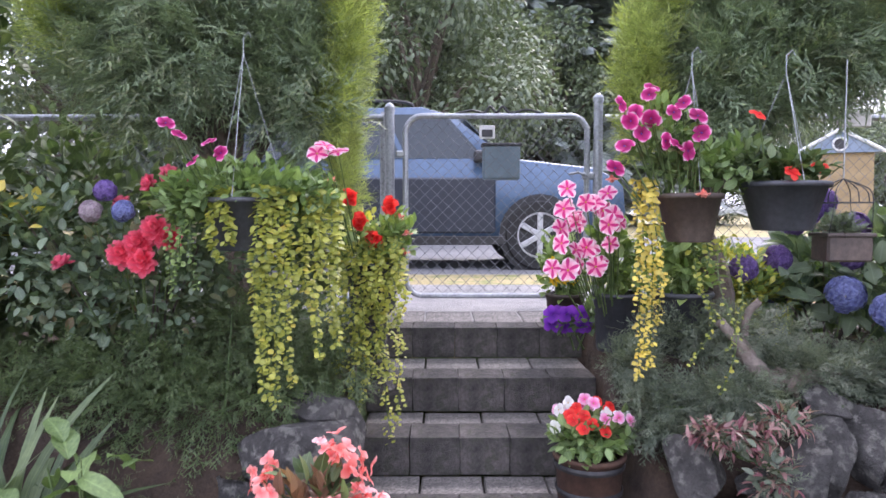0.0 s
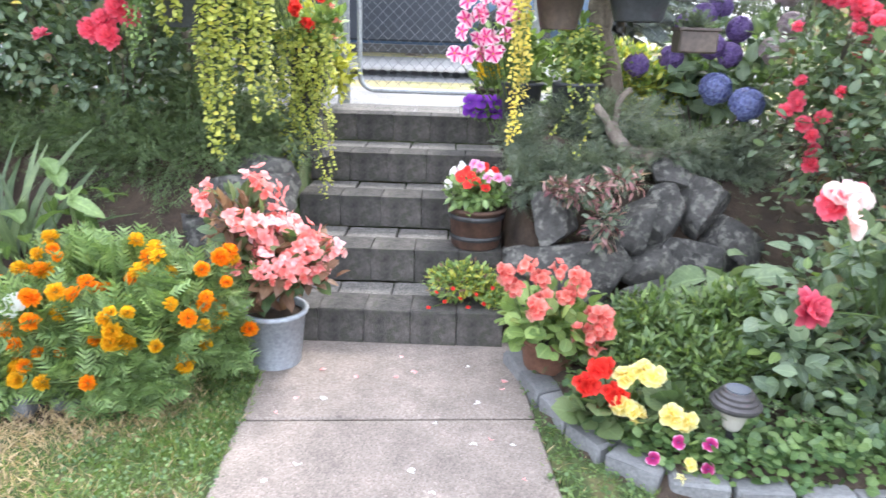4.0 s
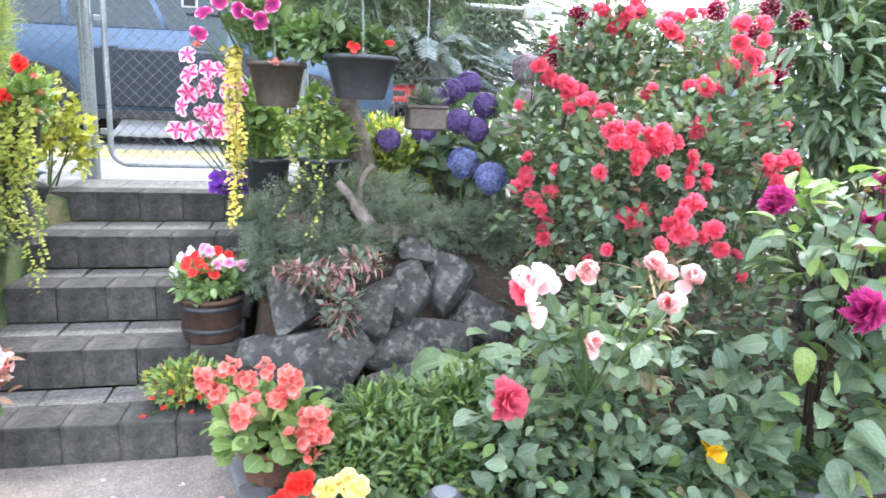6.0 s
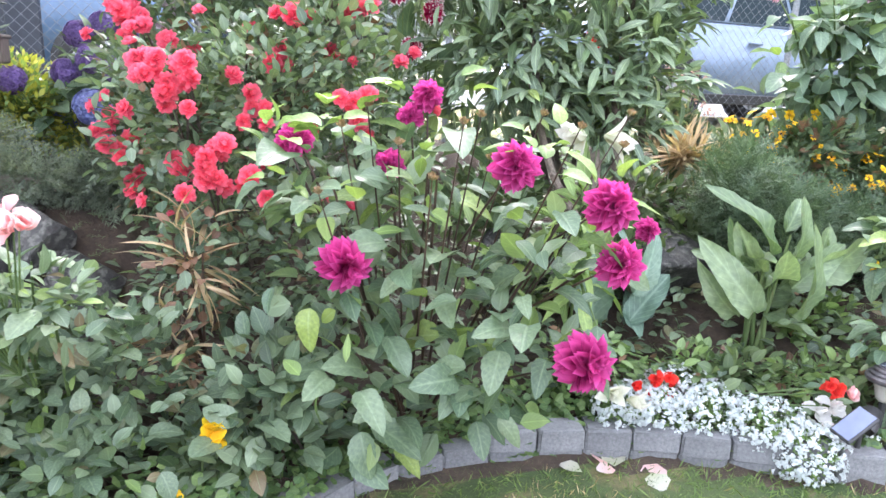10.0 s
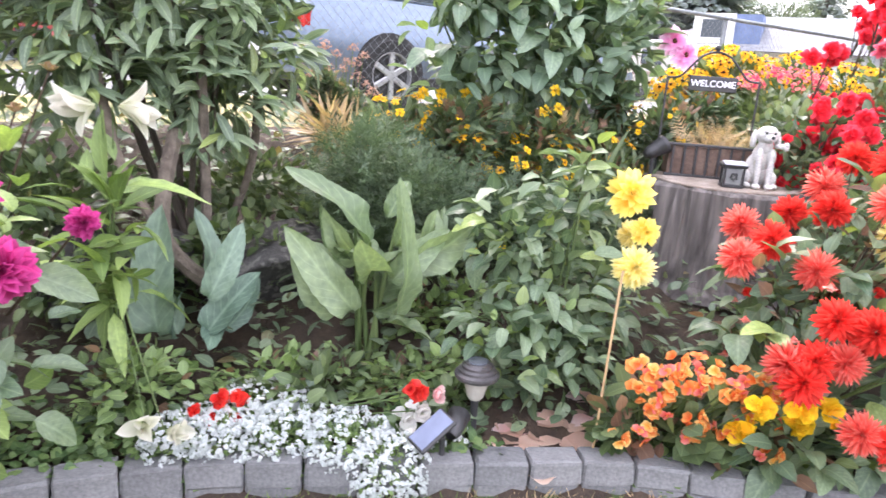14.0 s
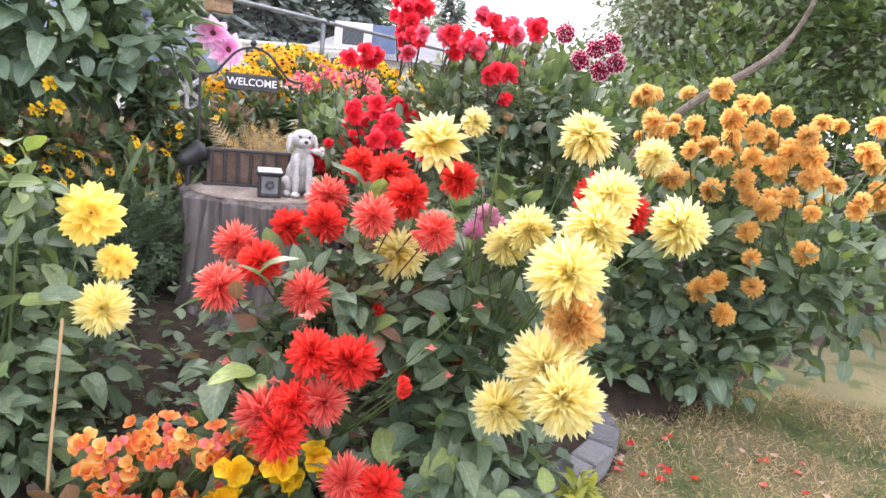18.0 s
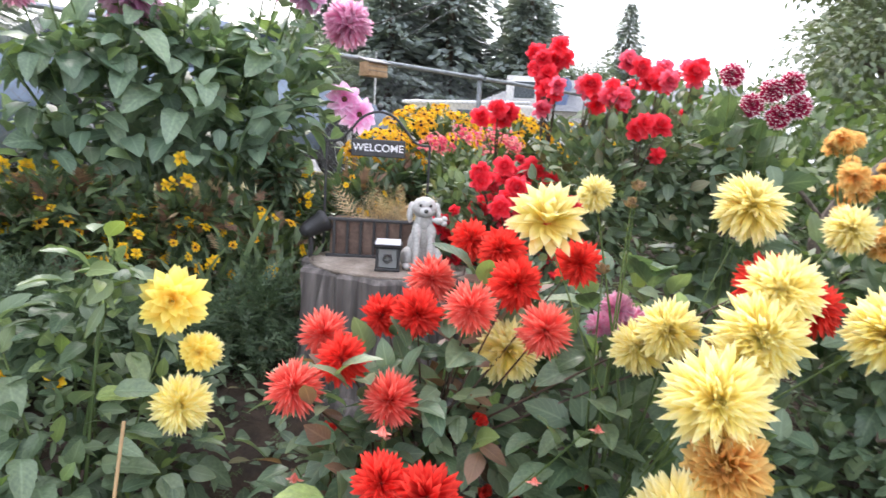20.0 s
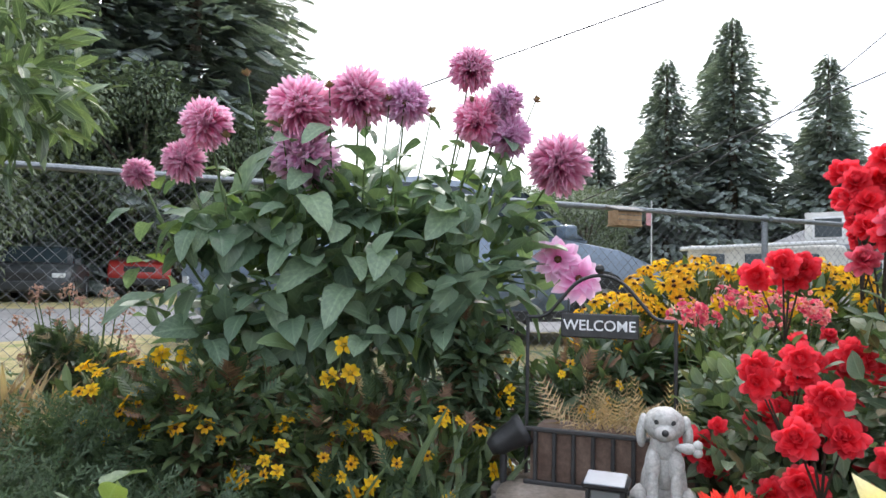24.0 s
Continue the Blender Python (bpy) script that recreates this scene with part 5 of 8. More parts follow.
def plant(name, label, category, base, lumps, leaf, mat, n, size, seed=0, big=0, stems=5, stem="green", stem_r=0.006, up=0.4, droop=0.0, shell=0.45, group="", extra=()):
    """A plant: stems from its base into its lumps, foliage, and large leaves of their own."""
    x, y = base[:2]
    z = base[2] if len(base) > 2 else height(x, y)
    p = thing(name, x, y, z - 0.005, label, category, group)
    g = np.random.default_rng(seed + 100)
    L = local(lumps, x, y, z)
    sets = [foliage(T[leaf], 0, n, L, size, g, up, droop, shell)] if n else []
    mats = [G[mat]]
    for k, (lf, mt, cnt, sz) in enumerate(extra):
        mats.append(G[mt])
        sets.append(foliage(T[lf], 0, cnt, L, sz, g, up, droop, shell, mi=k + 1))
    if sets:
        part("foliage", fast_mesh("foliage", sets, mats), p)
    if big:
        leaf_objects(p, leaf, mat, big, L, size * (.9 if leaf == "strap" else 1.25), g, up)
    for k in range(stems):
        l = L[k % len(L)]
        tip = (l[0] + g.normal(0, .3) * l[3], l[1] + g.normal(0, .3) * l[4], l[2] + g.uniform(0, .6) * l[5])
        part("stem", STEMS[stem], p, along((g.normal(0, .03), g.normal(0, .03), -0.02), tip, stem_r))
    return p


def bloom(p, mesh, at, size, way=None, name="flower", root=None, stem="green", r=0.0035, label=""):
    """A flower head at a place in the garden, on its stalk."""
    o = p.matrix_basis.translation
    q = Vector(at) - o
    d = Vector(way) if way else Vector((random.uniform(-.5, .5), random.uniform(-1, -.3), random.uniform(.2, .9)))
    f = part(name, mesh, p, facing(q, d, size, random.uniform(0, 6)), label)
    if root is not False:
        foot = Vector(root) - o if root else Vector((q.x * .55, q.y * .55 + .02, q.z * .45))
        part("stalk", STEMS[stem], p, along(foot, q - d.normalized() * size * 0.08, r))
    return f


def scatter_blooms(p, meshes, n, lumps, size, seed, low=-0.1, front=0.35, lift=0.03, **kw):
    """Blooms over the sunny skin of the lumps, facing out and up."""
    g = np.random.default_rng(seed)
    L = np.array(lumps, float)
    wt = L[:, 3] * L[:, 5]
    made = 0
    while made < n:
        l = L[g.choice(len(L), p=wt / wt.sum())]
        d = g.normal(size=3)
        d /= np.linalg.norm(d)
        if d[2] < low or d[1] > front:
            continue
        at = l[:3] + d * l[3:] * g.uniform(0.92, 1.08) + np.array((0, 0, lift))
        inner = l[:3] + d * l[3:] * 0.45
        bloom(p, meshes[made % len(meshes)], at, size * g.uniform(0.75, 1.2), (d[0] + g.normal(0, .3), d[1] - .3 + g.normal(0, .3), d[2] + .35), root=tuple(inner), **kw)
        made += 1

# ---- flower heads ----
B = {
    "magenta": [full_dahlia("dahlia_bloom", F["magenta"], s, POINTED, .66, 2.6, 1.2) for s in (1, 2)],
    "red": [full_dahlia("dahlia_bloom", F["red"], 3, SOFT, 1.25, 1.6, .9), full_dahlia("dahlia_bloom", F["redpale"], 4, SOFT, 1.35, 2.0, .62)],
    "lemon": [full_dahlia("dahlia_bloom", F["lemon"], 5, BLUNT, 1.9, 2.4, .95), full_dahlia("dahlia_bloom", F["lemon"], 6, SOFT, 2.0, 2.6, 1.1)],
    "lemoncup": [cup_dahlia("dahlia_bloom", F["lemon"], 57)],
    "golden": [dahlia("dahlia_bloom", F["golden"], 6, SOFT, -10, 1.2, 1.8)],
    "orange": [full_dahlia("dahlia_bloom", F["apricot"], 7, RUFFLED, 1.1, 1.5), full_dahlia("dahlia_bloom", F["apricot"], 8, POINTED, 1.0, 1.6, 1.1)],
    "lilac": [full_dahlia("dahlia_bloom", F["lilac"], 9, CUPPED, 1.75, 1.3, 1.15), full_dahlia("dahlia_bloom", F["palelilac"], 10, RUFFLED, 1.75, 1.6, 1.15)],
    "openlilac": [open_dahlia("dahlia_bloom", F["palelilac"], F["brownheart"], 11)],
    "redwhite": [full_dahlia("dahlia_bloom", F["redwhite"], 12, SOFT, 1.0, 1.5, .85)],
    "marigold": [pompon("marigold_bloom", F["orange"], 13), pompon("marigold_bloom", F["gold"], 14)],
    "rosered": [rose("rose_bloom", F["rosered"], 15), rose("rose_bloom", F["rosered"], 16)],
    "crimson": [rose("rose_bloom", F["crimson"], 55), rose("rose_bloom", F["crimson"], 59)],
    "pinkred": [rose("rose_bloom", F["pinkred"], 17)],
    "pinkrose": [loose_rose("rose_bloom", F["pink"], 18)],
    "blushrose": [loose_rose("rose_bloom", F["blush"], 19)],
    "whiterose": [loose_rose("rose_bloom", F["white"], 61)],
    "coralrose": [rose("rose_bloom", F["pinkred"], 20)],
    "coreopsis": [daisy("daisy_bloom", F["yellow"], F["goldheart"], 8, 21, .26), daisy("daisy_bloom", F["gold"], F["brownheart"], 8, 22, .24)],
    "rudbeckia": [daisy("daisy_bloom", F["gold"], F["brownheart"], 11, 23, .17, -10, .11), daisy("daisy_bloom", F["yellow"], F["brownheart"], 11, 24, .17, -18, .11)],
    "hydrangea": {c: head_of("flower_head", F[c], 230, .115, .44, .85, 4, 25) for c in ("purple", "blue", "faded")},
    "geranium": [spray_of("flower_head", [F["salmon"], F["coral"]], 12, .27, .32, 26, 5), spray_of("flower_head", [F["coral"], F["salmon"]], 9, .28, .36, 56, 5)],
    "redgeranium": [spray_of("flower_head", [F["red"]], 9, .32, .26, 27, 5)],
    "begonia": [spray_of("flower_cluster", [F["begonia"], F["begonia"], F["coral"]], 9, .3, .5, 28), spray_of("flower_cluster", [F["pink"], F["begonia"]], 8, .32, .48, 29)],
    "flame": [spray_of("flower_cluster", [F["flame"], F["apricot"]], 5, .4, .36, 30, 5), spray_of("flower_cluster", [F["coral"], F["flame"]], 4, .36, .4, 60, 4)],
    "yellowbegonia": [spray_of("flower_cluster", [F["lemon"]], 6, .42, .2, 31, 5), spray_of("flower_cluster", [F["yellow"]], 6, .42, .2, 32, 5)],
    "petunia": [petunia("petunia_bloom", F["fuchsia"], F["violet"], 33)],
    "violetpetunia": [petunia("petunia_bloom", F["violet"], F["violet"], 34)],
    "redpetunia": [petunia("petunia_bloom", F["red"], F["red"], 35)],
    "candy": [petunia("petunia_bloom", F["candy"], F["goldheart"], 36)],
    "whitepetunia": [petunia("petunia_bloom", F["white"], F["goldheart"], 37)],
    "pinkpetunia": [petunia("petunia_bloom", F["lilac"], F["goldheart"], 38)],
    "lily": [fast_mesh("lily_bloom", flower_sets(TRUMPET, [(3, .03, 0, 70, .55, .3), (3, .03, .01, 72, .53, .25)], 0, 39, 2.5), [F["lily"]])],
    "fuchsia": [fast_mesh("fuchsia_bloom", flower_sets(POINTED, [(4, .03, .25, 20, .35, .16), (5, .04, .1, 70, .4, .3)], 0, 40), [F["salmon"]])],
    "bud": [fast_mesh("bud", flower_sets(CUPPED, [(7, .12, -.25, 34, .62, .4), (6, .1, -.15, 58, .62, .36), (5, .05, -.05, 78, .55, .3)], 0, 43, 2) + [dome_set(.3, -.1, 0, 8, 1.2)], [F["bud"]])],
    "sedum": [spray_of("flower_head", [F["sedum"]], 26, .14, .5, 58, 4, .8)],
    "phlox": [spray_of("flower_head", [F["pinkred"], F["begonia"]], 22, .15, .5, 41, 4, .45), spray_of("flower_head", [F["begonia"], F["pinkred"]], 20, .15, .5, 42, 4, .45)],
}


def vine(planter, x, y, z, drop, mat, n, seed, size=0.03, sway=0.04, width=0.0):
    """A hanging string of paired round leaves, in the garden's places."""
    g = np.random.default_rng(seed)
    o = planter.matrix_basis.translation
    pts = arc([(x, y, z), (x + g.normal(0, sway * .6), y - .05, z - drop * .3), (x + g.normal(0, sway), y - .06, z - drop * .65), (x + g.normal(0, sway), y - .05, z - drop)], 6)
    pts = [p - o for p in pts]
    A = np.array(pts)
    t = np.linspace(0, len(A) - 1.02, n)
    i = t.astype(int)
    P = A[i] + (A[i + 1] - A[i]) * (t - i)[:, None] + g.normal(0, .003 + width, (n, 3)) * np.array((1, .7, .3))
    D = g.normal(0, .35, (n, 3)) + np.stack([1.0 - 2.0 * (np.arange(n) % 2), np.full(n, -.35), np.full(n, -.25)], 1)
    s = size * g.uniform(.6, 1.25, n) * (1 - .35 * t / len(A))
    M = frames_from(D, np.array((0, -.5, 1.0)) + g.normal(0, .3, (n, 3))) * s[:, None, None]
    v = part("trailing_vine", fast_mesh("trailing_vine", [(*repeated(T["round"], M, P), 0)], [G[mat]]), planter)
    part("vine_stem", (tube_bm(pts, 0.0018, 4), STEM_GREEN), v)


def pot(name, x, y, z, r, h, mat, label, category="plant pot", flare=1.2, rim=0.02, wires=None, hoops=None):
    """A turned pot with a rolled rim, soil inside; wires: height of the hook that it hangs from."""
    p = thing(name, x, y, z, label, category)
    b = r / flare
    part("body", sealed("body", lathe([(b * .92, 0), (b, .012), (r * .97, h - rim), (r * 1.05, h - rim), (r * 1.07, h - rim * .3), (r * 1.03, h), (r * .94, h), (r * .92, h - .03)], 32, cap=False), mat, True), p)
    part("bottom", (lathe([(b * .9, 0.002), (b * .9, 0.014)], 24), mat), p)
    part("potting_soil", (lathe([(r * .9, h - .05), (r * .9, h - .03)], 24), SOIL), p)
    if hoops:
        for k in hoops:
            rr = b + (r - b) * k + 0.003
            part("hoop", (lathe([(rr, h * k - .012), (rr + .004, h * k), (rr + .001, h * k + .012)], 32, cap=False), BLACK), p, label="dark metal hoop")
    if wires:
        for k in range(3):
            a = k * 2.094 + 0.5
            part("hanger_wire", (tube_bm([(r * math.cos(a), r * math.sin(a), h), (0, 0, wires)], 0.0015, 4), GALV), p)
        part("hook", (tube_bm([(0, 0, wires), (0, 0, wires + .06), (.02, 0, wires + .08), (.03, 0, wires + .06)], 0.002, 5), GALV), p)
    return p


# ---- beside the steps, towards the street ----
def topiary(name, x, y, lumps, gold, seed, label):
    p = thing(name, x, y, TOP - 0.1, label, "conifer", "clipped junipers")
    g = np.random.default_rng(seed)
    L, Q = local(lumps, x, y, TOP - 0.1), local(gold, x, y, TOP - 0.1)
    part("trunk", (tube_bm(arc([(0, 0, -.05), (.06, -.03, .35), (-.04, .02, .75), (.05, 0, 1.3)], 4), [.09, .085, .075, .07, .065, .06, .06, .055, .055, .05, .045, .04, .035], 10), BARK), p)
    for k, l in enumerate(L):
        part("limb", (tube_bm(arc([(0, 0, .6 + .05 * k), (l[0] * .5, l[1] * .5, l[2] * .8), (l[0], l[1], l[2])], 4), [.035] * 5 + [.02] * 4, 7), BARK), p)
    part("foliage", fast_mesh("foliage", [foliage(T["juniper"], 0, 5200, L, .2, g, .15, 0, .34), foliage(T["juniper_long"], 0, 1800, L, .24, g, .3, 0, .25)], [G["juniper"]], False), p)
    part("young_shoot_foliage", fast_mesh("foliage", [foliage(T["juniper_long"], 0, 520, L, .25, g, .2, 0, .05)], [G["juniperlight"]], False), p, label="pale young shoots")
    # Rim sprays take the yellower colour that stands for backlight.
    part("sunlit_foliage", fast_mesh("foliage", [foliage(T["juniper"], 0, 1900, Q, .16, g, .8, 0, .3)], [G["backlitjuniper"]], False), p, label="yellow-green edge sprays with backlight put into their colour")
    return p


topiary("juniper_tree", -1.05, 3.35, [(-1.1, 3.25, 2.22, .68, .5, .42), (-0.85, 3.3, 2.7, .5, .5, .55), (-1.35, 3.3, 2.5, .45, .5, .55), (-0.66, 3.25, 2.1, .24, .4, .42), (-1.0, 3.4, 3.2, .6, .5, .5), (-1.55, 3.3, 2.3, .26, .35, .3)],
        [(-0.43, 3.2, 2.3, .07, .28, .3), (-0.46, 3.2, 1.95, .06, .24, .3), (-0.44, 3.25, 2.75, .1, .3, .4), (-1.74, 3.1, 2.35, .08, .2, .2), (-0.46, 3.2, 1.62, .06, .18, .22)], 50, "clipped juniper tree with painted backlit edges beside the gate")
topiary("juniper_tree", 1.22, 3.15, [(1.26, 3.0, 2.12, .36, .45, .36), (1.5, 3.05, 2.45, .42, .48, .5), (1.3, 3.05, 2.6, .24, .4, .4), (1.62, 3.0, 2.18, .26, .4, .3), (1.55, 3.15, 2.95, .42, .5, .4), (1.12, 2.95, 1.95, .2, .3, .24), (1.86, 3.0, 2.26, .26, .36, .28), (2.1, 3.1, 2.48, .3, .4, .3)],
        [(0.85, 2.95, 1.92, .05, .22, .22), (0.85, 2.95, 2.15, .06, .24, .18), (0.92, 2.97, 2.36, .06, .24, .14), (1.03, 3.0, 2.55, .07, .24, .13), (1.14, 3.0, 2.75, .07, .24, .14)], 51, "clipped juniper tree with painted backlit edge hung with baskets")

# the basket of golden creeper
k1 = pot("hanging_basket", -0.76, 2.62, 1.32, .16, .2, DARKPOT, "dark hanging basket trailing golden creeper", "hanging basket", 1.35, wires=.75)
g0 = np.random.default_rng(3)
part("foliage", fast_mesh("foliage", [foliage(T["ovate_small"], 0, 1400, [(0, 0, .24, .32, .2, .12), (-.2, -.05, .2, .16, .12, .1), (.22, 0, .2, .14, .14, .1)], .046, g0)], [G["marigold"]]), k1)
strings = [(-1.03, .42), (-1.0, .5), (-.97, .35), (-.93, .46), (-.85, .26), (-.8, .2), (-.68, .58), (-.65, .74), (-.62, .66), (-.6, .77), (-.57, .7), (-.55, .5), (-.5, .42), (-.46, .6), (-.43, .5), (-.4, .56), (-.48, .3), (-.63, .5)]
for k, (vx, drop) in enumerate(strings):
    vine(k1, vx, 2.62 - .12 * math.sin(math.pi * (vx + 1.03) / .65), 1.57 - .1 * abs(vx + .72), drop * (.8 if vx < -.9 else 1.05), "bright" if vx < -.9 else "creeper", 60 if vx < -.9 else 100, 200 + k, .022 if vx < -.9 else .031, .014, .003)
# the lower planter of golden creeper by the steps
k2 = pot("planter", -0.31, 2.98, 1.05, .12, .2, DARKPOT, "dark planter smothered in golden creeper and geraniums", "plant pot")
part("pedestal", (lathe([(.1, -.36), (.07, -.3), (.06, -.05), (.1, 0)], 16), ROCK), k2)
part("foliage", fast_mesh("foliage", [foliage(T["ovate_small"], 0, 500, [(0, 0, .25, .17, .15, .14), (.1, 0, .32, .1, .1, .12)], .05, g0)], [G["bright"]]), k2)
for k in range(15):
    vine(k2, -.43 + .018 * k, 2.9 - .03 * math.sin(k), 1.33 + .03 * math.sin(k * 3), .55 + .28 * math.sin(k * .7 + .6) * (k % 3 > 0), "creeper", 120, 230 + k, .025, .03, .007)
for at in ((-.40, 2.9, 1.52), (-.36, 2.88, 1.42), (-.3, 2.88, 1.36), (-.22, 2.9, 1.5)):
    bloom(k2, B["redgeranium"][0], at, .085, (0, -1, .4))
for at in ((-.19, 2.95, 1.47), (-.16, 2.92, 1.4), (-.17, 2.9, 1.32), (-.46, 2.75, 1.62), (-.43, 2.74, 1.56), (-.5, 2.75, 1.58)):
    bloom(k2, B["fuchsia"][0], at, .085, (random.uniform(-.3, .3), -.4, -1), label="salmon pink hanging fuchsia")
for at in ((-.46, 2.7, 1.73), (-.42, 2.72, 1.71), (-.5, 2.7, 1.7)):
    bloom(k2, B["candy"][0], at, .08)
for at in ((-.93, 2.41, 1.74), (-.84, 2.45, 1.72), (-.97, 2.39, 1.78), (-.9, 2.45, 1.65), (-.8, 2.45, 1.68)):
    bloom(k1, B["petunia"][0], at, .062)
# petunias and yellow creeper
k3 = pot("hanging_basket", 0.87, 2.4, 1.36, .11, .17, BROWNPOT, "brown hanging basket of deep pink petunias and yellow creeper", "hanging basket", 1.4, wires=.6)
part("foliage", fast_mesh("foliage", [foliage(T["ovate_small"], 0, 620, [(0, 0, .27, .18, .13, .1), (-.1, 0, .36, .13, .12, .14), (.14, 0, .27, .1, .1, .1)], .045, g0)], [G["marigold"]]), k3)
for at in ((.6, 2.3, 1.83), (.69, 2.3, 1.86), (.77, 2.28, 1.8), (.85, 2.28, 1.79), (.86, 2.27, 1.73), (.63, 2.3, 1.77), (.67, 2.3, 1.73), (.78, 2.27, 1.69), (.82, 2.27, 1.67), (.61, 2.3, 1.69), (.59, 2.33, 1.62), (.71, 2.33, 1.89), (.65, 2.32, 1.8), (.74, 2.26, 1.7), (.8, 2.28, 1.83), (.7, 2.31, 1.78)):
    bloom(k3, B["petunia"][0], at, .054 + .016 * random.random(), (random.uniform(-1.1, .9), -1, random.uniform(-.5, 1.1)))
for k in range(4):
    vine(k3, .685 + .014 * k, 2.42 - .02 * k, 1.58, (.7, .62, .66, .5)[k], "yellowvine", 120, 260 + k, .024, .008, .003)
for k in range(4):
    vine(k3, .9 + .045 * k, 2.44, 1.38, (.46, .3, .56, .4)[k], "creeper", 34, 270 + k, .022, .03, .002)
bloom(k3, B["fuchsia"][0], (.87, 2.28, 1.55), .08, (0, -.4, -1))
bloom(k3, B["fuchsia"][0], (.58, 2.35, 1.6), .07, (0, -.4, -1))
# the wide dark bowl on its pole
k4 = pot("hanging_bowl", 1.2, 2.4, 1.4, .145, .17, DARKPOT, "dark blue-grey hanging bowl of begonias", "hanging basket", 1.45, wires=.55)
part("foliage", fast_mesh("foliage", [foliage(T["ovate_small"], 0, 420, [(0, 0, .22, .18, .14, .08), (-.12, 0, .24, .08, .1, .1)], .05, g0)], [G["fine"]]), k4)
for at in ((1.05, 2.27, 1.79), (1.16, 2.26, 1.6), (1.3, 2.35, 1.62)):
    bloom(k4, B["redpetunia"][0], at, .055)
# the caged planter box
k5 = thing("box_planter", 1.5, 2.55, 1.28, "small brown box planter under a wire bird cage", "planter")
part("body", (box_bm(.17, .12, .1, 0, 0, .05, .008), BROWNPOT), k5)
part("rim", (box_bm(.185, .135, .015, 0, 0, .1, .004), BROWNPOT), k5)
for k in range(8):
    a = k * math.pi / 4
    part("cage_wire", (tube_bm(arc([(.1 * math.cos(a), .1 * math.sin(a), .22), (.085 * math.cos(a), .085 * math.sin(a), .27), (0, 0, .31)], 4), .002, 4), BLACK), k5)
part("cage_ring", (tube_bm([(.1 * math.cos(t * .2618), .1 * math.sin(t * .2618), .22) for t in range(25)], .0025, 4), BLACK), k5)
part("cord", (tube_bm([(0, 0, .31), (0, 0, .75)], .0025, 4), GALV), k5)
for k in range(4):
    part("stay", (tube_bm([((.08, -.08)[k % 2], (.055, -.055)[k // 2], .1), ((.07, -.07)[k % 2], (.07, -.07)[k // 2], .22)], .0015, 4), BLACK), k5)
part("foliage", fast_mesh("foliage", [foliage(T["feather"], 0, 90, [(0, 0, .13, .08, .05, .05)], .05, g0)], [G["grey"]]), k5)
# pots standing at the head of the steps
for x, y, r, h, mat, lab in ((.68, 3.75, .11, .19, BROWNPOT, "brown pot beside the gate"), (.8, 3.1, .11, .27, DARKPOT, "dark tall pot of candy-striped petunias"), (1.08, 3.05, .13, .28, DARKPOT, "dark blue pot under the juniper")):
    q = pot("plant_pot", x, y, TOP - .01, r, h, mat, lab, "plant pot")
    part("foliage", fast_mesh("foliage", [foliage(T["ovate_small"], 0, 420, [(0, 0, h + .1, r * 1.3, r * 1.2, .16), (-.05, -.05, h + .22, r, r, .16)], .06, g0)], [G["bright"]]), q)
    if .75 < x < 1:
        for k in range(24):
            bloom(q, B["candy"][0], (.44 + .052 * (k % 5) + .1 * (k // 5) / 5 + random.uniform(-.03, .03), 2.75 + random.uniform(-.08, .1), 1.26 + .068 * (k // 5) + random.uniform(-.03, .03)), .065 + .025 * random.random(), (random.uniform(-1, .8), -1, random.uniform(-.2, 1.2)))
    elif x < .75:
        for k in range(7):
            bloom(q, B["coreopsis"][0], (.6 + .05 * (k % 3), 3.65, 1.1 + .05 * (k // 3)), .07, (0, -1, .3))
q = plant("petunia_plant", "violet petunias in a small pot beside the steps", "flower", (.66, 3.4, TOP * .95), [(.62, 3.35, .93, .12, .1, .06), (.72, 3.35, .95, .1, .1, .07)], "ovate_small", "fine", 220, .05, 1, stems=3)
for k in range(11):
    bloom(q, B["violetpetunia"][0], (.53 + .035 * (k % 6), 3.28 + .02 * (k % 2), .92 + .05 * (k // 6)), .075, (random.uniform(-.3, .3), -1, .3))
# the half barrel of impatiens
k6 = pot("barrel_planter", .57, 2.6, .336, .135, .2, BARREL, "brown half-barrel planter of impatiens on a step", "plant pot", 1.12, hoops=(.28, .78))
part("foliage", fast_mesh("foliage", [foliage(T["ovate_small"], 0, 620, [(0, -.02, .27, .17, .16, .1)], .045, g0)], [G["marigold"]]), k6)
for k in range(30):
    a, r = k * 2.4, .165 * math.sqrt(k / 30)
    c = ("redpetunia", "redpetunia", "pinkpetunia", "whitepetunia")[(k * 7) % 4 if r > .05 else 2]
    bloom(k6, B[c][0], (.57 + r * math.cos(a), 2.58 + r * .8 * math.sin(a), .65 + .08 * math.cos(r * 9) + random.uniform(-.02, .02)), .048, (math.cos(a) * .6, -1, .7), root=(.57, 2.6, .55))
q = plant("bedding_plant", "yellow-green bedding plant with tiny red flowers on the step", "flower", (.56, 2.3, .17), [(.5, 2.27, .27, .17, .12, .09), (.66, 2.25, .22, .1, .1, .08)], "tiny", "bright", 1100, .032, 2, stems=4, extra=(("tiny", "yellowshrub", 500, .03), ("tiny", "bronze", 120, .03)))
for k in range(9):
    bloom(q, B["redpetunia"][0], (.36 + .035 * k, 2.16 + .01 * (k % 3), .17 + .12 * ((k * 3) % 5) / 5), .02)
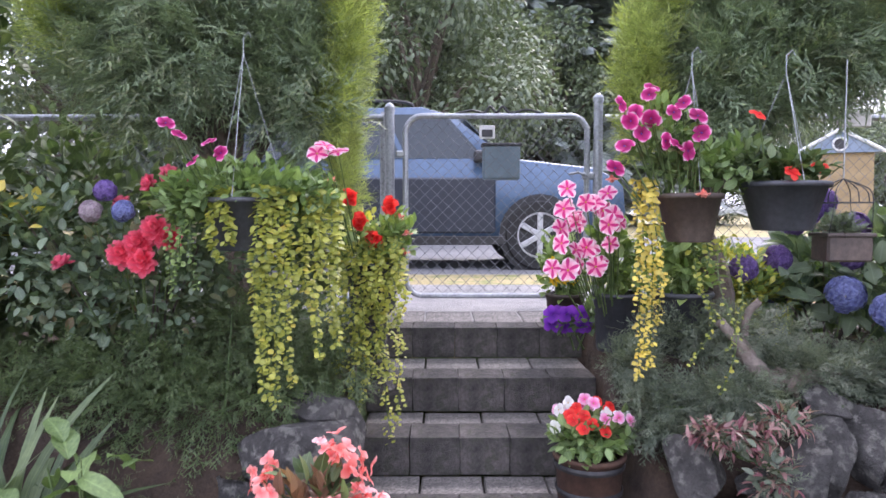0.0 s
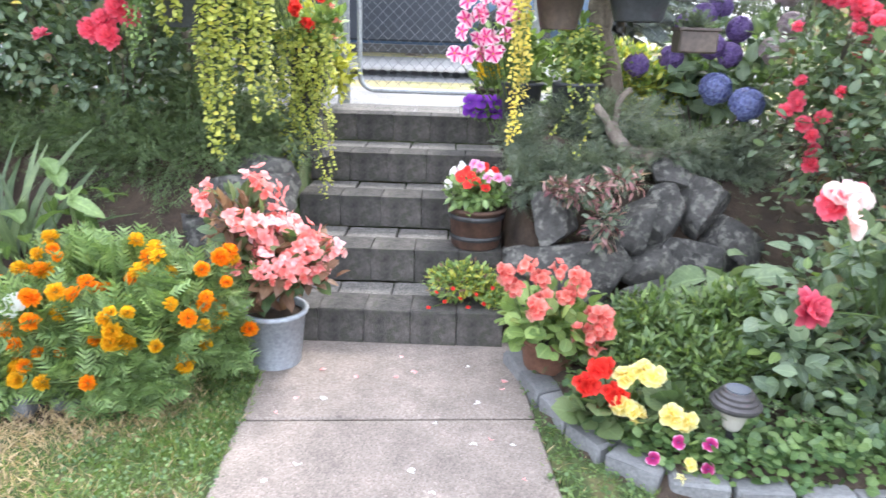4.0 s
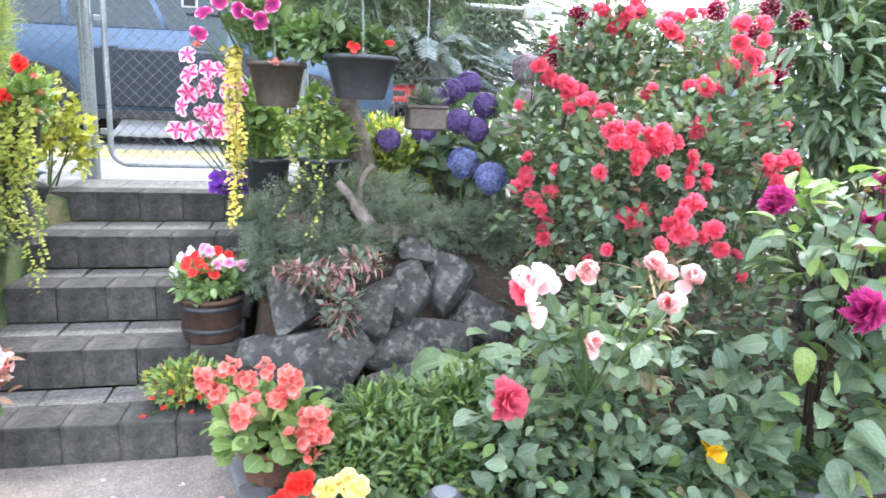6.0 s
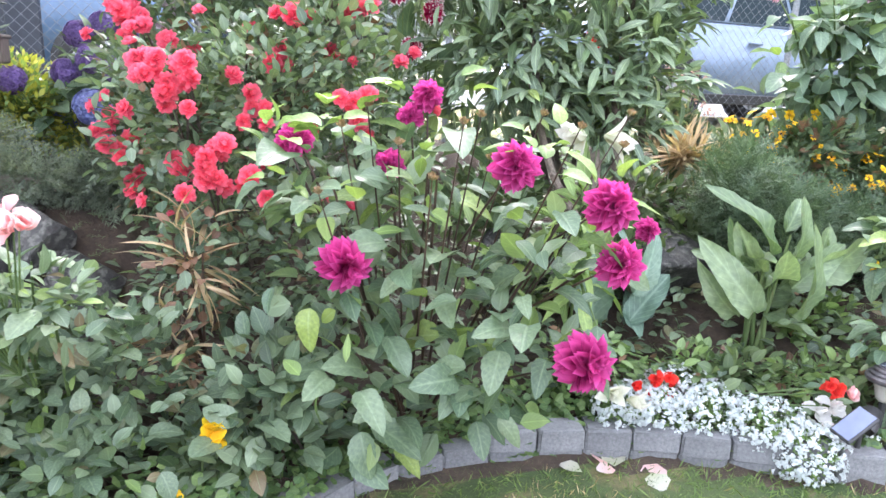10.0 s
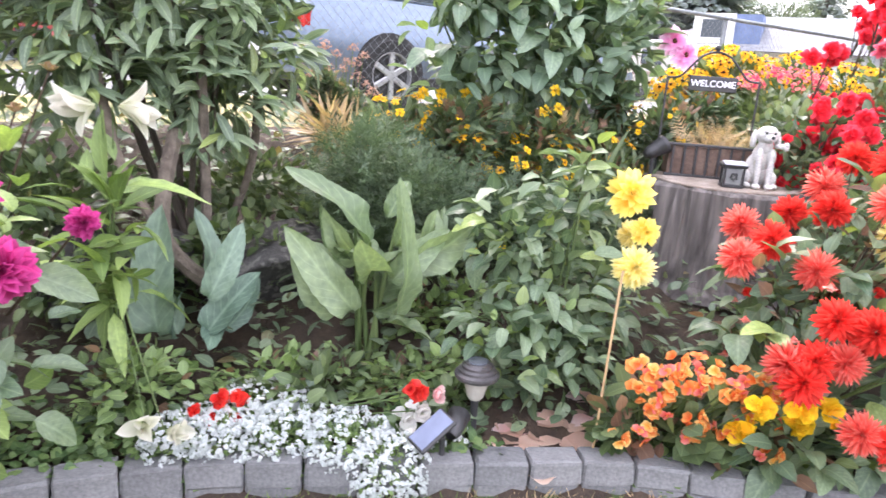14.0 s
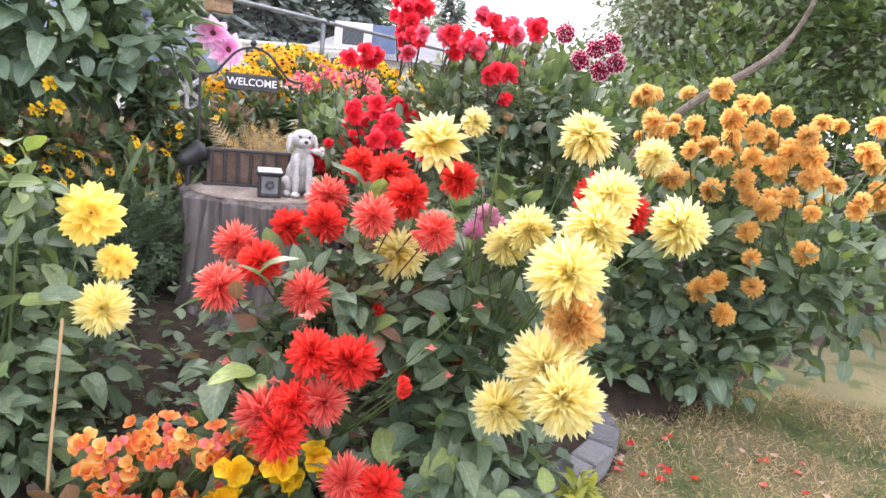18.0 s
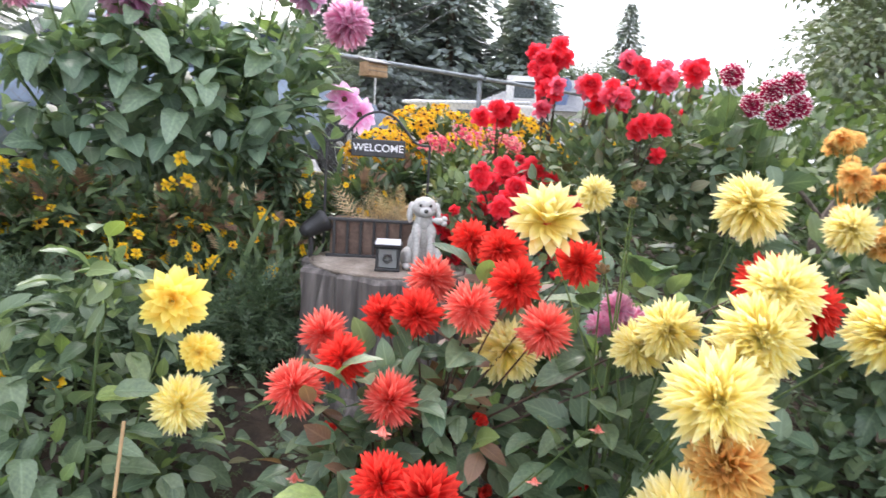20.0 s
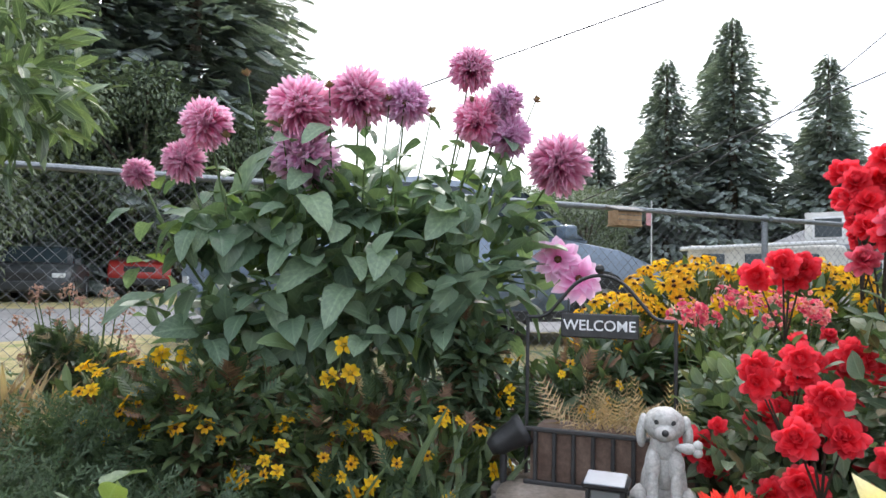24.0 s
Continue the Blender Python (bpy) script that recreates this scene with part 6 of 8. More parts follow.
# the terracotta pot of salmon geraniums
k7 = pot("plant_pot", .86, 1.87, .0, .125, .2, TERRACOTTA, "brown terracotta pot of salmon geraniums", "plant pot", 1.4)
part("foliage", fast_mesh("foliage", [foliage(T["round"], 0, 420, [(0, -.06, .3, .21, .19, .13), (.16, -.05, .22, .14, .14, .11)], .06, g0)], [G["bright"]]), k7)
for k, (x, z) in enumerate(((.66, .5), (.72, .53), (.78, .48), (.86, .52), (.7, .44), (.92, .46), (.88, .42), (.97, .36), (1.0, .32), (.94, .3), (1.03, .37), (.8, .4), (.9, .5), (.98, .26), (.76, .39))):
    bloom(k7, B["geranium"][k % 2], (x + random.uniform(-.02, .02), 1.72 - .06 * (z < .4), z), .075 + .03 * random.random(), (random.uniform(-.3, .3), -1, .6))
# the grey pot of begonias
k8 = pot("plant_pot", -.26, 1.92, .0, .13, .25, GREYPOT, "grey plastic pot of pink begonias on the path", "plant pot", 1.3)
lumps8 = [(0, 0, .42, .2, .17, .16), (-.12, 0, .6, .15, .14, .16), (.12, -.02, .45, .16, .14, .14)]
part("foliage", fast_mesh("foliage", [foliage(T["ovate_small"], 0, 420, lumps8, .075, g0), foliage(T["ovate_small"], 0, 160, lumps8, .075, g0, mi=1)], [G["bronze"], G["fine"]]), k8)
scatter_blooms(k8, B["begonia"], 44, [(a - .26, b + 1.92, c, d, e, f) for a, b, c, d, e, f in lumps8], .105, 5)
# marigolds
m1 = [(-.65, 1.6, .28, .28, .17, .2), (-1.0, 1.6, .26, .28, .17, .2), (-.5, 1.7, .38, .2, .17, .18), (-1.3, 1.62, .24, .22, .17, .16), (-.85, 1.78, .4, .3, .17, .18), (-.42, 1.72, .2, .12, .12, .14), (-.75, 1.5, .14, .3, .12, .13), (-1.15, 1.5, .14, .3, .12, .13), (-1.5, 1.52, .14, .25, .12, .12)]
q = plant("marigold_plants", "bushy orange and yellow marigolds along the path", "flowers", (-.85, 1.7), m1, "pinnate", "marigold", 3800, .1, 6, stems=10)
scatter_blooms(q, B["marigold"], 112, m1, .062, 7)
q = plant("white_daisies", "small white flowers at the end of the marigold bed", "flowers", (-1.62, 1.75), [(-1.62, 1.75, .3, .18, .16, .2)], "feather", "grey", 420, .08, 8)
scatter_blooms(q, B["whitepetunia"], 70, [(-1.62, 1.75, .3, .2, .2, .24)], .035, 9)
for at in ((-1.4, 1.45, .2), (-1.33, 1.43, .12), (-1.28, 1.42, .05), (-1.2, 1.42, .06), (-1.45, 1.45, .1), (-1.38, 1.44, .17), (-1.05, 1.5, .4)):
    bloom(q, B["whitepetunia"][0], at, .09, (0, -1, .5))
# tall leaves, shrubs and the shaded slope
q = plant("iris_clump", "clump of tall green strap leaves in the shaded bed", "plant", (-1.55, 2.35), [(-1.55, 2.35, .3, .16, .15, .08)], "strap", "fine", 6, .5, 10, 22, stems=0, up=2.6)
q = plant("broadleaf_clump", "broad light green leaves at the bed corner", "plant", (-1.22, 2.2), [(-1.2, 2.2, .6, .16, .12, .12), (-1.4, 2.15, .42, .18, .14, .14)], "paddle", "marigold", 6, .11, 11, 22, stems=6, up=.7)
q = plant("slope_cover", "dark trailing ground cover on the bank beside the steps", "ground cover", (-.9, 2.7), [(-.9, 2.72, .62, .4, .2, .3), (-1.3, 2.75, .7, .4, .2, .3), (-.55, 2.85, .78, .25, .2, .22), (-1.75, 2.8, .65, .4, .2, .3), (-.8, 2.95, .95, .5, .2, .22)], "fern", "fine", 6500, .1, 12, up=-.3, stems=6)
q = plant("rose_bush", "red and pink rose bush in the shaded bed", "rose bush", (-1.3, 2.95), [(-1.3, 2.85, 1.15, .4, .2, .3), (-1.65, 2.85, 1.3, .35, .25, .35), (-1.0, 2.85, 1.3, .25, .2, .2)], "ovate_small", "rose", 1700, .05, 13, stems=6, stem="wood")
for at in ((-1.22, 2.72, 1.34), (-1.15, 2.72, 1.4), (-1.28, 2.7, 1.3), (-1.2, 2.7, 1.27), (-1.1, 2.74, 1.36)):
    bloom(q, B["rosered"][0], at, .12, (0, -1, .3))
for at in ((-1.12, 2.78, 1.62), (-1.2, 2.78, 1.58), (-1.05, 2.78, 1.6), (-1.3, 2.75, 1.5), (-1.47, 2.61, 1.27)):
    bloom(q, B["pinkred"][0], at, .085)
for at, c in (((-1.4, 2.7, 1.47), "faded"), ((-1.28, 2.72, 1.47), "blue"), ((-1.35, 2.72, 1.55), "purple")):
    bloom(q, B["hydrangea"][c], at, .095, (0, -1, .3))
q = plant("yellow_shrub", "shrub with yellow leaves in the shade", "shrub", (-2.1, 2.8), [(-2.0, 2.75, 1.45, .4, .2, .15), (-2.3, 2.8, 1.2, .4, .25, .4)], "ovate_small", "fine", 1100, .07, 14, stems=5, stem="wood", extra=(("ovate_small", "yellowvine", 240, .06),))
q = plant("dark_shrub", "tall dark shrub against the fence", "shrub", (-2.7, 3.3), [(-2.6, 3.2, 1.5, .6, .4, .7), (-3.2, 3.2, 2.3, .8, .5, .9), (-2.4, 3.3, 2.6, .4, .4, .7), (-3.4, 3.0, 1.2, .7, .5, .7), (-1.9, 3.5, 1.5, .5, .25, .5), (-1.2, 3.6, 1.35, .6, .22, .4), (-.75, 3.6, 1.3, .3, .2, .4), (-1.9, 3.3, 1.0, .7, .25, .3), (-2.7, 3.1, .8, .6, .3, .4), (-1.2, 3.4, .95, .6, .2, .25), (-2.2, 3.0, 1.5, .4, .25, .4)], "ovate_small", "fine", 11000, .085, 15, stems=8, stem="wood", stem_r=.02)

# ---- right of the steps ----
q = plant("slope_cover", "grey-green trailing ground cover over the boulders", "ground cover", (1.2, 2.75), [(.85, 2.6, .68, .18, .14, .14), (1.1, 2.62, .76, .25, .15, .1), (1.5, 2.75, .82, .3, .16, .12), (1.85, 2.8, .78, .25, .18, .16), (.78, 2.75, .85, .12, .15, .12), (1.2, 2.9, .95, .4, .2, .12)], "fern", "grey", 6000, .085, 16, up=.1, stems=4)
q = plant("yellow_shrub", "rounded yellow-green shrub beyond the boulders", "shrub", (1.5, 3.5), [(1.36, 3.32, 1.08, .28, .2, .26), (1.6, 3.42, 1.02, .24, .2, .2)], "tiny", "bright", 2600, .045, 17, stems=3, extra=(("tiny", "yellowshrub", 2600, .045),))
q = plant("yellow_shrub", "yellow-leaved shrub beside the gate post", "shrub", (-.5, 3.95), [(-.5, 3.95, 1.25, .2, .14, .28), (-.32, 4.0, 1.1, .12, .1, .2)], "ovate_small", "yellowshrub", 700, .05, 67, stems=4)
q = plant("fence_shrub", "low leafy shrub along the fence behind the hydrangea", "shrub", (2.2, 3.6), [(1.95, 3.55, 1.1, .4, .25, .28), (2.5, 3.55, 1.15, .45, .25, .32), (3.0, 3.5, 1.15, .4, .3, .32), (1.3, 3.8, 1.0, .35, .2, .2)], "ovate_small", "marigold", 3200, .06, 61, stems=7, stem="wood")
q = plant("coleus", "wine and cream variegated trailing plant on the boulders", "plant", (1.03, 2.42, .62), [(1.03, 2.36, .68, .15, .1, .07), (1.12, 2.26, .55, .09, .07, .14), (.95, 2.35, .7, .1, .08, .05), (1.2, 2.35, .74, .12, .08, .06)], "lance", "coleus", 420, .045, 18, stems=6, droop=.35, extra=(("fern", "grey", 160, .07), ("ovate_small", "grey", 110, .05)))
d = thing("driftwood", 1.25, 2.75, .84, "pale gnarled driftwood root", "driftwood")
part("root", sealed("root", tube_bm(arc([(-.12, 0, .18), (-.05, 0, .1), (.02, -.02, .0), (.12, -.03, -.06), (.26, -.02, -.05), (.36, 0, -.03)], 4), [.02] * 5 + [.035] * 6 + [.045] * 6 + [.03] * 4, 9), WEATHERED, True), d)
part("knot", sealed("knot", tube_bm(arc([(.1, 0, -.04), (.2, -.06, -.09), (.24, -.05, -.16)], 4), [.04, .04, .045, .045, .05, .045, .04, .03, .02], 8), WEATHERED, True), d)
part("branch", sealed("branch", tube_bm(arc([(-.02, 0, .06), (-.0, .02, .2), (.05, .02, .26)], 4), .016, 7), WEATHERED, True), d)
# hydrangea
hl = [(1.8, 3.32, 1.22, .26, .16, .26), (1.98, 3.12, 1.12, .22, .18, .22), (1.65, 3.3, 1.08, .18, .14, .18), (2.12, 3.2, 1.35, .16, .14, .18)]
q = plant("hydrangea_bush", "hydrangea bush with purple, blue and faded flower heads", "hydrangea", (1.8, 3.1), hl, "ovate", "dahlia", 300, .1, 19, stems=7, stem="wood", big=20)
for k, at in enumerate(((1.8, 3.35, 1.47), (1.9, 3.4, 1.52), (1.7, 3.3, 1.42), (1.78, 3.11, 1.31), (1.88, 3.12, 1.27), (1.95, 3.21, 1.4), (1.79, 3.0, 1.1), (1.9, 2.85, 1.04), (1.6, 3.38, 1.02), (2.17, 3.2, 1.6), (2.1, 2.95, 1.42), (1.99, 2.85, 1.3), (1.63, 3.3, 1.24), (1.42, 3.2, 1.2))):
    bloom(q, B["hydrangea"]["faded" if k in (9, 10, 11) else "blue" if k in (6, 7, 8) else "purple"], at, .18 if k in (6, 7, 9) else .145, (random.uniform(-.2, .2), -1, .5), name="flower_head")
# low dense shrub
q = plant("dense_shrub", "low dense bright green shrub behind the edging", "shrub", (1.4, 1.85), [(1.25, 1.85, .22, .24, .2, .2), (1.55, 1.85, .26, .24, .22, .2), (1.4, 1.65, .18, .3, .2, .18), (1.15, 1.65, .16, .16, .16, .15), (1.75, 1.75, .18, .2, .18, .17)], "lance", "box", 8000, .048, 20, stems=5)
# begonias and pansies behind the edging
q = plant("tuberous_begonia", "red and yellow begonias behind the edging", "flower", (1.05, 1.42), [(.98, 1.42, .14, .14, .1, .08), (1.18, 1.36, .16, .14, .1, .09)], "round", "fine", 120, .085, 21, stems=5)
for k, at in enumerate(((.9, 1.36, .26), (.96, 1.38, .3), (.99, 1.34, .24), (1.02, 1.36, .28), (1.08, 1.36, .3), (1.02, 1.32, .2), (1.12, 1.34, .3), (1.06, 1.32, .18), (1.2, 1.24, .2), (1.15, 1.24, .21))):
    bloom(q, B["redgeranium"][0] if k < 3 else B["yellowbegonia"][0], at, .095 if k < 3 else .075, (0, -1, .5))
q = plant("pansies", "pink and yellow pansies against the edging blocks", "flower", (1.24, 1.24), [(1.22, 1.24, .09, .1, .06, .05)], "ovate_small", "weed", 80, .04, 22, stems=2)
for k, at in enumerate(((1.17, 1.2, .15), (1.1, 1.2, .09), (1.2, 1.17, .1), (1.17, 1.15, .05), (1.26, 1.18, .16), (1.26, 1.17, .08))):
    bloom(q, B["yellowbegonia"][0] if k in (2, 3) else B["petunia"][0], at, .045, (0, -1, .6))


SMOKED = plain_mat("smoked_ribbed_glass", (.36, .34, .3), .15)
CAPGREY = rough_mat("worn_bronze_cap", (.04, .037, .04), (.08, .074, .078), 12, .4, .1, 60, .3)
PANEL = plain_mat("solar_cell", (.09, .1, .12), .25)


def solar_light(x, y, h):
    z = height(x, y)
    s = thing("solar_garden_light", x, y, z - .03, "dark solar garden stake light with a ribbed glass", "garden light", "solar lights")
    part("stake", (lathe([(.012, 0), (.014, h - .14)], 10), BLACK), s)
    part("glass", sealed("glass", lathe([(.022, h - .14), (.03, h - .13), (.04, h - .09), (.05, h - .06)], 18, cap=False), SMOKED, False), s)
    part("cap", sealed("cap", lathe([(.05, h - .062), (.074, h - .058), (.079, h - .048), (.078, h - .04), (.066, h - .034), (.065, h - .026), (.056, h - .02), (.055, h - .012), (.046, h - .006), (.044, h)], 32), CAPGREY, False), s)
    part("solar_panel", (lathe([(.036, h), (.036, h + .004)], 20), PANEL), s)


solar_light(1.36, 1.28, .25)
solar_light(4.73, 1.27, .33)


def spot_light(x, y, z, rz, tilt, label="small black garden spotlight"):
    s = thing("spotlight", x, y, z, label, "spotlight", "spotlights")
    part("spike", (lathe([(.004, -.14), (.012, -.02), (.012, .04)], 8), BLACK), s)
    h = part("lamp_head", sealed("lamp_head", lathe([(.022, -.05), (.036, -.02), (.046, .05), (.05, .055), (.05, .075), (.044, .078), (.042, .05)], 18), BLACK, True), s, pose(0, 0, .08, tilt, 0, rz))
    part("lens", (lathe([(.042, .055), (.042, .06)], 18), BLACK), h)


def panel_light(x, y, z, rz, tilt):
    s = thing("solar_spotlight", x, y, z, "black solar spotlight with a tilted flat panel among the alyssum", "spotlight", "spotlights")
    part("spike", (lathe([(.004, -.12), (.01, -.02), (.01, .05)], 8), BLACK), s)
    h = part("panel", (box_bm(.15, .085, .016, 0, 0, 0, .005), BLACK), s, pose(-.05, -.01, .09, tilt, -34, rz))
    part("solar_cell", (box_bm(.135, .07, .003, 0, 0, .0095), plain_mat("blue_solar_cell", (.1, .12, .19), .2)), h)
    part("lamp_head", sealed("lamp_head", lathe([(.018, -.05), (.03, -.03), (.04, .05), (.036, .052), (.03, .0)], 16, cap=False), BLACK, True), s, pose(.06, .02, .07, 70, 0, 130))


panel_light(4.56, 1.2, .08, 0, 14)

# ---- the long border ----
pl = [(1.85, 1.65, .42, .28, .22, .3), (1.65, 1.5, .35, .22, .18, .2), (2.05, 1.6, .4, .25, .2, .28), (1.95, 1.45, .22, .3, .18, .18), (1.8, 1.38, .76, .2, .14, .12), (1.95, 1.32, .72, .18, .12, .12)]
q = plant("rose_bush", "rose bush with soft pink and coral blooms behind the edging", "rose bush", (1.85, 1.7), pl, "ovate_small", "rose", 900, .062, 23, stems=12, stem="green", big=110, extra=(("round", "canna", 90, .055), ("ovate_small", "bright", 70, .055)))
for k, at in enumerate(((1.63, 1.39, .9), (1.57, 1.24, .86), (1.72, 1.21, .98), (1.9, 1.21, .98), (1.95, 1.09, .97), (1.7, 1.15, .79), (1.86, 1.05, .92), (1.54, 1.29, .57), (1.93, 1.22, .95), (1.69, 1.22, .96))):
    bloom(q, (B["blushrose"] if k in (0, 1) else B["coralrose"] if k == 7 else B["pinkrose"])[0], at, .13 if k in (0, 7) else .1, (random.uniform(-.9, .9), -1, random.uniform(-.1, 1.2)), root=(1.84, 1.42, .5))
bloom(q, B["rosered"][0], (1.61, 1.41, .87), .11, (-.6, -.4, 0), root=(1.85, 1.5, .4))
q = plant("broadleaf_clump", "pale broad-leaved plant among the stones", "plant", (1.62, 2.1), [(1.6, 2.08, .38, .1, .08, .1)], "ovate", "canna", 4, .16, 24, 9, stems=3, up=.7)
q = plant("withered_stems", "bronze withered rose stems", "plant", (2.25, 1.85), [(2.25, 1.8, .7, .14, .12, .22), (2.2, 1.75, .4, .12, .1, .2)], "ovate_small", "bronze", 90, .05, 25, stems=9, stem="dark", extra=(("strap", "dry", 60, .16), ("ovate_small", "rose", 90, .05)))
q = plant("yellow_flower", "single yellow flower low in the border", "flower", (2.32, 1.5), [(2.3, 1.5, .15, .14, .1, .1)], "round", "fine", 60, .07, 26, stems=3)
bloom(q, B["yellowbegonia"][1], (2.32, 1.42, .27), .1, (0, -1, .3))
bloom(q, B["yellowbegonia"][1], (2.2, 1.35, .1), .08, (0, -1, .3))
# the great red rose
rl = [(2.4, 2.5, 1.35, .42, .25, .4), (2.2, 2.5, .95, .35, .25, .35), (2.65, 2.45, .95, .35, .25, .35), (2.75, 2.4, 1.45, .3, .22, .3), (2.3, 2.55, 1.7, .3, .2, .2), (2.05, 2.55, 1.3, .2, .2, .25), (2.95, 2.35, 1.1, .28, .22, .35), (2.3, 2.15, .55, .3, .2, .22), (2.75, 2.1, .55, .3, .2, .25), (2.2, 2.08, 1.15, .28, .16, .25), (2.48, 2.08, 1.2, .3, .16, .3), (2.32, 1.98, .85, .24, .14, .2), (2.75, 2.12, 1.35, .22, .16, .32), (2.45, 2.5, 1.68, .42, .2, .18)]
q = plant("rose_bush", "tall rose bush with many bright red blooms", "rose bush", (2.45, 2.6), rl, "ovate_small", "rose", 5200, .05, 27, stems=16, stem="wood", big=60, shell=.32, extra=(("ovate_small", "bronze", 320, .05), ("ovate_small", "canna", 1500, .05)))
reds = [(2.06, 2.25, 1.45), (2.13, 2.2, 1.41), (1.99, 2.5, 1.53), (2.16, 1.94, 1.31), (2.25, 1.88, 1.27), (2.2, 1.88, 1.22), (2.26, 2.0, .97), (2.31, 1.8, 1.03), (2.3, 1.8, .96), (2.48, 1.78, .93), (1.95, 2.45, 1.1), (2.0, 2.35, 1.0),
        (2.75, 2.1, 1.72), (2.74, 2.1, 1.64), (2.88, 2.23, 1.57), (2.86, 2.4, 1.61), (2.39, 2.45, 1.8), (2.3, 2.45, 1.77), (2.46, 1.96, 1.18), (2.82, 1.94, 1.19), (2.52, 2.12, 1.37), (2.51, 2.3, 1.78), (2.02, 2.4, .87), (2.65, 2.2, 1.5)]
for at in reds:
    for k in range(5 if at[2] > .94 else 3):
        bloom(q, B["rosered"][k % 2], (at[0] + random.uniform(-.065, .065), at[1] + random.uniform(-.04, .04), at[2] + random.uniform(-.055, .055)), .058 + .024 * random.random(), (random.uniform(-.5, .5), -1, random.uniform(0, .7)), root=(at[0] + .04, at[1] + .2, at[2] - .2), stem="wood")
scatter_blooms(q, B["rosered"], 40, rl, .06, 28)
q = plant("dahlia_plant", "dahlias with dark red white-tipped blooms", "dahlia", (3.2, 2.75), [(3.2, 2.7, 1.3, .25, .2, .25), (3.1, 2.7, 1.0, .3, .2, .3), (2.5, 2.9, 1.4, .2, .15, .3)], "ovate", "dahlia", 190, .13, 29, stems=6)
for at in ((3.28, 2.6, 1.68), (3.17, 2.6, 1.42), (3.13, 2.62, 1.79), (2.29, 2.75, 1.65), (2.89, 2.6, 1.88), (3.1, 2.6, 1.66), (3.36, 2.62, 1.86), (3.22, 2.66, 1.92), (2.2, 2.6, 1.81), (2.1, 2.6, 1.63), (2.79, 2.6, 1.7), (3.26, 2.58, 1.58)):
    bloom(q, B["redwhite"][0], at, .12, (random.uniform(-.3, .3), -1, .4))
# magenta dahlias leaning over the edging
ml = [(2.9, 1.42, 1.05, .28, .2, .16), (2.65, 1.45, 1.0, .2, .2, .18), (3.25, 1.2, .95, .2, .18, .12), (3.0, 1.45, .75, .3, .22, .28), (2.7, 1.5, .8, .22, .2, .25), (3.25, 1.3, .6, .28, .24, .28), (3.1, 1.36, .38, .3, .2, .22), (2.75, 1.5, .4, .3, .24, .3), (3.35, 1.3, .85, .18, .16, .14)]
q = plant("dahlia_plant", "magenta dahlias with broad leaves leaning over the lawn", "dahlia", (3.0, 1.75), ml, "ovate", "dahlia", 160, .09, 30, stems=14, stem="dark", stem_r=.007, big=185, extra=(("ovate", "bright", 40, .08), ("lance", "bright", 50, .1)))
for k, at in enumerate(((2.95, 1.5, 1.26), (2.58, 1.6, 1.12), (2.83, 1.47, 1.06), (3.1, 1.16, 1.1), (3.33, 1.05, 1.015), (3.39, 1.07, .85), (3.26, .98, .61), (2.67, 1.26, .82), (3.55, 1.2, .91), (2.9, 1.5, 1.2), (2.55, 1.6, 1.1))):
    bloom(q, B["magenta"][k % 2], at, (.1, .11, .1, .14, .15, .14, .17, .15, .08, .085, .09)[k], (random.uniform(-.35, .35), -1, (-.25 if k == 7 else .25)), root=(3.0 + (at[0] - 3) * .7, 1.5, at[2] - .3), stem="dark", r=.005)
leaf_objects(q, "ovate", "bright", 46, local([(2.65, 1.38, 1.2, .1, .08, .1), (2.92, 1.38, 1.28, .12, .08, .1), (3.2, 1.2, 1.12, .1, .08, .1), (3.42, 1.15, 1.02, .1, .08, .1), (2.5, 1.42, 1.12, .08, .08, .1)], 3.0, 1.75, height(3.0, 1.75)), .08, np.random.default_rng(64), .85)
for k in range(14):
    bloom(q, B["bud"][0], (2.6 + .07 * k, 1.25 + .1 * math.sin(k), 1.02 + .22 * abs(math.sin(k * 2.3))), .028, (0, -.3, 1), name="bud", stem="dark")
q = plant("rose_bush", "low rose foliage between the dahlias and the edging", "rose bush", (2.55, 1.6), [(2.5, 1.55, .35, .26, .16, .26), (2.4, 1.5, .2, .3, .14, .16)], "ovate_small", "rose", 420, .075, 31, stems=5, stem="wood", big=30)
# lily
q = plant("lily", "white trumpet lily on a leafy stem", "lily", (3.68, 1.85), [(3.66, 1.78, .75, .1, .08, .3)], "lance", "bright", 40, .15, 32, stems=2, stem_r=.008, up=.5, big=16)
for at, w in (((3.64, 1.78, 1.13), (-1, -.35, -.05)), ((3.7, 1.76, 1.13), (.9, -.5, -.15)), ((3.7, 1.52, .22), (-.3, -1, .3)), ((3.76, 1.5, .19), (.6, -1, .2))):
    bloom(q, B["lily"][0], at, .21 if at[2] > 1 else .16, w, root=(3.67, 1.8, .6))
# rhododendron
hl = [(4.0, 2.6, 1.5, .55, .42, .42), (3.65, 2.65, 1.4, .45, .35, .4), (4.3, 2.55, 1.4, .32, .36, .3), (3.5, 2.75, 1.85, .5, .4, .4), (4.3, 2.7, 1.95, .42, .4, .4), (4.12, 2.4, 1.15, .3, .28, .22), (3.85, 2.75, 2.2, .55, .4, .35), (4.74, 2.62, 2.1, .32, .28, .28)]
q = plant("rhododendron", "large glossy rhododendron bush on gnarled stems", "shrub", (4.05, 2.55), hl, "rhodo", "rhodo", 3000, .125, 33, stems=7, stem="wood", stem_r=.016, big=110, up=.05, shell=.34, extra=(("rhodo", "canna", 500, .12), ("rhodo", "bright", 120, .1)))
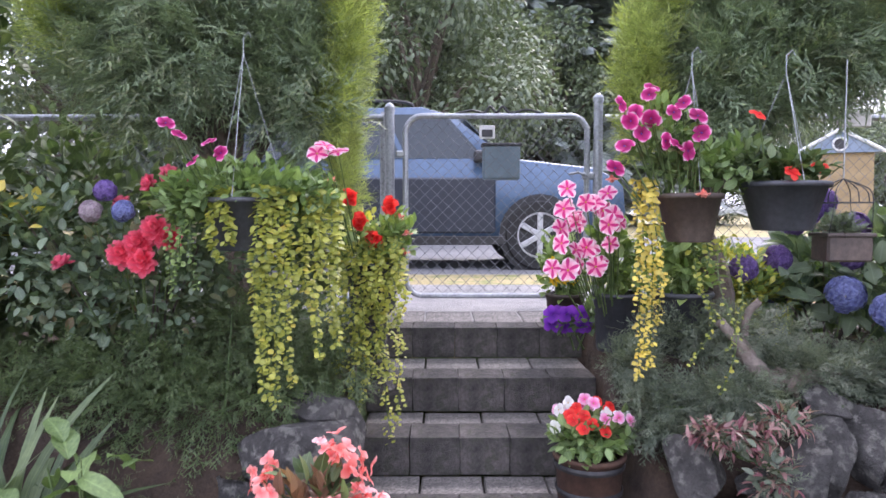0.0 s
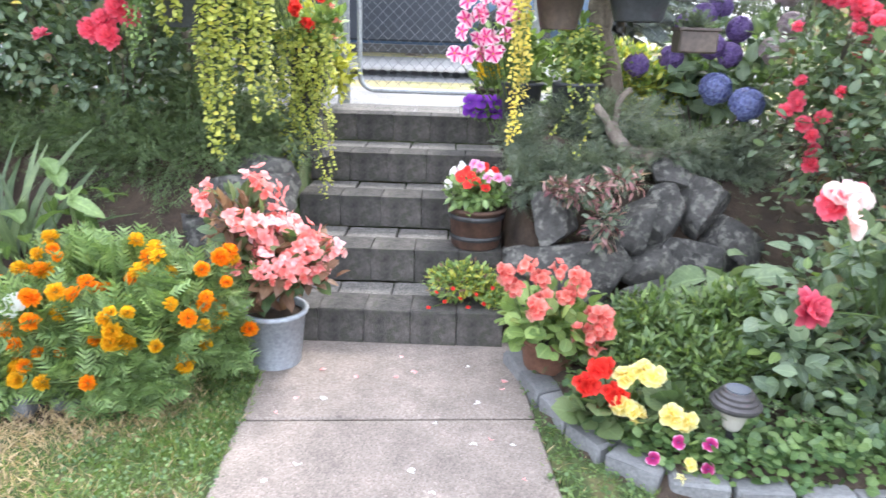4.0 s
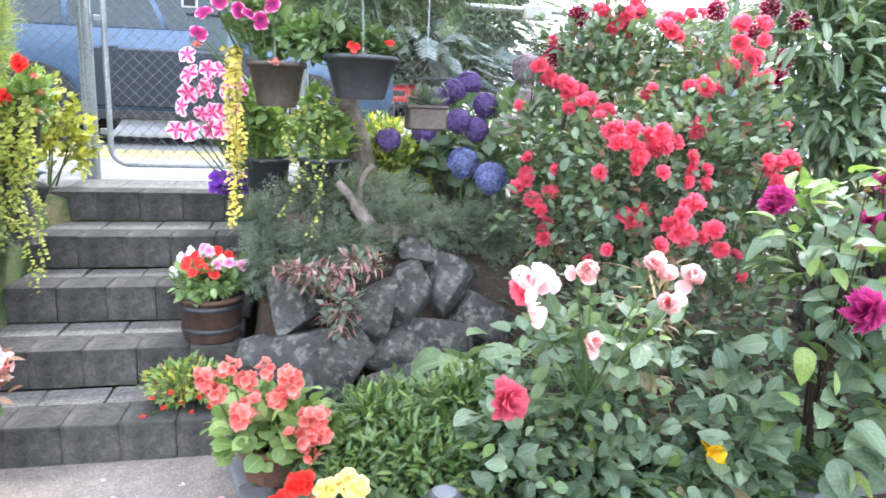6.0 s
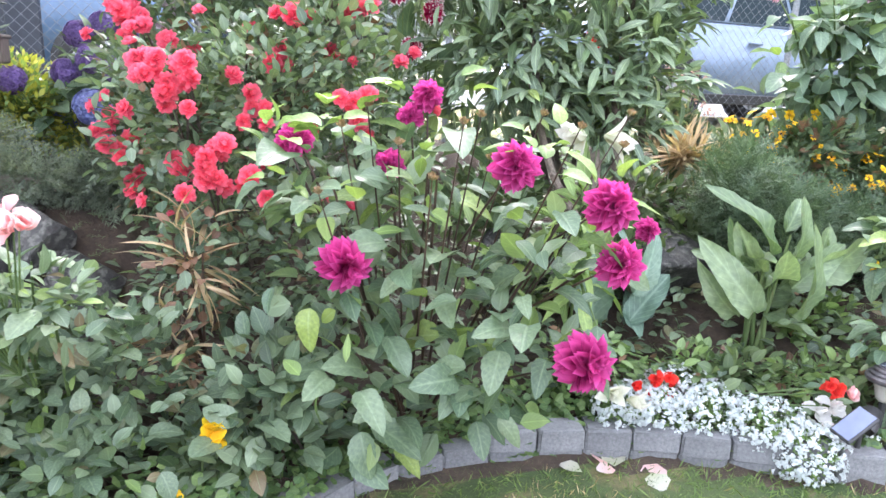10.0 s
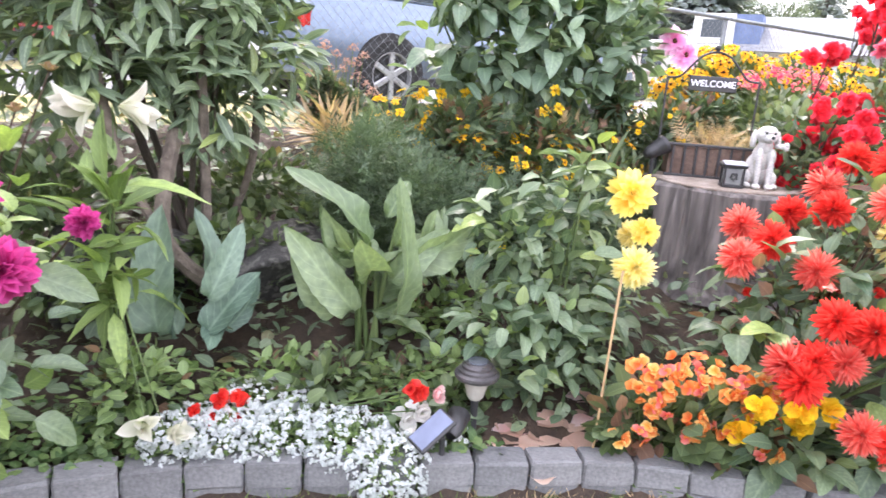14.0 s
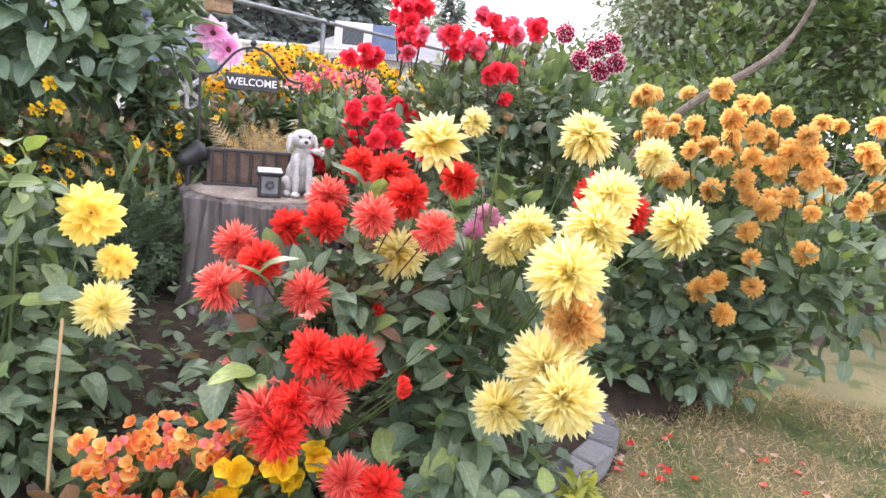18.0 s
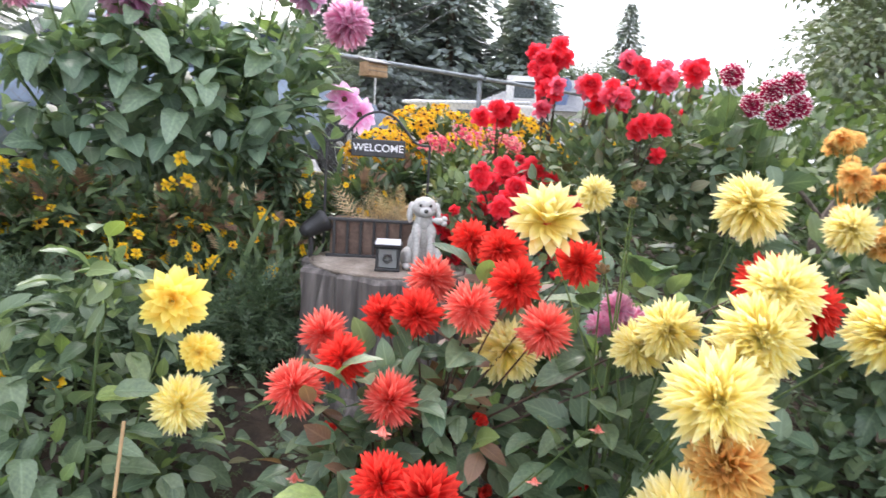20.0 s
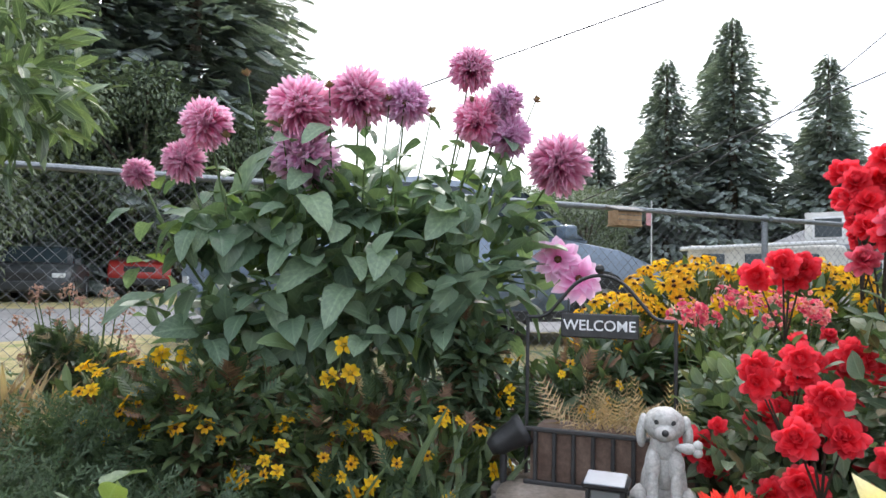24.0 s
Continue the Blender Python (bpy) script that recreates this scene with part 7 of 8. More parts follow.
for k in range(88):
    g1 = np.random.default_rng(k)
    P1, d1 = in_lumps(1, local(hl, 4.05, 2.55, height(4.05, 2.55)), g1, .02)
    a = np.arange(9) * .698
    D1 = np.stack([np.cos(a), np.sin(a), np.full(9, .25)], 1) + d1 * .5
    M1 = frames_from(D1, np.tile(np.array((0, 0, 1.0)) + d1[0] * .5, (9, 1))) * .14
    part("leaf_whorl", fast_mesh("leaf_whorl", [(*repeated(T["rhodo"], M1, np.repeat(P1, 9, 0)), 0)], [G["rhodo"]]), q)
for pts, r in (([(0, 0, 0), (-.02, -.2, .06), (.03, -.58, .02), (-.19, -.53, .24), (-.1, -.3, .6)], .03), ([(.03, -.58, .02), (.14, -.5, -.12), (.16, -.3, -.16)], .026), ([(-.19, -.53, .24), (-.3, -.3, .5), (-.35, -.1, .9)], .018), ([(0, -.35, .1), (.0, -.33, .5), (.02, -.2, .95)], .02), ([(.1, 0, 0), (.25, -.1, .45), (.3, 0, .9)], .018)):
    part("gnarled_branch", (tube_bm(arc(pts, 5), r, 8), BARK), q)
q = plant("shade_cover", "dark leafy ground cover in the shade of the rhododendron", "ground cover", (4.1, 2.3), [(3.65, 2.2, .48, .35, .14, .16), (4.15, 2.25, .52, .35, .14, .16), (4.65, 2.4, .58, .3, .14, .16), (3.5, 2.45, .75, .35, .15, .2), (4.3, 2.6, .75, .5, .15, .15)], "ovate_small", "fine", 2200, .06, 68, stems=8)
# broad leaves at the feet of the rhododendron
q = plant("blue_leaf_clump", "large blue-green basal leaves under the rhododendron", "plant", (3.95, 1.95), [(3.95, 1.9, .4, .16, .08, .12)], "wavy", "blue", 2, .2, 34, 9, stems=0, up=1.9)
q = plant("strap_leaf_clump", "large pale green arching leaves behind the alyssum", "plant", (4.55, 1.8), [(4.55, 1.78, .66, .17, .12, .16), (4.55, 1.75, .48, .2, .14, .14)], "wavy", "canna", 2, .2, 35, 22, stems=6, stem_r=.012, up=1.25)
# fine dark mound
q = plant("cosmos_foliage", "mound of fine feathery dark green foliage", "plant", (4.95, 2.15), [(4.9, 2.1, .68, .35, .2, .3), (5.25, 2.15, .65, .35, .2, .25), (4.7, 2.2, .85, .25, .2, .25), (5.6, 2.0, .55, .3, .2, .25), (5.0, 2.5, .85, .3, .2, .22), (6.0, 1.95, .6, .25, .2, .25)], "fern", "cosmos", 6500, .1, 36, stems=6)
q = plant("bedding_foliage", "soft green seedlings between the alyssum and the shrubs", "plant", (4.3, 1.7), [(4.15, 1.68, .2, .28, .12, .12), (4.6, 1.55, .18, .25, .12, .12), (4.9, 1.5, .22, .2, .14, .14), (3.7, 1.75, .25, .2, .14, .16), (4.9, 1.85, .3, .3, .15, .2)], "ovate_small", "marigold", 900, .055, 62, stems=8, extra=(("ovate_small", "bronze", 70, .05), ("fern", "fine", 200, .08)))
# alyssum
FLORET = blade(.95, 2, .1, -.1, .6, .5, cols=2)
al = [(3.82, 1.6, .1, .11, .08, .07), (3.96, 1.57, .1, .14, .1, .08), (4.12, 1.5, .1, .14, .1, .08), (4.3, 1.38, .08, .13, .1, .09), (4.4, 1.26, .03, .12, .1, .09), (4.62, 1.27, .06, .07, .05, .05), (4.06, 1.62, .15, .18, .08, .06)]
q = thing("alyssum", 4.1, 1.45, height(4.1, 1.5) - .01, "mat of tiny white alyssum flowers spilling over the edging", "flowers")
g2 = np.random.default_rng(36)
LA = local(al, 4.1, 1.45, height(4.1, 1.5) - .01)
part("foliage", fast_mesh("foliage", [foliage(T["tiny"], 0, 2600, LA, .026, g2)], [G["marigold"]]), q)
NA = 2600
PA, dA = in_lumps(NA, LA, g2, .12)
dome = dA + np.array((0, -.35, .8))
dome /= np.linalg.norm(dome, axis=1, keepdims=True)
sets = []
for k in range(8):
    up2 = dome + g2.normal(0, .5, (NA, 3))
    off = up2 / np.linalg.norm(up2, axis=1, keepdims=True) * g2.uniform(.005, .017, (NA, 1))
    first = np.cross(up2, g2.normal(size=(NA, 3)))
    other = np.cross(up2, first)
    first, other = first / np.linalg.norm(first, axis=1, keepdims=True), other / np.linalg.norm(other, axis=1, keepdims=True)
    for way in (first, -first, other, -other):
        sets.append((*repeated(FLORET, frames_from(way, up2) * .0056, PA + dA * .02 + off), 0))
part("flower_mat", fast_mesh("flower_mat", sets, [F["alyssum"]]), q, label="dense tiny white florets")
q = plant("red_bedding", "small red bedding flowers behind the alyssum", "flower", (3.95, 1.7), [(3.95, 1.68, .12, .14, .08, .08), (4.7, 1.4, .14, .16, .1, .1), (4.3, 1.6, .2, .25, .1, .14)], "ovate_small", "fine", 320, .06, 37, stems=4)
for at, s in (((3.93, 1.58, .22), .045), ((4.0, 1.57, .21), .045), ((3.9, 1.57, .15), .04), ((3.98, 1.55, .15), .03), ((3.86, 1.58, .2), .03), ((4.5, 1.3, .27), .06)):
    bloom(q, B["redgeranium"][0], at, s * 1.5, (0, -1, .4))
bloom(q, B["pinkrose"][0], (4.58, 1.3, .24), .09, (0, -1, .3))
for at in ((4.49, 1.33, .15), (4.53, 1.31, .18), (4.47, 1.29, .11)):
    bloom(q, B["whiterose"][0], at, .11, (random.uniform(-.4, .4), -1, .5), label="crumpled white bloom")
# the staked lemon dahlia
yl = [(5.1, 1.4, .55, .25, .2, .25), (4.9, 1.35, .4, .2, .18, .2), (5.35, 1.4, .45, .22, .2, .25), (5.1, 1.25, .3, .3, .18, .2), (5.25, 1.5, .8, .2, .15, .2), (5.0, 1.5, .75, .2, .15, .18), (5.2, 1.35, 1.0, .1, .08, .12)]
q = plant("dahlia_plant", "lemon yellow dahlia tied to a cane", "dahlia", (5.15, 1.4), yl, "ovate", "dahlia", 420, .07, 38, stems=14, big=220, extra=(("ovate_small", "bright", 60, .06), ("lance", "canna", 60, .08)))
for k, at in enumerate(((5.37, 1.27, .91), (5.42, 1.22, .77), (5.36, 1.2, .64), (5.5, 1.36, .72))):
    bloom(q, (B["golden"][0] if k < 2 else B["lemon"][1]), at, (.2, .12, .17, .12)[k], (-.5, -.8, .2), root=(5.25, 1.35, .4))
c = thing("plant_stake", 5.05, 1.0, 0, "thin bamboo cane leaning among the dahlias", "stake")
part("cane", (tube_bm([(0, 0, -.05), (.06, .04, .35), (.12, .08, .68)], .0045, 7), plain_mat("bamboo", (.42, .28, .14), .6)), c)
# flame begonias
fl = [(5.2, .98, .16, .18, .12, .14), (5.35, .82, .18, .18, .12, .15), (5.45, .68, .14, .12, .1, .12)]
q = plant("tuberous_begonia", "orange and yellow tuberous begonias behind the edging", "flower", (5.3, .95), fl, "round", "fine", 170, .085, 39, stems=6, extra=(("round", "bronze", 50, .07),))
for k in range(40):
    u = k / 39
    at = (5.1 + .36 * u + random.uniform(-.03, .03), .92 - .3 * u + random.uniform(-.05, .05), .14 + .28 * abs(math.sin(k * 1.9)))
    bloom(q, B["flame"][k % 2], at, .07, (-.5, -1, .4))
for at in ((5.32, .6, .36), (5.4, .52, .37), (5.5, .48, .36), (5.35, .66, .25), (5.46, .55, .3)):
    bloom(q, B["yellowbegonia"][1], at, .1, (-.5, -1, .5))
# red dahlias
dl = [(5.75, .85, .6, .3, .22, .3), (5.6, .75, .35, .25, .2, .25), (5.95, .7, .7, .25, .2, .25), (5.6, .6, .2, .25, .18, .18), (6.1, .7, .9, .18, .15, .15)]
q = plant("dahlia_plant", "scarlet dahlias with dense dark foliage", "dahlia", (5.8, .85), dl, "ovate", "dahlia", 420, .085, 40, stems=14, stem="dark", big=150, extra=(("ovate_small", "bronze", 130, .08),))
rd = [(5.63, .85, .81), (5.51, .88, .75), (5.67, .7, .74), (5.8, .76, .93), (6.09, .73, 1.08), (5.81, .58, .98), (5.95, .56, 1.03), (6.03, .43, 1.1), (5.9, .42, .95), (5.5, .52, .65), (5.55, .43, .64), (5.4, .59, .5),
      (5.45, .53, .52), (5.5, .47, .53), (5.5, .38, .34), (5.54, .3, .33), (5.97, .89, .98), (6.12, .88, 1.09), (5.69, 1.02, .83), (5.81, .91, .89), (5.4, .53, .46), (6.28, .07, 1.09), (6.3, -.03, 1.05)]
for k, at in enumerate(rd):
    bloom(q, B["red"][1 if k in (1, 2, 5, 8, 11, 13, 14, 16, 18) else 0], at, .125 + .03 * random.random(), (-.8 + random.uniform(-.3, .3), -.7 + random.uniform(-.3, .3), random.uniform(0, .5)), root=(5.85, .75, at[2] * .5), stem="dark")
for k in range(16):
    bloom(q, B["redgeranium"][0], (5.5 + .05 * k % .7 + .1 * random.random(), .9 - .04 * k + random.uniform(-.08, .08), .3 + .4 * random.random()), .045, (-.7, -.7, .2))
for k in range(26):
    bloom(q, B["fuchsia"][0], (5.42 + .5 * random.random(), .95 - .75 * random.random(), .2 + .6 * random.random()), .05 + .02 * random.random(), (-.5, -.4, -1), label="coral pink drooping bell")
# lemon dahlias at the bed's end
el = [(6.08, .38, .55, .2, .2, .33), (6.05, .4, .25, .2, .18, .2), (6.25, .35, .9, .2, .22, .2), (6.3, .5, .5, .25, .25, .35)]
q = plant("dahlia_plant", "tall lemon yellow dahlias at the end of the bed", "dahlia", (6.15, .4), el, "ovate", "dahlia", 260, .095, 41, stems=10, big=130, extra=(("ovate_small", "bright", 50, .06),))
for k, at in enumerate(((5.94, .47, 1.2), (5.97, .36, 1.28), (6.0, .61, .83), (5.9, 0, .91), (5.89, -.04, .79), (5.83, .0, .67), (5.78, .09, .54), (5.78, -.08, .62), (6.03, -.02, 1.02), (6.1, -.03, 1.11), (6.06, .19, .98), (6.32, .14, 1.26), (6.23, -.2, 1.04), (6.52, -.03, 1.22), (6.06, .26, .92), (6.0, .0, .97))):
    bloom(q, B["lemoncup"][0] if k == 0 else (B["orange"] if k == 4 else B["lemon"])[k % 2], at, (.2, .09, .19, .22, .16, .22, .16, .21, .2, .17, .15, .19, .18, .13, .14, .16)[k], (-.4, -.45, .75) if k == 0 else (-.3, -.4, .85) if k in (2, 11) else (-.85, -.5 + random.uniform(-.3, .3), .25), root=(6.12, .3, at[2] * .5))
for at in ((6.0, .34, 1.1), (6.03, .3, 1.26), (5.98, .05, 1.0), (6.05, .3, 1.3)):
    bloom(q, B["bud"][0], at, .035, (-.4, -.2, 1), name="bud")
for at in ((6.15, .38, .98), (6.2, .36, .94), (6.12, .4, .93)):
    bloom(q, B["lilac"][0], at, .085, (-.7, -.6, .3))
q = plant("broadleaf_clump", "broad dark green leaves drooping over the end of the edging", "plant", (6.0, .42), [(5.92, .3, .22, .18, .1, .14), (6.1, .24, .16, .16, .1, .12), (6.22, .3, .3, .14, .1, .16), (5.75, .42, .18, .12, .08, .1), (6.32, .13, .13, .12, .06, .09), (6.12, .1, .1, .12, .06, .08)], "ovate", "dahlia", 60, .085, 65, 100, stems=6, up=.15)
q = plant("variegated_plant", "small cream and yellow variegated plant at the edging", "plant", (6.34, .02), [(6.34, .0, .07, .09, .06, .05)], "lance", "creeper", 70, .07, 66, stems=2)
# apricot dahlias in the next bed
ol = [(7.75, .0, .75, .3, .35, .5), (7.9, -.4, .7, .3, .35, .5), (8.0, .4, .7, .4, .35, .5), (7.75, -.15, .3, .3, .45, .3), (8.2, -.6, .6, .4, .35, .45), (7.5, .15, .22, .2, .25, .2), (7.55, -.15, .2, .16, .2, .16), (7.3, .4, .22, .16, .2, .2)]
q = plant("dahlia_plant", "bushy apricot orange dahlias at the lawn's far side", "dahlia", (7.9, .0), ol, "ovate", "dahlia", 1700, .1, 42, stems=10, big=80)
od = [(7.62, -.02, 1.52), (7.65, -.19, 1.47), (7.64, -.09, 1.39), (7.65, -.19, 1.34), (7.66, -.29, 1.42), (7.64, -.07, 1.22), (7.65, -.2, 1.23), (7.62, .07, 1.35), (7.64, -.18, 1.12), (7.66, -.29, 1.2), (7.66, -.36, 1.27), (7.64, -.22, 1.05), (7.65, -.3, 1.0), (7.66, -.38, 1.07), (7.63, -.24, .89),
      (7.66, -.45, 1.16), (7.58, -.16, .64), (7.6, -.31, .64), (7.56, -.21, .49), (7.62, -.28, .77), (7.64, -.49, .83), (7.67, -.41, 1.35), (7.57, -.09, .58), (7.58, .25, 1.34), (7.67, -.44, 1.26), (7.61, .07, 1.23)]
for k, at in enumerate(od):
    bloom(q, B["orange"][k % 2], at, .095 + .03 * random.random(), (-.9, -.3 + random.uniform(-.3, .3), .25), root=(7.85, at[1], at[2] - .25))
scatter_blooms(q, B["orange"], 64, [(7.85, .05, 1.0, .25, .4, .5), (8.0, -.55, .95, .3, .35, .5), (8.1, .4, 1.0, .3, .35, .5)], .1, 43)
# the red roses by the stump
sl = [(7.0, 1.6, 1.05, .35, .3, .28), (7.15, 1.15, 1.2, .35, .3, .4), (6.85, 1.5, .85, .3, .3, .3), (7.45, 1.0, 1.35, .35, .35, .35), (6.6, 1.05, .75, .25, .25, .25), (7.4, 1.7, 1.05, .35, .3, .28)]
q = plant("rose_bush", "tall crimson rose bush beside the tree stump", "rose bush", (7.05, 1.5), sl, "ovate_small", "rose", 4200, .065, 44, stems=12, stem="wood", big=50)
rr = [(7.05, 1.32, 1.8), (7.04, 1.35, 1.73), (6.9, 1.48, 1.25), (6.86, 1.48, 1.11), (6.92, 1.4, 1.09), (6.97, 1.36, 1.09), (7.0, 1.35, 1.26), (7.3, 1.55, 1.63), (6.72, 1.6, 1.02), (6.76, 1.5, .89), (6.73, 1.3, .99), (7.34, 1.6, 1.74),
      (7.06, 1.02, 1.6), (7.0, 1.1, 1.62), (7.09, .95, 1.71), (7.14, .86, 1.67), (6.94, 1.22, 1.59), (6.69, 1.3, 1.26), (6.96, 1.55, 1.5), (7.05, .85, 1.47), (6.65, .98, 1.15), (6.57, 1.1, 1.18), (7.07, 1.35, 1.75), (7.28, .78, 1.71)]
for at in rr:
    for k in range(4):
        bloom(q, (B["rosered"] if at[2] > 1.5 and k % 2 and at[1] < 1.3 else B["crimson"])[k % 2], (at[0] + random.uniform(-.06, .06), at[1] + random.uniform(-.06, .06), at[2] + random.uniform(-.05, .05)), .075 + .025 * random.random(), (-.8, -.7, random.uniform(0, .6)), root=(at[0] + .12, at[1] + .1, at[2] - .2), stem="wood")
scatter_blooms(q, B["crimson"], 24, sl, .07, 45)
q = plant("dahlia_plant", "dark crimson white-tipped dahlias behind the roses", "dahlia", (7.7, .8), [(7.6, .7, 1.4, .25, .25, .25), (7.7, .8, 1.0, .3, .3, .4)], "ovate", "dahlia", 260, .13, 46, stems=6)
for at in ((7.42, .7, 1.72), (7.48, .56, 1.66), (7.5, .53, 1.56), (7.49, .49, 1.69), (7.51, .46, 1.6), (7.45, .62, 1.6)):
    bloom(q, B["redwhite"][0], at, .11, (-.9, -.4, .2))
# phlox and coneflowers by the fence
q = plant("phlox", "pink phlox heads in front of the coneflowers", "flower", (7.35, 2.0), [(7.3, 2.0, 1.1, .3, .2, .3)], "lance", "fine", 420, .1, 47, stems=8)
for k in range(15):
    bloom(q, B["phlox"][k % 2], (6.98 + .5 * ((k * 7) % 15) / 15, 2.05 - .3 * ((k * 7) % 15) / 15 + random.uniform(-.06, .06), 1.36 + .1 * ((k * 4) % 7) / 7), .1, (-.6, -.7, .7))
cl = [(7.6, 2.6, 1.28, .42, .3, .3), (8.2, 2.5, 1.28, .42, .3, .3), (7.15, 2.55, 1.15, .3, .2, .26), (8.7, 2.3, 1.25, .36, .3, .3)]
q = plant("coneflowers", "broad drift of golden black-eyed coneflowers", "flowers", (7.9, 2.7), cl, "lance", "fine", 1600, .12, 48, stems=14)
scatter_blooms(q, B["rudbeckia"], 330, cl, .085, 49, low=.15, front=.6)
# coreopsis
xl = [(5.4, 2.55, .85, .3, .2, .28), (5.8, 2.35, .75, .3, .2, .25), (6.15, 2.2, .75, .25, .2, .25), (5.15, 2.7, .9, .25, .2, .25)]
q = plant("coreopsis", "yellow coreopsis drift of narrow leaves", "flowers", (5.7, 2.45), xl + [(5.5, 2.5, 1.05, .35, .15, .16), (5.95, 2.35, 1.0, .35, .15, .16)], "lance", "fine", 2600, .085, 50, stems=12, extra=(("feather", "bronze", 620, .09), ("feather", "cosmos", 1400, .09), ("feather", "dry", 120, .07)))
scatter_blooms(q, B["coreopsis"], 110, xl, .052, 51, low=0.0)
for at in ((5.27, 2.68, 1.19), (5.35, 2.63, 1.19), (5.46, 2.56, 1.2), (5.52, 2.52, 1.09), (5.68, 2.4, 1.0), (5.82, 2.28, .92), (5.86, 2.28, 1.16), (5.84, 2.3, 1.25), (5.8, 2.32, 1.14), (5.78, 2.3, .83), (5.22, 1.82, .55), (5.04, 1.95, .52), (5.1, 1.9, .56)):
    bloom(q, B["coreopsis"][0], at, .075, (-.3, -1, .5))
q = plant("perennial_foliage", "dark narrow-leaved perennials behind the garden sign", "plant", (6.8, 2.35), [(6.75, 2.3, 1.02, .28, .14, .24), (6.4, 2.4, .98, .25, .14, .2), (6.33, 2.35, 1.22, .12, .1, .14), (7.05, 2.35, 1.1, .28, .14, .22), (7.4, 2.4, 1.05, .28, .16, .22)], "lance", "cosmos", 2200, .095, 69, stems=10, extra=(("ovate_small", "fine", 400, .05), ("feather", "bronze", 260, .08)))
scatter_blooms(q, B["coreopsis"], 16, [(6.7, 2.28, 1.0, .3, .14, .24)], .045, 71, low=-.2)
q = plant("daylily_clump", "clump of narrow arching green leaves beside the stump", "plant", (6.12, 2.12), [(6.12, 2.12, .68, .14, .1, .06), (5.95, 2.2, .66, .12, .1, .06)], "strap", "fine", 50, .3, 70, 34, stems=0, up=2.2)
# the lilac dahlias
ll = [(6.0, 2.6, 1.5, .4, .28, .25), (5.7, 2.65, 1.4, .35, .25, .3), (6.35, 2.45, 1.5, .35, .25, .28), (5.45, 2.7, 1.3, .25, .2, .3), (6.1, 2.55, 1.3, .5, .25, .18), (6.0, 2.55, 1.75, .45, .2, .16), (5.6, 2.6, 1.68, .35, .18, .14), (6.4, 2.45, 1.75, .28, .18, .16)]
q = plant("dahlia_plant", "very tall lilac pink dahlias in front of the fence", "dahlia", (6.0, 2.75), ll, "ovate", "talldahlia", 760, .12, 52, stems=18, stem_r=.009, big=210, droop=.25, extra=(("ovate", "bright", 60, .09),))
for k, at in enumerate(((5.39, 2.55, 2.0), (5.32, 2.58, 1.87), (5.17, 2.68, 1.83), (5.71, 2.52, 2.08), (5.73, 2.55, 1.91), (5.91, 2.48, 2.14), (6.08, 2.44, 2.13), (6.34, 2.36, 2.07), (6.29, 2.32, 2.25), (6.42, 2.3, 2.14), (6.45, 2.31, 2.02), (6.61, 2.22, 1.91), (6.62, 2.24, 1.56), (6.68, 2.2, 1.49))):
    bloom(q, B["openlilac"][0] if k in (12, 13) else B["lilac"][1 if k in (4, 6, 9, 10) else 0], at, (.18, .15, .11, .25, .25, .23, .18, .19, .17, .14, .16, .23, .19, .2)[k], (-.35 + random.uniform(-.2, .2), -1, .15), root=(6.0 + (at[0] - 6) * .8, 2.55, 1.5), r=.006)
leaf_objects(q, "ovate", "talldahlia", 96, local([(5.9, 2.46, 1.95, .2, .08, .12), (6.25, 2.4, 1.9, .2, .08, .16), (5.4, 2.6, 1.72, .14, .1, .2), (5.75, 2.52, 1.9, .16, .08, .12), (6.1, 2.46, 1.92, .16, .08, .14), (6.4, 2.36, 1.95, .14, .08, .14), (5.25, 2.66, 1.6, .12, .08, .2)], 6.0, 2.75, height(6.0, 2.75)), .09, np.random.default_rng(63), .2)
for k in range(11):
    at = (5.45 + .108 * k + .05 * math.sin(k * 5.1), 2.5 - .018 * k, 1.96 + .22 * abs(math.sin(k * 1.7)))
    bloom(q, B["bud"][0], at, .036, (math.sin(k * 3.3) * .7, -.3, 1), name="bud", root=(6.0 + (at[0] - 6) * .75, 2.55, 1.6), r=.004)
# pale spent flowers and grass near the rhododendron
q = plant("spent_sedum", "tall pinkish brown spent flower stalks by the fence", "plant", (5.0, 3.1), [(5.0, 3.1, 1.0, .2, .15, .2), (4.9, 3.1, 1.15, .12, .1, .12)], "lance", "grey", 420, .075, 53, stems=14, extra=(("feather", "dry", 120, .07), ("feather", "cosmos", 380, .08)))
for k in range(34):
    bloom(q, B["sedum"][0], (4.74 + .013 * k + random.uniform(-.03, .03), 3.05 + .05 * (k % 4), 1.02 + .42 * ((k * 7) % 11) / 11), .05 + .035 * random.random(), (0, -.4, 1))
q = plant("ornamental_grass", "pale yellow-green grass tuft under the rhododendron", "grass", (4.85, 2.8), [(4.85, 2.8, .95, .14, .12, .06)], "strap", "dry", 150, .24, 54, stems=0, up=.9)
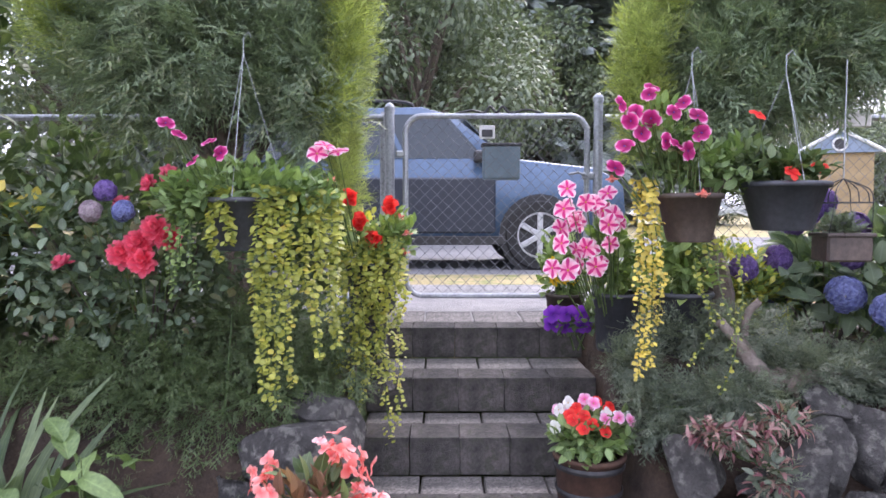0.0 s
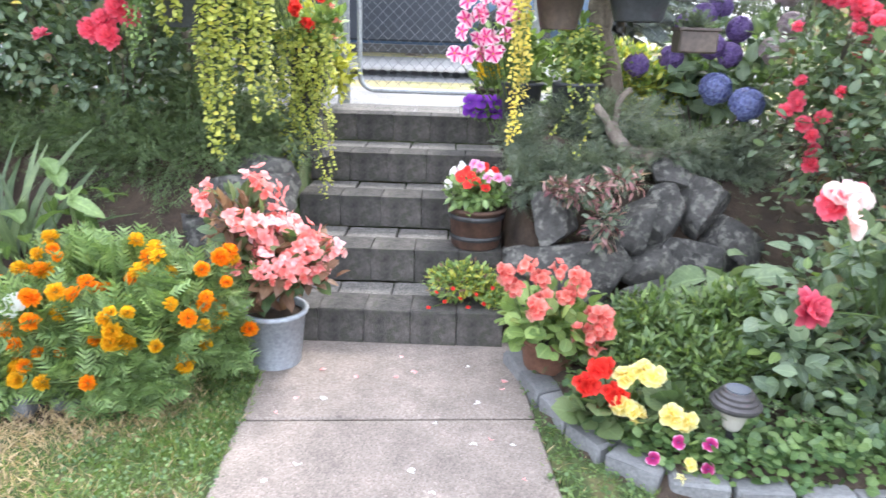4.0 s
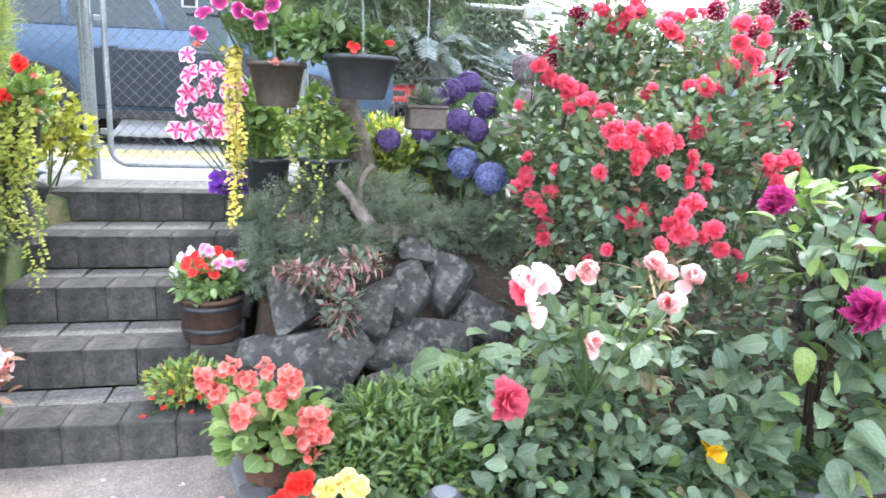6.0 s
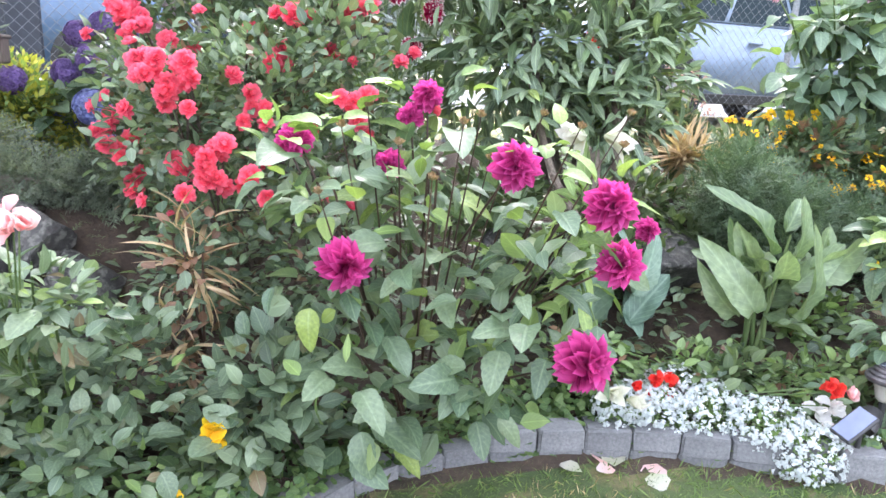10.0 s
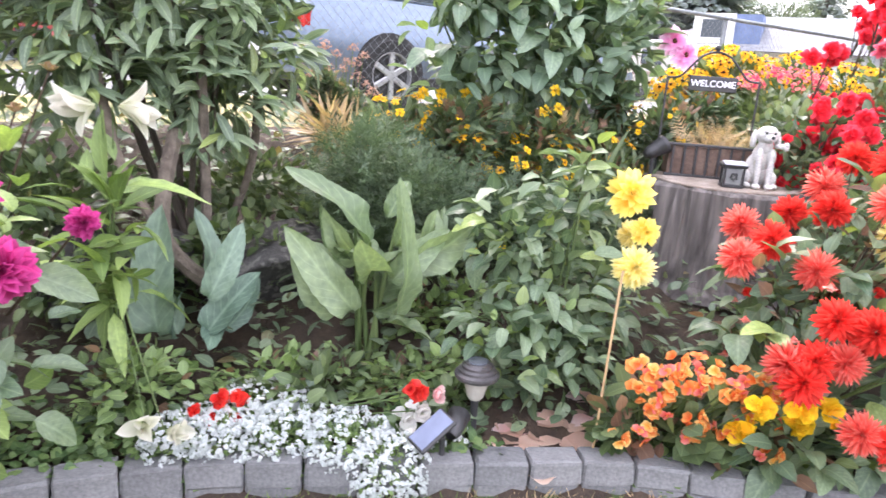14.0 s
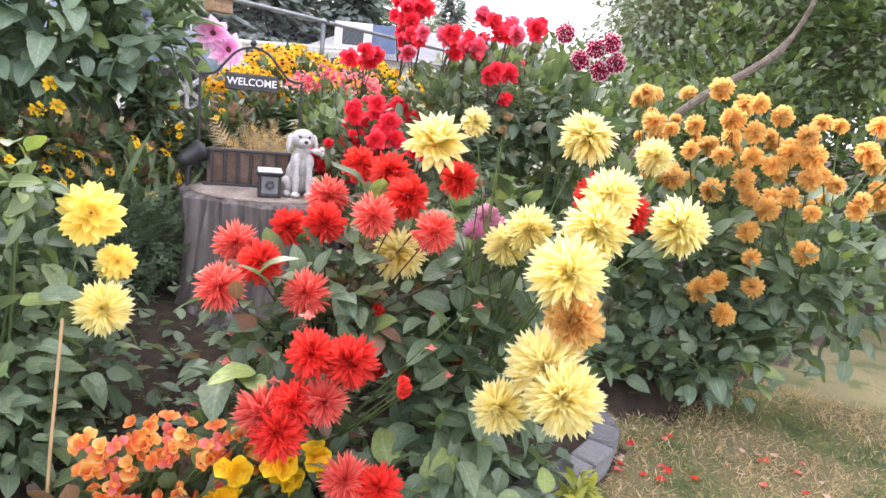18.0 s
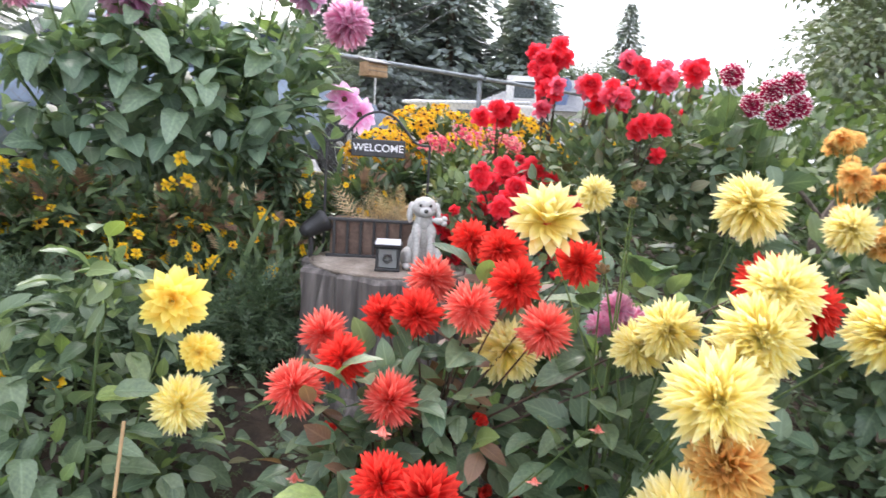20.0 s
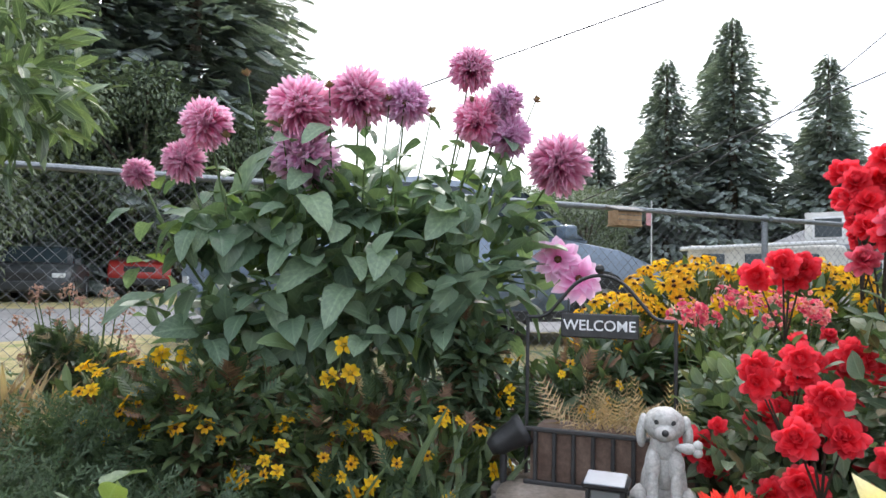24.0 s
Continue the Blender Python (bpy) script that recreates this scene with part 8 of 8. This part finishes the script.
# background hedge of the next bed
q = plant("dark_shrub", "dark green shrubs beyond the apricot dahlias", "shrub", (10.2, 1.2), [(10, 1.0, 1.0, .9, .8, .8), (10.6, .2, 1.1, .8, .8, .9), (9.6, 2.2, 1.1, .8, .6, .8), (10.8, -.9, 1.0, .8, .8, .9), (11, 2, 1.5, .9, .9, .7), (11.3, .5, 1.7, .8, .9, .8), (11.6, -.8, 2.2, .9, .9, .9), (11.8, .2, 2.7, .8, .9, .7)], "ovate_small", "fine", 12000, .095, 55, stems=8, stem="wood", stem_r=.03)
b = thing("bare_branch", 9.4, .7, height(9.4, .7) - .02, "bare grey branch rising from the shrubs", "branch")
part("main", (tube_bm(arc([(0, 0, 0), (-.3, .1, .7), (-.05, -.2, 1.25), (.5, -.7, 1.75), (.7, -.9, 2.3)], 5), [.04] * 8 + [.03] * 8 + [.018] * 5, 7), BARK), b)
part("twig", (tube_bm(arc([(-.25, .05, .8), (-.55, .3, 1.15), (-.9, .55, 1.3)], 5), .014, 6), BARK), b)

# ---- the stump and its ornaments ----
SX, SY, SZ = 6.53, 1.7, .85


def stump():
    s = thing("tree_stump", SX, SY, height(SX, SY) - .05, "broad weathered tree stump used as a stand", "tree stump")
    h = SZ - height(SX, SY) + .05
    bm = bmesh.new()
    n, rows = 120, [(0, .5), (.12, .45), (.35, .42), (.7, .405), (.97, .4), (1.0, .385)]
    rings = []
    for v, r in rows:
        rings.append([bm.verts.new(((r + .05 * noise.noise(Vector((2.2 * math.cos(a), 2.2 * math.sin(a), v * .8))) + .035 * noise.noise(Vector((9 * math.cos(a), 9 * math.sin(a), v * 1.5)))) * math.cos(a), (r + .05 * noise.noise(Vector((2.2 * math.cos(a), 2.2 * math.sin(a), v * .8))) + .035 * noise.noise(Vector((9 * math.cos(a), 9 * math.sin(a), v * 1.5)))) * math.sin(a), v * h)) for a in np.arange(n) * 2 * math.pi / n])
    for a, b in zip(rings, rings[1:]):
        for i in range(n):
            bm.faces.new((a[i], a[(i + 1) % n], b[(i + 1) % n], b[i]))
    bm.faces.new(rings[-1])
    bm.faces.new(rings[0][::-1])
    m, nt, bs = nodes_of("stump_bark")
    t = nt.nodes.new("ShaderNodeTexCoord")
    mp = nt.nodes.new("ShaderNodeMapping")
    mp.inputs["Scale"].default_value = (16, 16, 1.6)
    nt.links.new(t.outputs["Object"], mp.inputs[0])
    ns = nt.nodes.new("ShaderNodeTexNoise")
    ns.inputs["Scale"].default_value, ns.inputs["Detail"].default_value = 1.6, 8
    nt.links.new(mp.outputs[0], ns.inputs["Vector"])
    nt.links.new(ramp(nt, ns.outputs[0], ((.3, (.04, .034, .032)), (.5, (.1, .088, .082)), (.7, (.19, .165, .155)))), bs.inputs["Base Color"])
    bs.inputs["Roughness"].default_value = .92
    bumped(nt, bs, ns.outputs[0], .9, .03)
    part("trunk", sealed("trunk", bm, m, False), s)
    part("cut_top", sealed("cut_top", lathe([(.365, h - .004), (.37, h + .006), (.3, h + .009), (.05, h + .01)], 40), WEATHERED, True), s, label="grey weathered cut face")


stump()


def dog_statue():
    bm = bmesh.new()

    def ball(x, y, z, a, b, c, seg=3):
        bmesh.ops.create_icosphere(bm, subdivisions=seg, radius=1, matrix=Matrix.Translation((x, y, z)) @ Matrix.Diagonal((a, b, c, 1)))

    ball(0, .045, .085, .058, .062, .085)
    ball(0, .012, .145, .046, .046, .075)
    ball(0, -.005, .195, .036, .036, .045)
    ball(0, -.012, .25, .05, .05, .044)
    ball(0, -.035, .268, .034, .03, .024)
    ball(0, -.06, .236, .025, .034, .02)
    for s in (-1, 1):
        ball(s * .05, .004, .245, .014, .026, .026)
        ball(s * .056, .0, .22, .013, .024, .034)
        ball(s * .028, -.035, .15, .02, .022, .04)
        ball(s * .028, -.045, .08, .0145, .016, .08)
        ball(s * .029, -.058, .011, .019, .03, .014)
        ball(s * .056, .03, .04, .03, .055, .045)
        ball(s * .062, -.02, .012, .018, .036, .014)
    ball(.05, -.065, .205, .026, .012, .013)
    ball(.075, -.065, .213, .012, .012, .012)
    ball(.075, -.065, .196, .012, .012, .012)
    for v in bm.verts:
        v.co += v.co.normalized() * (.003 * noise.noise(v.co * 45) + .0015 * noise.noise(v.co * 140))
    k = len(bm.faces)
    for x, y, z, r in ((-.019, -.056, .262, .007), (.019, -.056, .262, .007), (0, -.094, .243, .009)):
        bmesh.ops.create_icosphere(bm, subdivisions=2, radius=r, matrix=Matrix.Translation((x, y, z)))
    bm.faces.ensure_lookup_table()
    for f in bm.faces[k:]:
        f.material_index = 1
    me = sealed("dog_statue", bm, [STATUE, BLACK], True)
    ob = tagged(new("dog_statue", me), "white sitting puppy statue with a bone on the stump", "statue")
    ob.matrix_basis = pose(6.5, 1.5, SZ + .01, 0, 0, -38) @ Matrix.Diagonal((1.02, 1.02, 1.02, 1))


dog_statue()
SIGN_RZ = -42


def welcome_sign():
    s = thing("welcome_sign", 6.575, 1.905, SZ - .1, "black metal arched garden sign reading WELCOME", "garden sign", rz=SIGN_RZ)
    w = .232
    for x in (-w, w):
        part("post", (tube_bm([(x, 0, -.1), (x, 0, .615)], .006, 8), BLACK), s)
    part("arch", (tube_bm(arc([(-w, 0, .61), (-w + .06, 0, .618), (-.125, 0, .668), (-.07, 0, .727), (0, 0, .75), (.07, 0, .727), (.125, 0, .668), (w - .06, 0, .618), (w, 0, .61)], 5), .006, 8), BLACK), s)
    part("finial", (lathe([(.004, .755), (.011, .759), (.0155, .77), (.011, .781), (.003, .785)], 16), BLACK), s)
    plate = part("plate", (box_bm(.245, .012, .078, 0, 0, .588, .004), BLACK), s)
    cu = bpy.data.curves.new("lettering", "FONT")
    cu.body, cu.size, cu.align_x, cu.align_y, cu.extrude, cu.offset = "WELCOME", .047, "CENTER", "CENTER", .001, .0004
    tmp = bpy.data.objects.new("lettering", cu)
    scene.collection.objects.link(tmp)
    me = bpy.data.meshes.new_from_object(tmp.evaluated_get(bpy.context.evaluated_depsgraph_get()))
    bpy.data.objects.remove(tmp)
    me.materials.clear()
    me.materials.append(plain_mat("letter_white", (.75, .76, .78)))
    part("lettering", me, plate, pose(0, -.0075, .588, 90, 0, 0), "white capital letters")
    for x in (-.1, .1):
        part("chain", (tube_bm([(x, 0, .622), (x, 0, .675)], .002, 4), BLACK), s)


welcome_sign()


def trough():
    t = thing("trough_planter", 6.62, 1.82, SZ + .005, "rusty brown metal trough with dried stalks", "planter", rz=SIGN_RZ)
    RUST = rough_mat("rusty_brown_metal", (.075, .045, .034), (.16, .11, .085), 14, .85, .4, 60)
    bm = box_bm(.5, .2, .16, -.03, 0, .085, .012, 2)
    part("body", (bm, RUST), t)
    for k in range(9):
        part("bar", (box_bm(.012, .012, .15, -.26 + k * .058, -.108, .09, .002), BLACK), t)
    part("top_rail", (box_bm(.53, .014, .014, -.03, -.11, .17, .003), BLACK), t)
    part("bottom_rail", (box_bm(.53, .014, .014, -.03, -.11, .01, .003), BLACK), t)
    g = np.random.default_rng(77)
    part("dried_grass", fast_mesh("dried_grass", [foliage(T["needle"], 0, 90, [(-.03, 0, .21, .25, .08, .07)], .13, g, 1.1)], [G["dry"]]), t)


trough()


def lantern():
    t = thing("lantern", 6.36, 1.55, SZ + .01, "small solar lantern with patterned glass on the stump", "lantern", rz=SIGN_RZ)
    part("base", (box_bm(.1, .09, .012, 0, 0, .006, .003), BLACK), t)
    part("glass", (box_bm(.078, .07, .08, 0, 0, .052, .004), plain_mat("frosted_glass", (.2, .21, .21), .3)), t)
    for x in (-.043, .043):
        for y in (-.038, .038):
            part("corner_post", (box_bm(.01, .01, .085, x, y, .052, .002), BLACK), t)
    for k in range(5):
        a = k * 1.2566
        part("scroll", (tube_bm([(.02 * math.cos(a + u) * (.4 + u * .25), -.041, .052 + .02 * math.sin(a + u) * (.4 + u * .25)) for u in np.arange(0, 2.6, .4)], .0025, 4), BLACK), t)
    part("roof", (box_bm(.115, .1, .02, 0, 0, .103, .006), BLACK), t)
    part("solar_panel", (box_bm(.1, .085, .004, 0, -.0, .117, .001), plain_mat("grey_panel", (.3, .32, .36), .3)), t, pose(0, 0, 0, 8, 0, 0))


lantern()
spot_light(6.28, 1.98, SZ + .05, 70, 60, "black garden spotlight beside the trough")

# ---- understory, lawn and litter ----
def understory():
    g = np.random.default_rng(91)
    P = []
    while len(P) < 15000:
        x, y = g.uniform(-3.2, 9.5), g.uniform(-.8, 4.1)
        if -.45 < x < .78 or y < bed_front(x) + .12:
            continue
        P.append((x, y, height(x, y) + g.uniform(0, .16)))
    P = np.array(P)
    n = len(P)
    D = g.normal(size=(n, 3)) * np.array((1, 1, .3)) + np.array((0, -.3, .5))
    M = frames_from(D, np.array((0, -.2, 1.0)) + g.normal(0, .3, (n, 3)))
    order = np.argsort((P[:, 0] < 1.9) + .5 * g.uniform(0, 1.9, n))
    P, D, M = P[order], D[order], M[order]
    half = n // 2
    s = g.uniform(.04, .085, n)
    M = M * s[:, None, None]
    me = fast_mesh("low_plants", [(*repeated(T["ovate_small"], M[:half], P[:half]), 0), (*repeated(T["fern"], M[half:], P[half:]), 1)], [G["rose"], G["fine"]])
    tagged(new("low_plants", me), "low leafy plants that cover the planting soil", "ground cover", kind="stuff")


understory()


def lawn():
    g = np.random.default_rng(92)
    P = []
    while len(P) < 110000:
        x, y = g.uniform(-3.0, 10.0), g.uniform(-1.2, 2.1)
        if abs(x - path_centre(y)) < .52 and y < 2.12:
            continue
        if y > bed_front(x) - .02:
            continue
        bare = noise.noise(Vector((x * 1.3, y * 1.3, 3.0)))
        if bare > .22 and g.uniform() < .75:
            continue
        P.append((x, y, lawn_level(x) - .004))
    P = np.array(P)
    n = len(P)
    M = frames_from(g.normal(size=(n, 3)) * np.array((1, 1, .2)) + np.array((0, 0, 1.0)), g.normal(size=(n, 3))) * g.uniform(.018, .05, n)[:, None, None]
    tagged(new("lawn_grass", fast_mesh("lawn_grass", [(*repeated(blade(0.12, 1, 0, .2, .3, .5, cols=2), M, P), 0)], [G["turf"]])), "short patchy lawn grass blades", "grass", kind="stuff")
    R = []
    while len(R) < 70000:
        w = g.uniform()
        x, y = (g.uniform(-2.2, -.28), g.uniform(.5, 1.65)) if w < .4 else (g.uniform(.74, 5.6), g.uniform(.2, 1.5)) if w < .65 else (g.uniform(5.4, 8.4), g.uniform(-1.6, .5))
        if w < .06:
            x, y = g.uniform(-.6, -.25), g.uniform(1.2, 1.85)
        if abs(x - path_centre(y)) < .515:
            continue
        if w < .06:
            pass
        elif y > bed_front(x) - .04:
            continue
        R.append((x, y, max(lawn_level(x), height(x, y)) - .003))
    R = np.array(R)
    n = len(R)
    M = frames_from(g.normal(size=(n, 3)) * np.array((1, 1, .2)) + np.array((0, 0, .8)), g.normal(size=(n, 3))) * g.uniform(.02, .055, n)[:, None, None]
    dry = np.array([noise.noise(Vector((a * 1.6, b * 1.6, 9.0))) + g.normal(0, .2) + .5 * (a > 5.8) for a, b, c in R]) > .22
    tagged(new("path_grass", fast_mesh("path_grass", [(*repeated(blade(0.1, 2, 0, .3, .3, .5, cols=2), M[~dry], R[~dry]), 0), (*repeated(blade(0.1, 2, 0, .3, .3, .5, cols=2), M[dry], R[dry]), 1)], [G["turf"], G["dry"]])), "longer green and straw-coloured grass beside the path", "grass", kind="stuff")
    Q = []
    while len(Q) < 2600:
        x, y = g.uniform(-.75, 1.1), g.uniform(.8, 2.0)
        if abs(x - path_centre(y)) < .51 or y > bed_front(x) - .02:
            continue
        Q.append((x, y, g.uniform(0, .03)))
    Q = np.array(Q)
    n = len(Q)
    M = frames_from(g.normal(size=(n, 3)) * np.array((1, 1, .3)) + np.array((0, 0, .3)), np.array((0, 0, 1.0)) + g.normal(0, .3, (n, 3))) * g.uniform(.007, .017, n)[:, None, None]
    tagged(new("lawn_weeds", fast_mesh("lawn_weeds", [(*repeated(T["round"], M, Q), 0)], [G["weed"]])), "clover and small weeds along the path", "weeds", kind="stuff")


lawn()


def edge_cover():
    """Clover and strawberry leaves just behind the edging."""
    g = np.random.default_rng(95)
    P = []
    while len(P) < 7500:
        x = g.uniform(.9, 5.6)
        y = bed_front(x) - .03 + abs(g.normal(0, .16))
        if (x > 2.3 and noise.noise(Vector((x * 2.2, y * 2.2, 7.0))) < -.42) or 4.75 < x < 5.15:
            continue
        P.append((x, y, height(x, y) + g.uniform(-.02, .085)))
    P = np.array(P)
    n = len(P)
    M = frames_from(g.normal(size=(n, 3)) * np.array((1, 1, .25)) + np.array((0, 0, .2)), np.array((0, -.3, 1.0)) + g.normal(0, .3, (n, 3))) * g.uniform(.018, .042, n)[:, None, None]
    tagged(new("edge_plants", fast_mesh("edge_plants", [(*repeated(T["clover"], M, P), 0)], [G["weed"]])), "low rounded leaves behind the edging", "ground cover", kind="stuff")


edge_cover()


def fallen(n, where, mats, size, seed, label):
    g = np.random.default_rng(seed)
    mesh = [fast_mesh("fallen_petal", [(*ROUND[:3], 0)], [m]) for m in mats]
    for k in range(n):
        x, y = where(g)
        z = (lawn_level(x) if y < bed_front(x) else height(x, y)) + .012
        s = size * g.uniform(.6, 1.3)
        ob = tagged(new("fallen_petal", mesh[k % len(mesh)]), label, "petal", "fallen petals")
        ob.matrix_basis = pose(x, y, z, g.uniform(-12, 12), g.uniform(-12, 12), g.uniform(0, 360)) @ Matrix.Diagonal((s, s, s, 1))


fallen(26, lambda g: (g.uniform(-.2, .7), g.uniform(.9, 2.05)), [F["pink"], F["white"]], .026, 1, "pale fallen petal on the concrete path")
fallen(44, lambda g: (4.78 + g.uniform(0, .5), 1.24 - g.uniform(0, .2)), [F["dryleaf"], F["blush"], F["dryleaf"]], .085, 2, "large pale fallen petal on the soil")
fallen(16, lambda g: (g.uniform(1.5, 2.6), g.uniform(1.3, 1.5)), [F["pink"], F["white"]], .04, 3, "pale fallen petal behind the edging")
fallen(6, lambda g: (g.uniform(3.5, 3.9), g.uniform(1.35, 1.5)), [F["blush"], F["lily"]], .075, 4, "faded fallen petal on the lawn")
fallen(44, lambda g: (g.uniform(6.4, 7.5), g.uniform(-.75, .05)), [F["red"], F["coral"], F["dryleaf"]], .035, 5, "red fallen petal on the lawn")
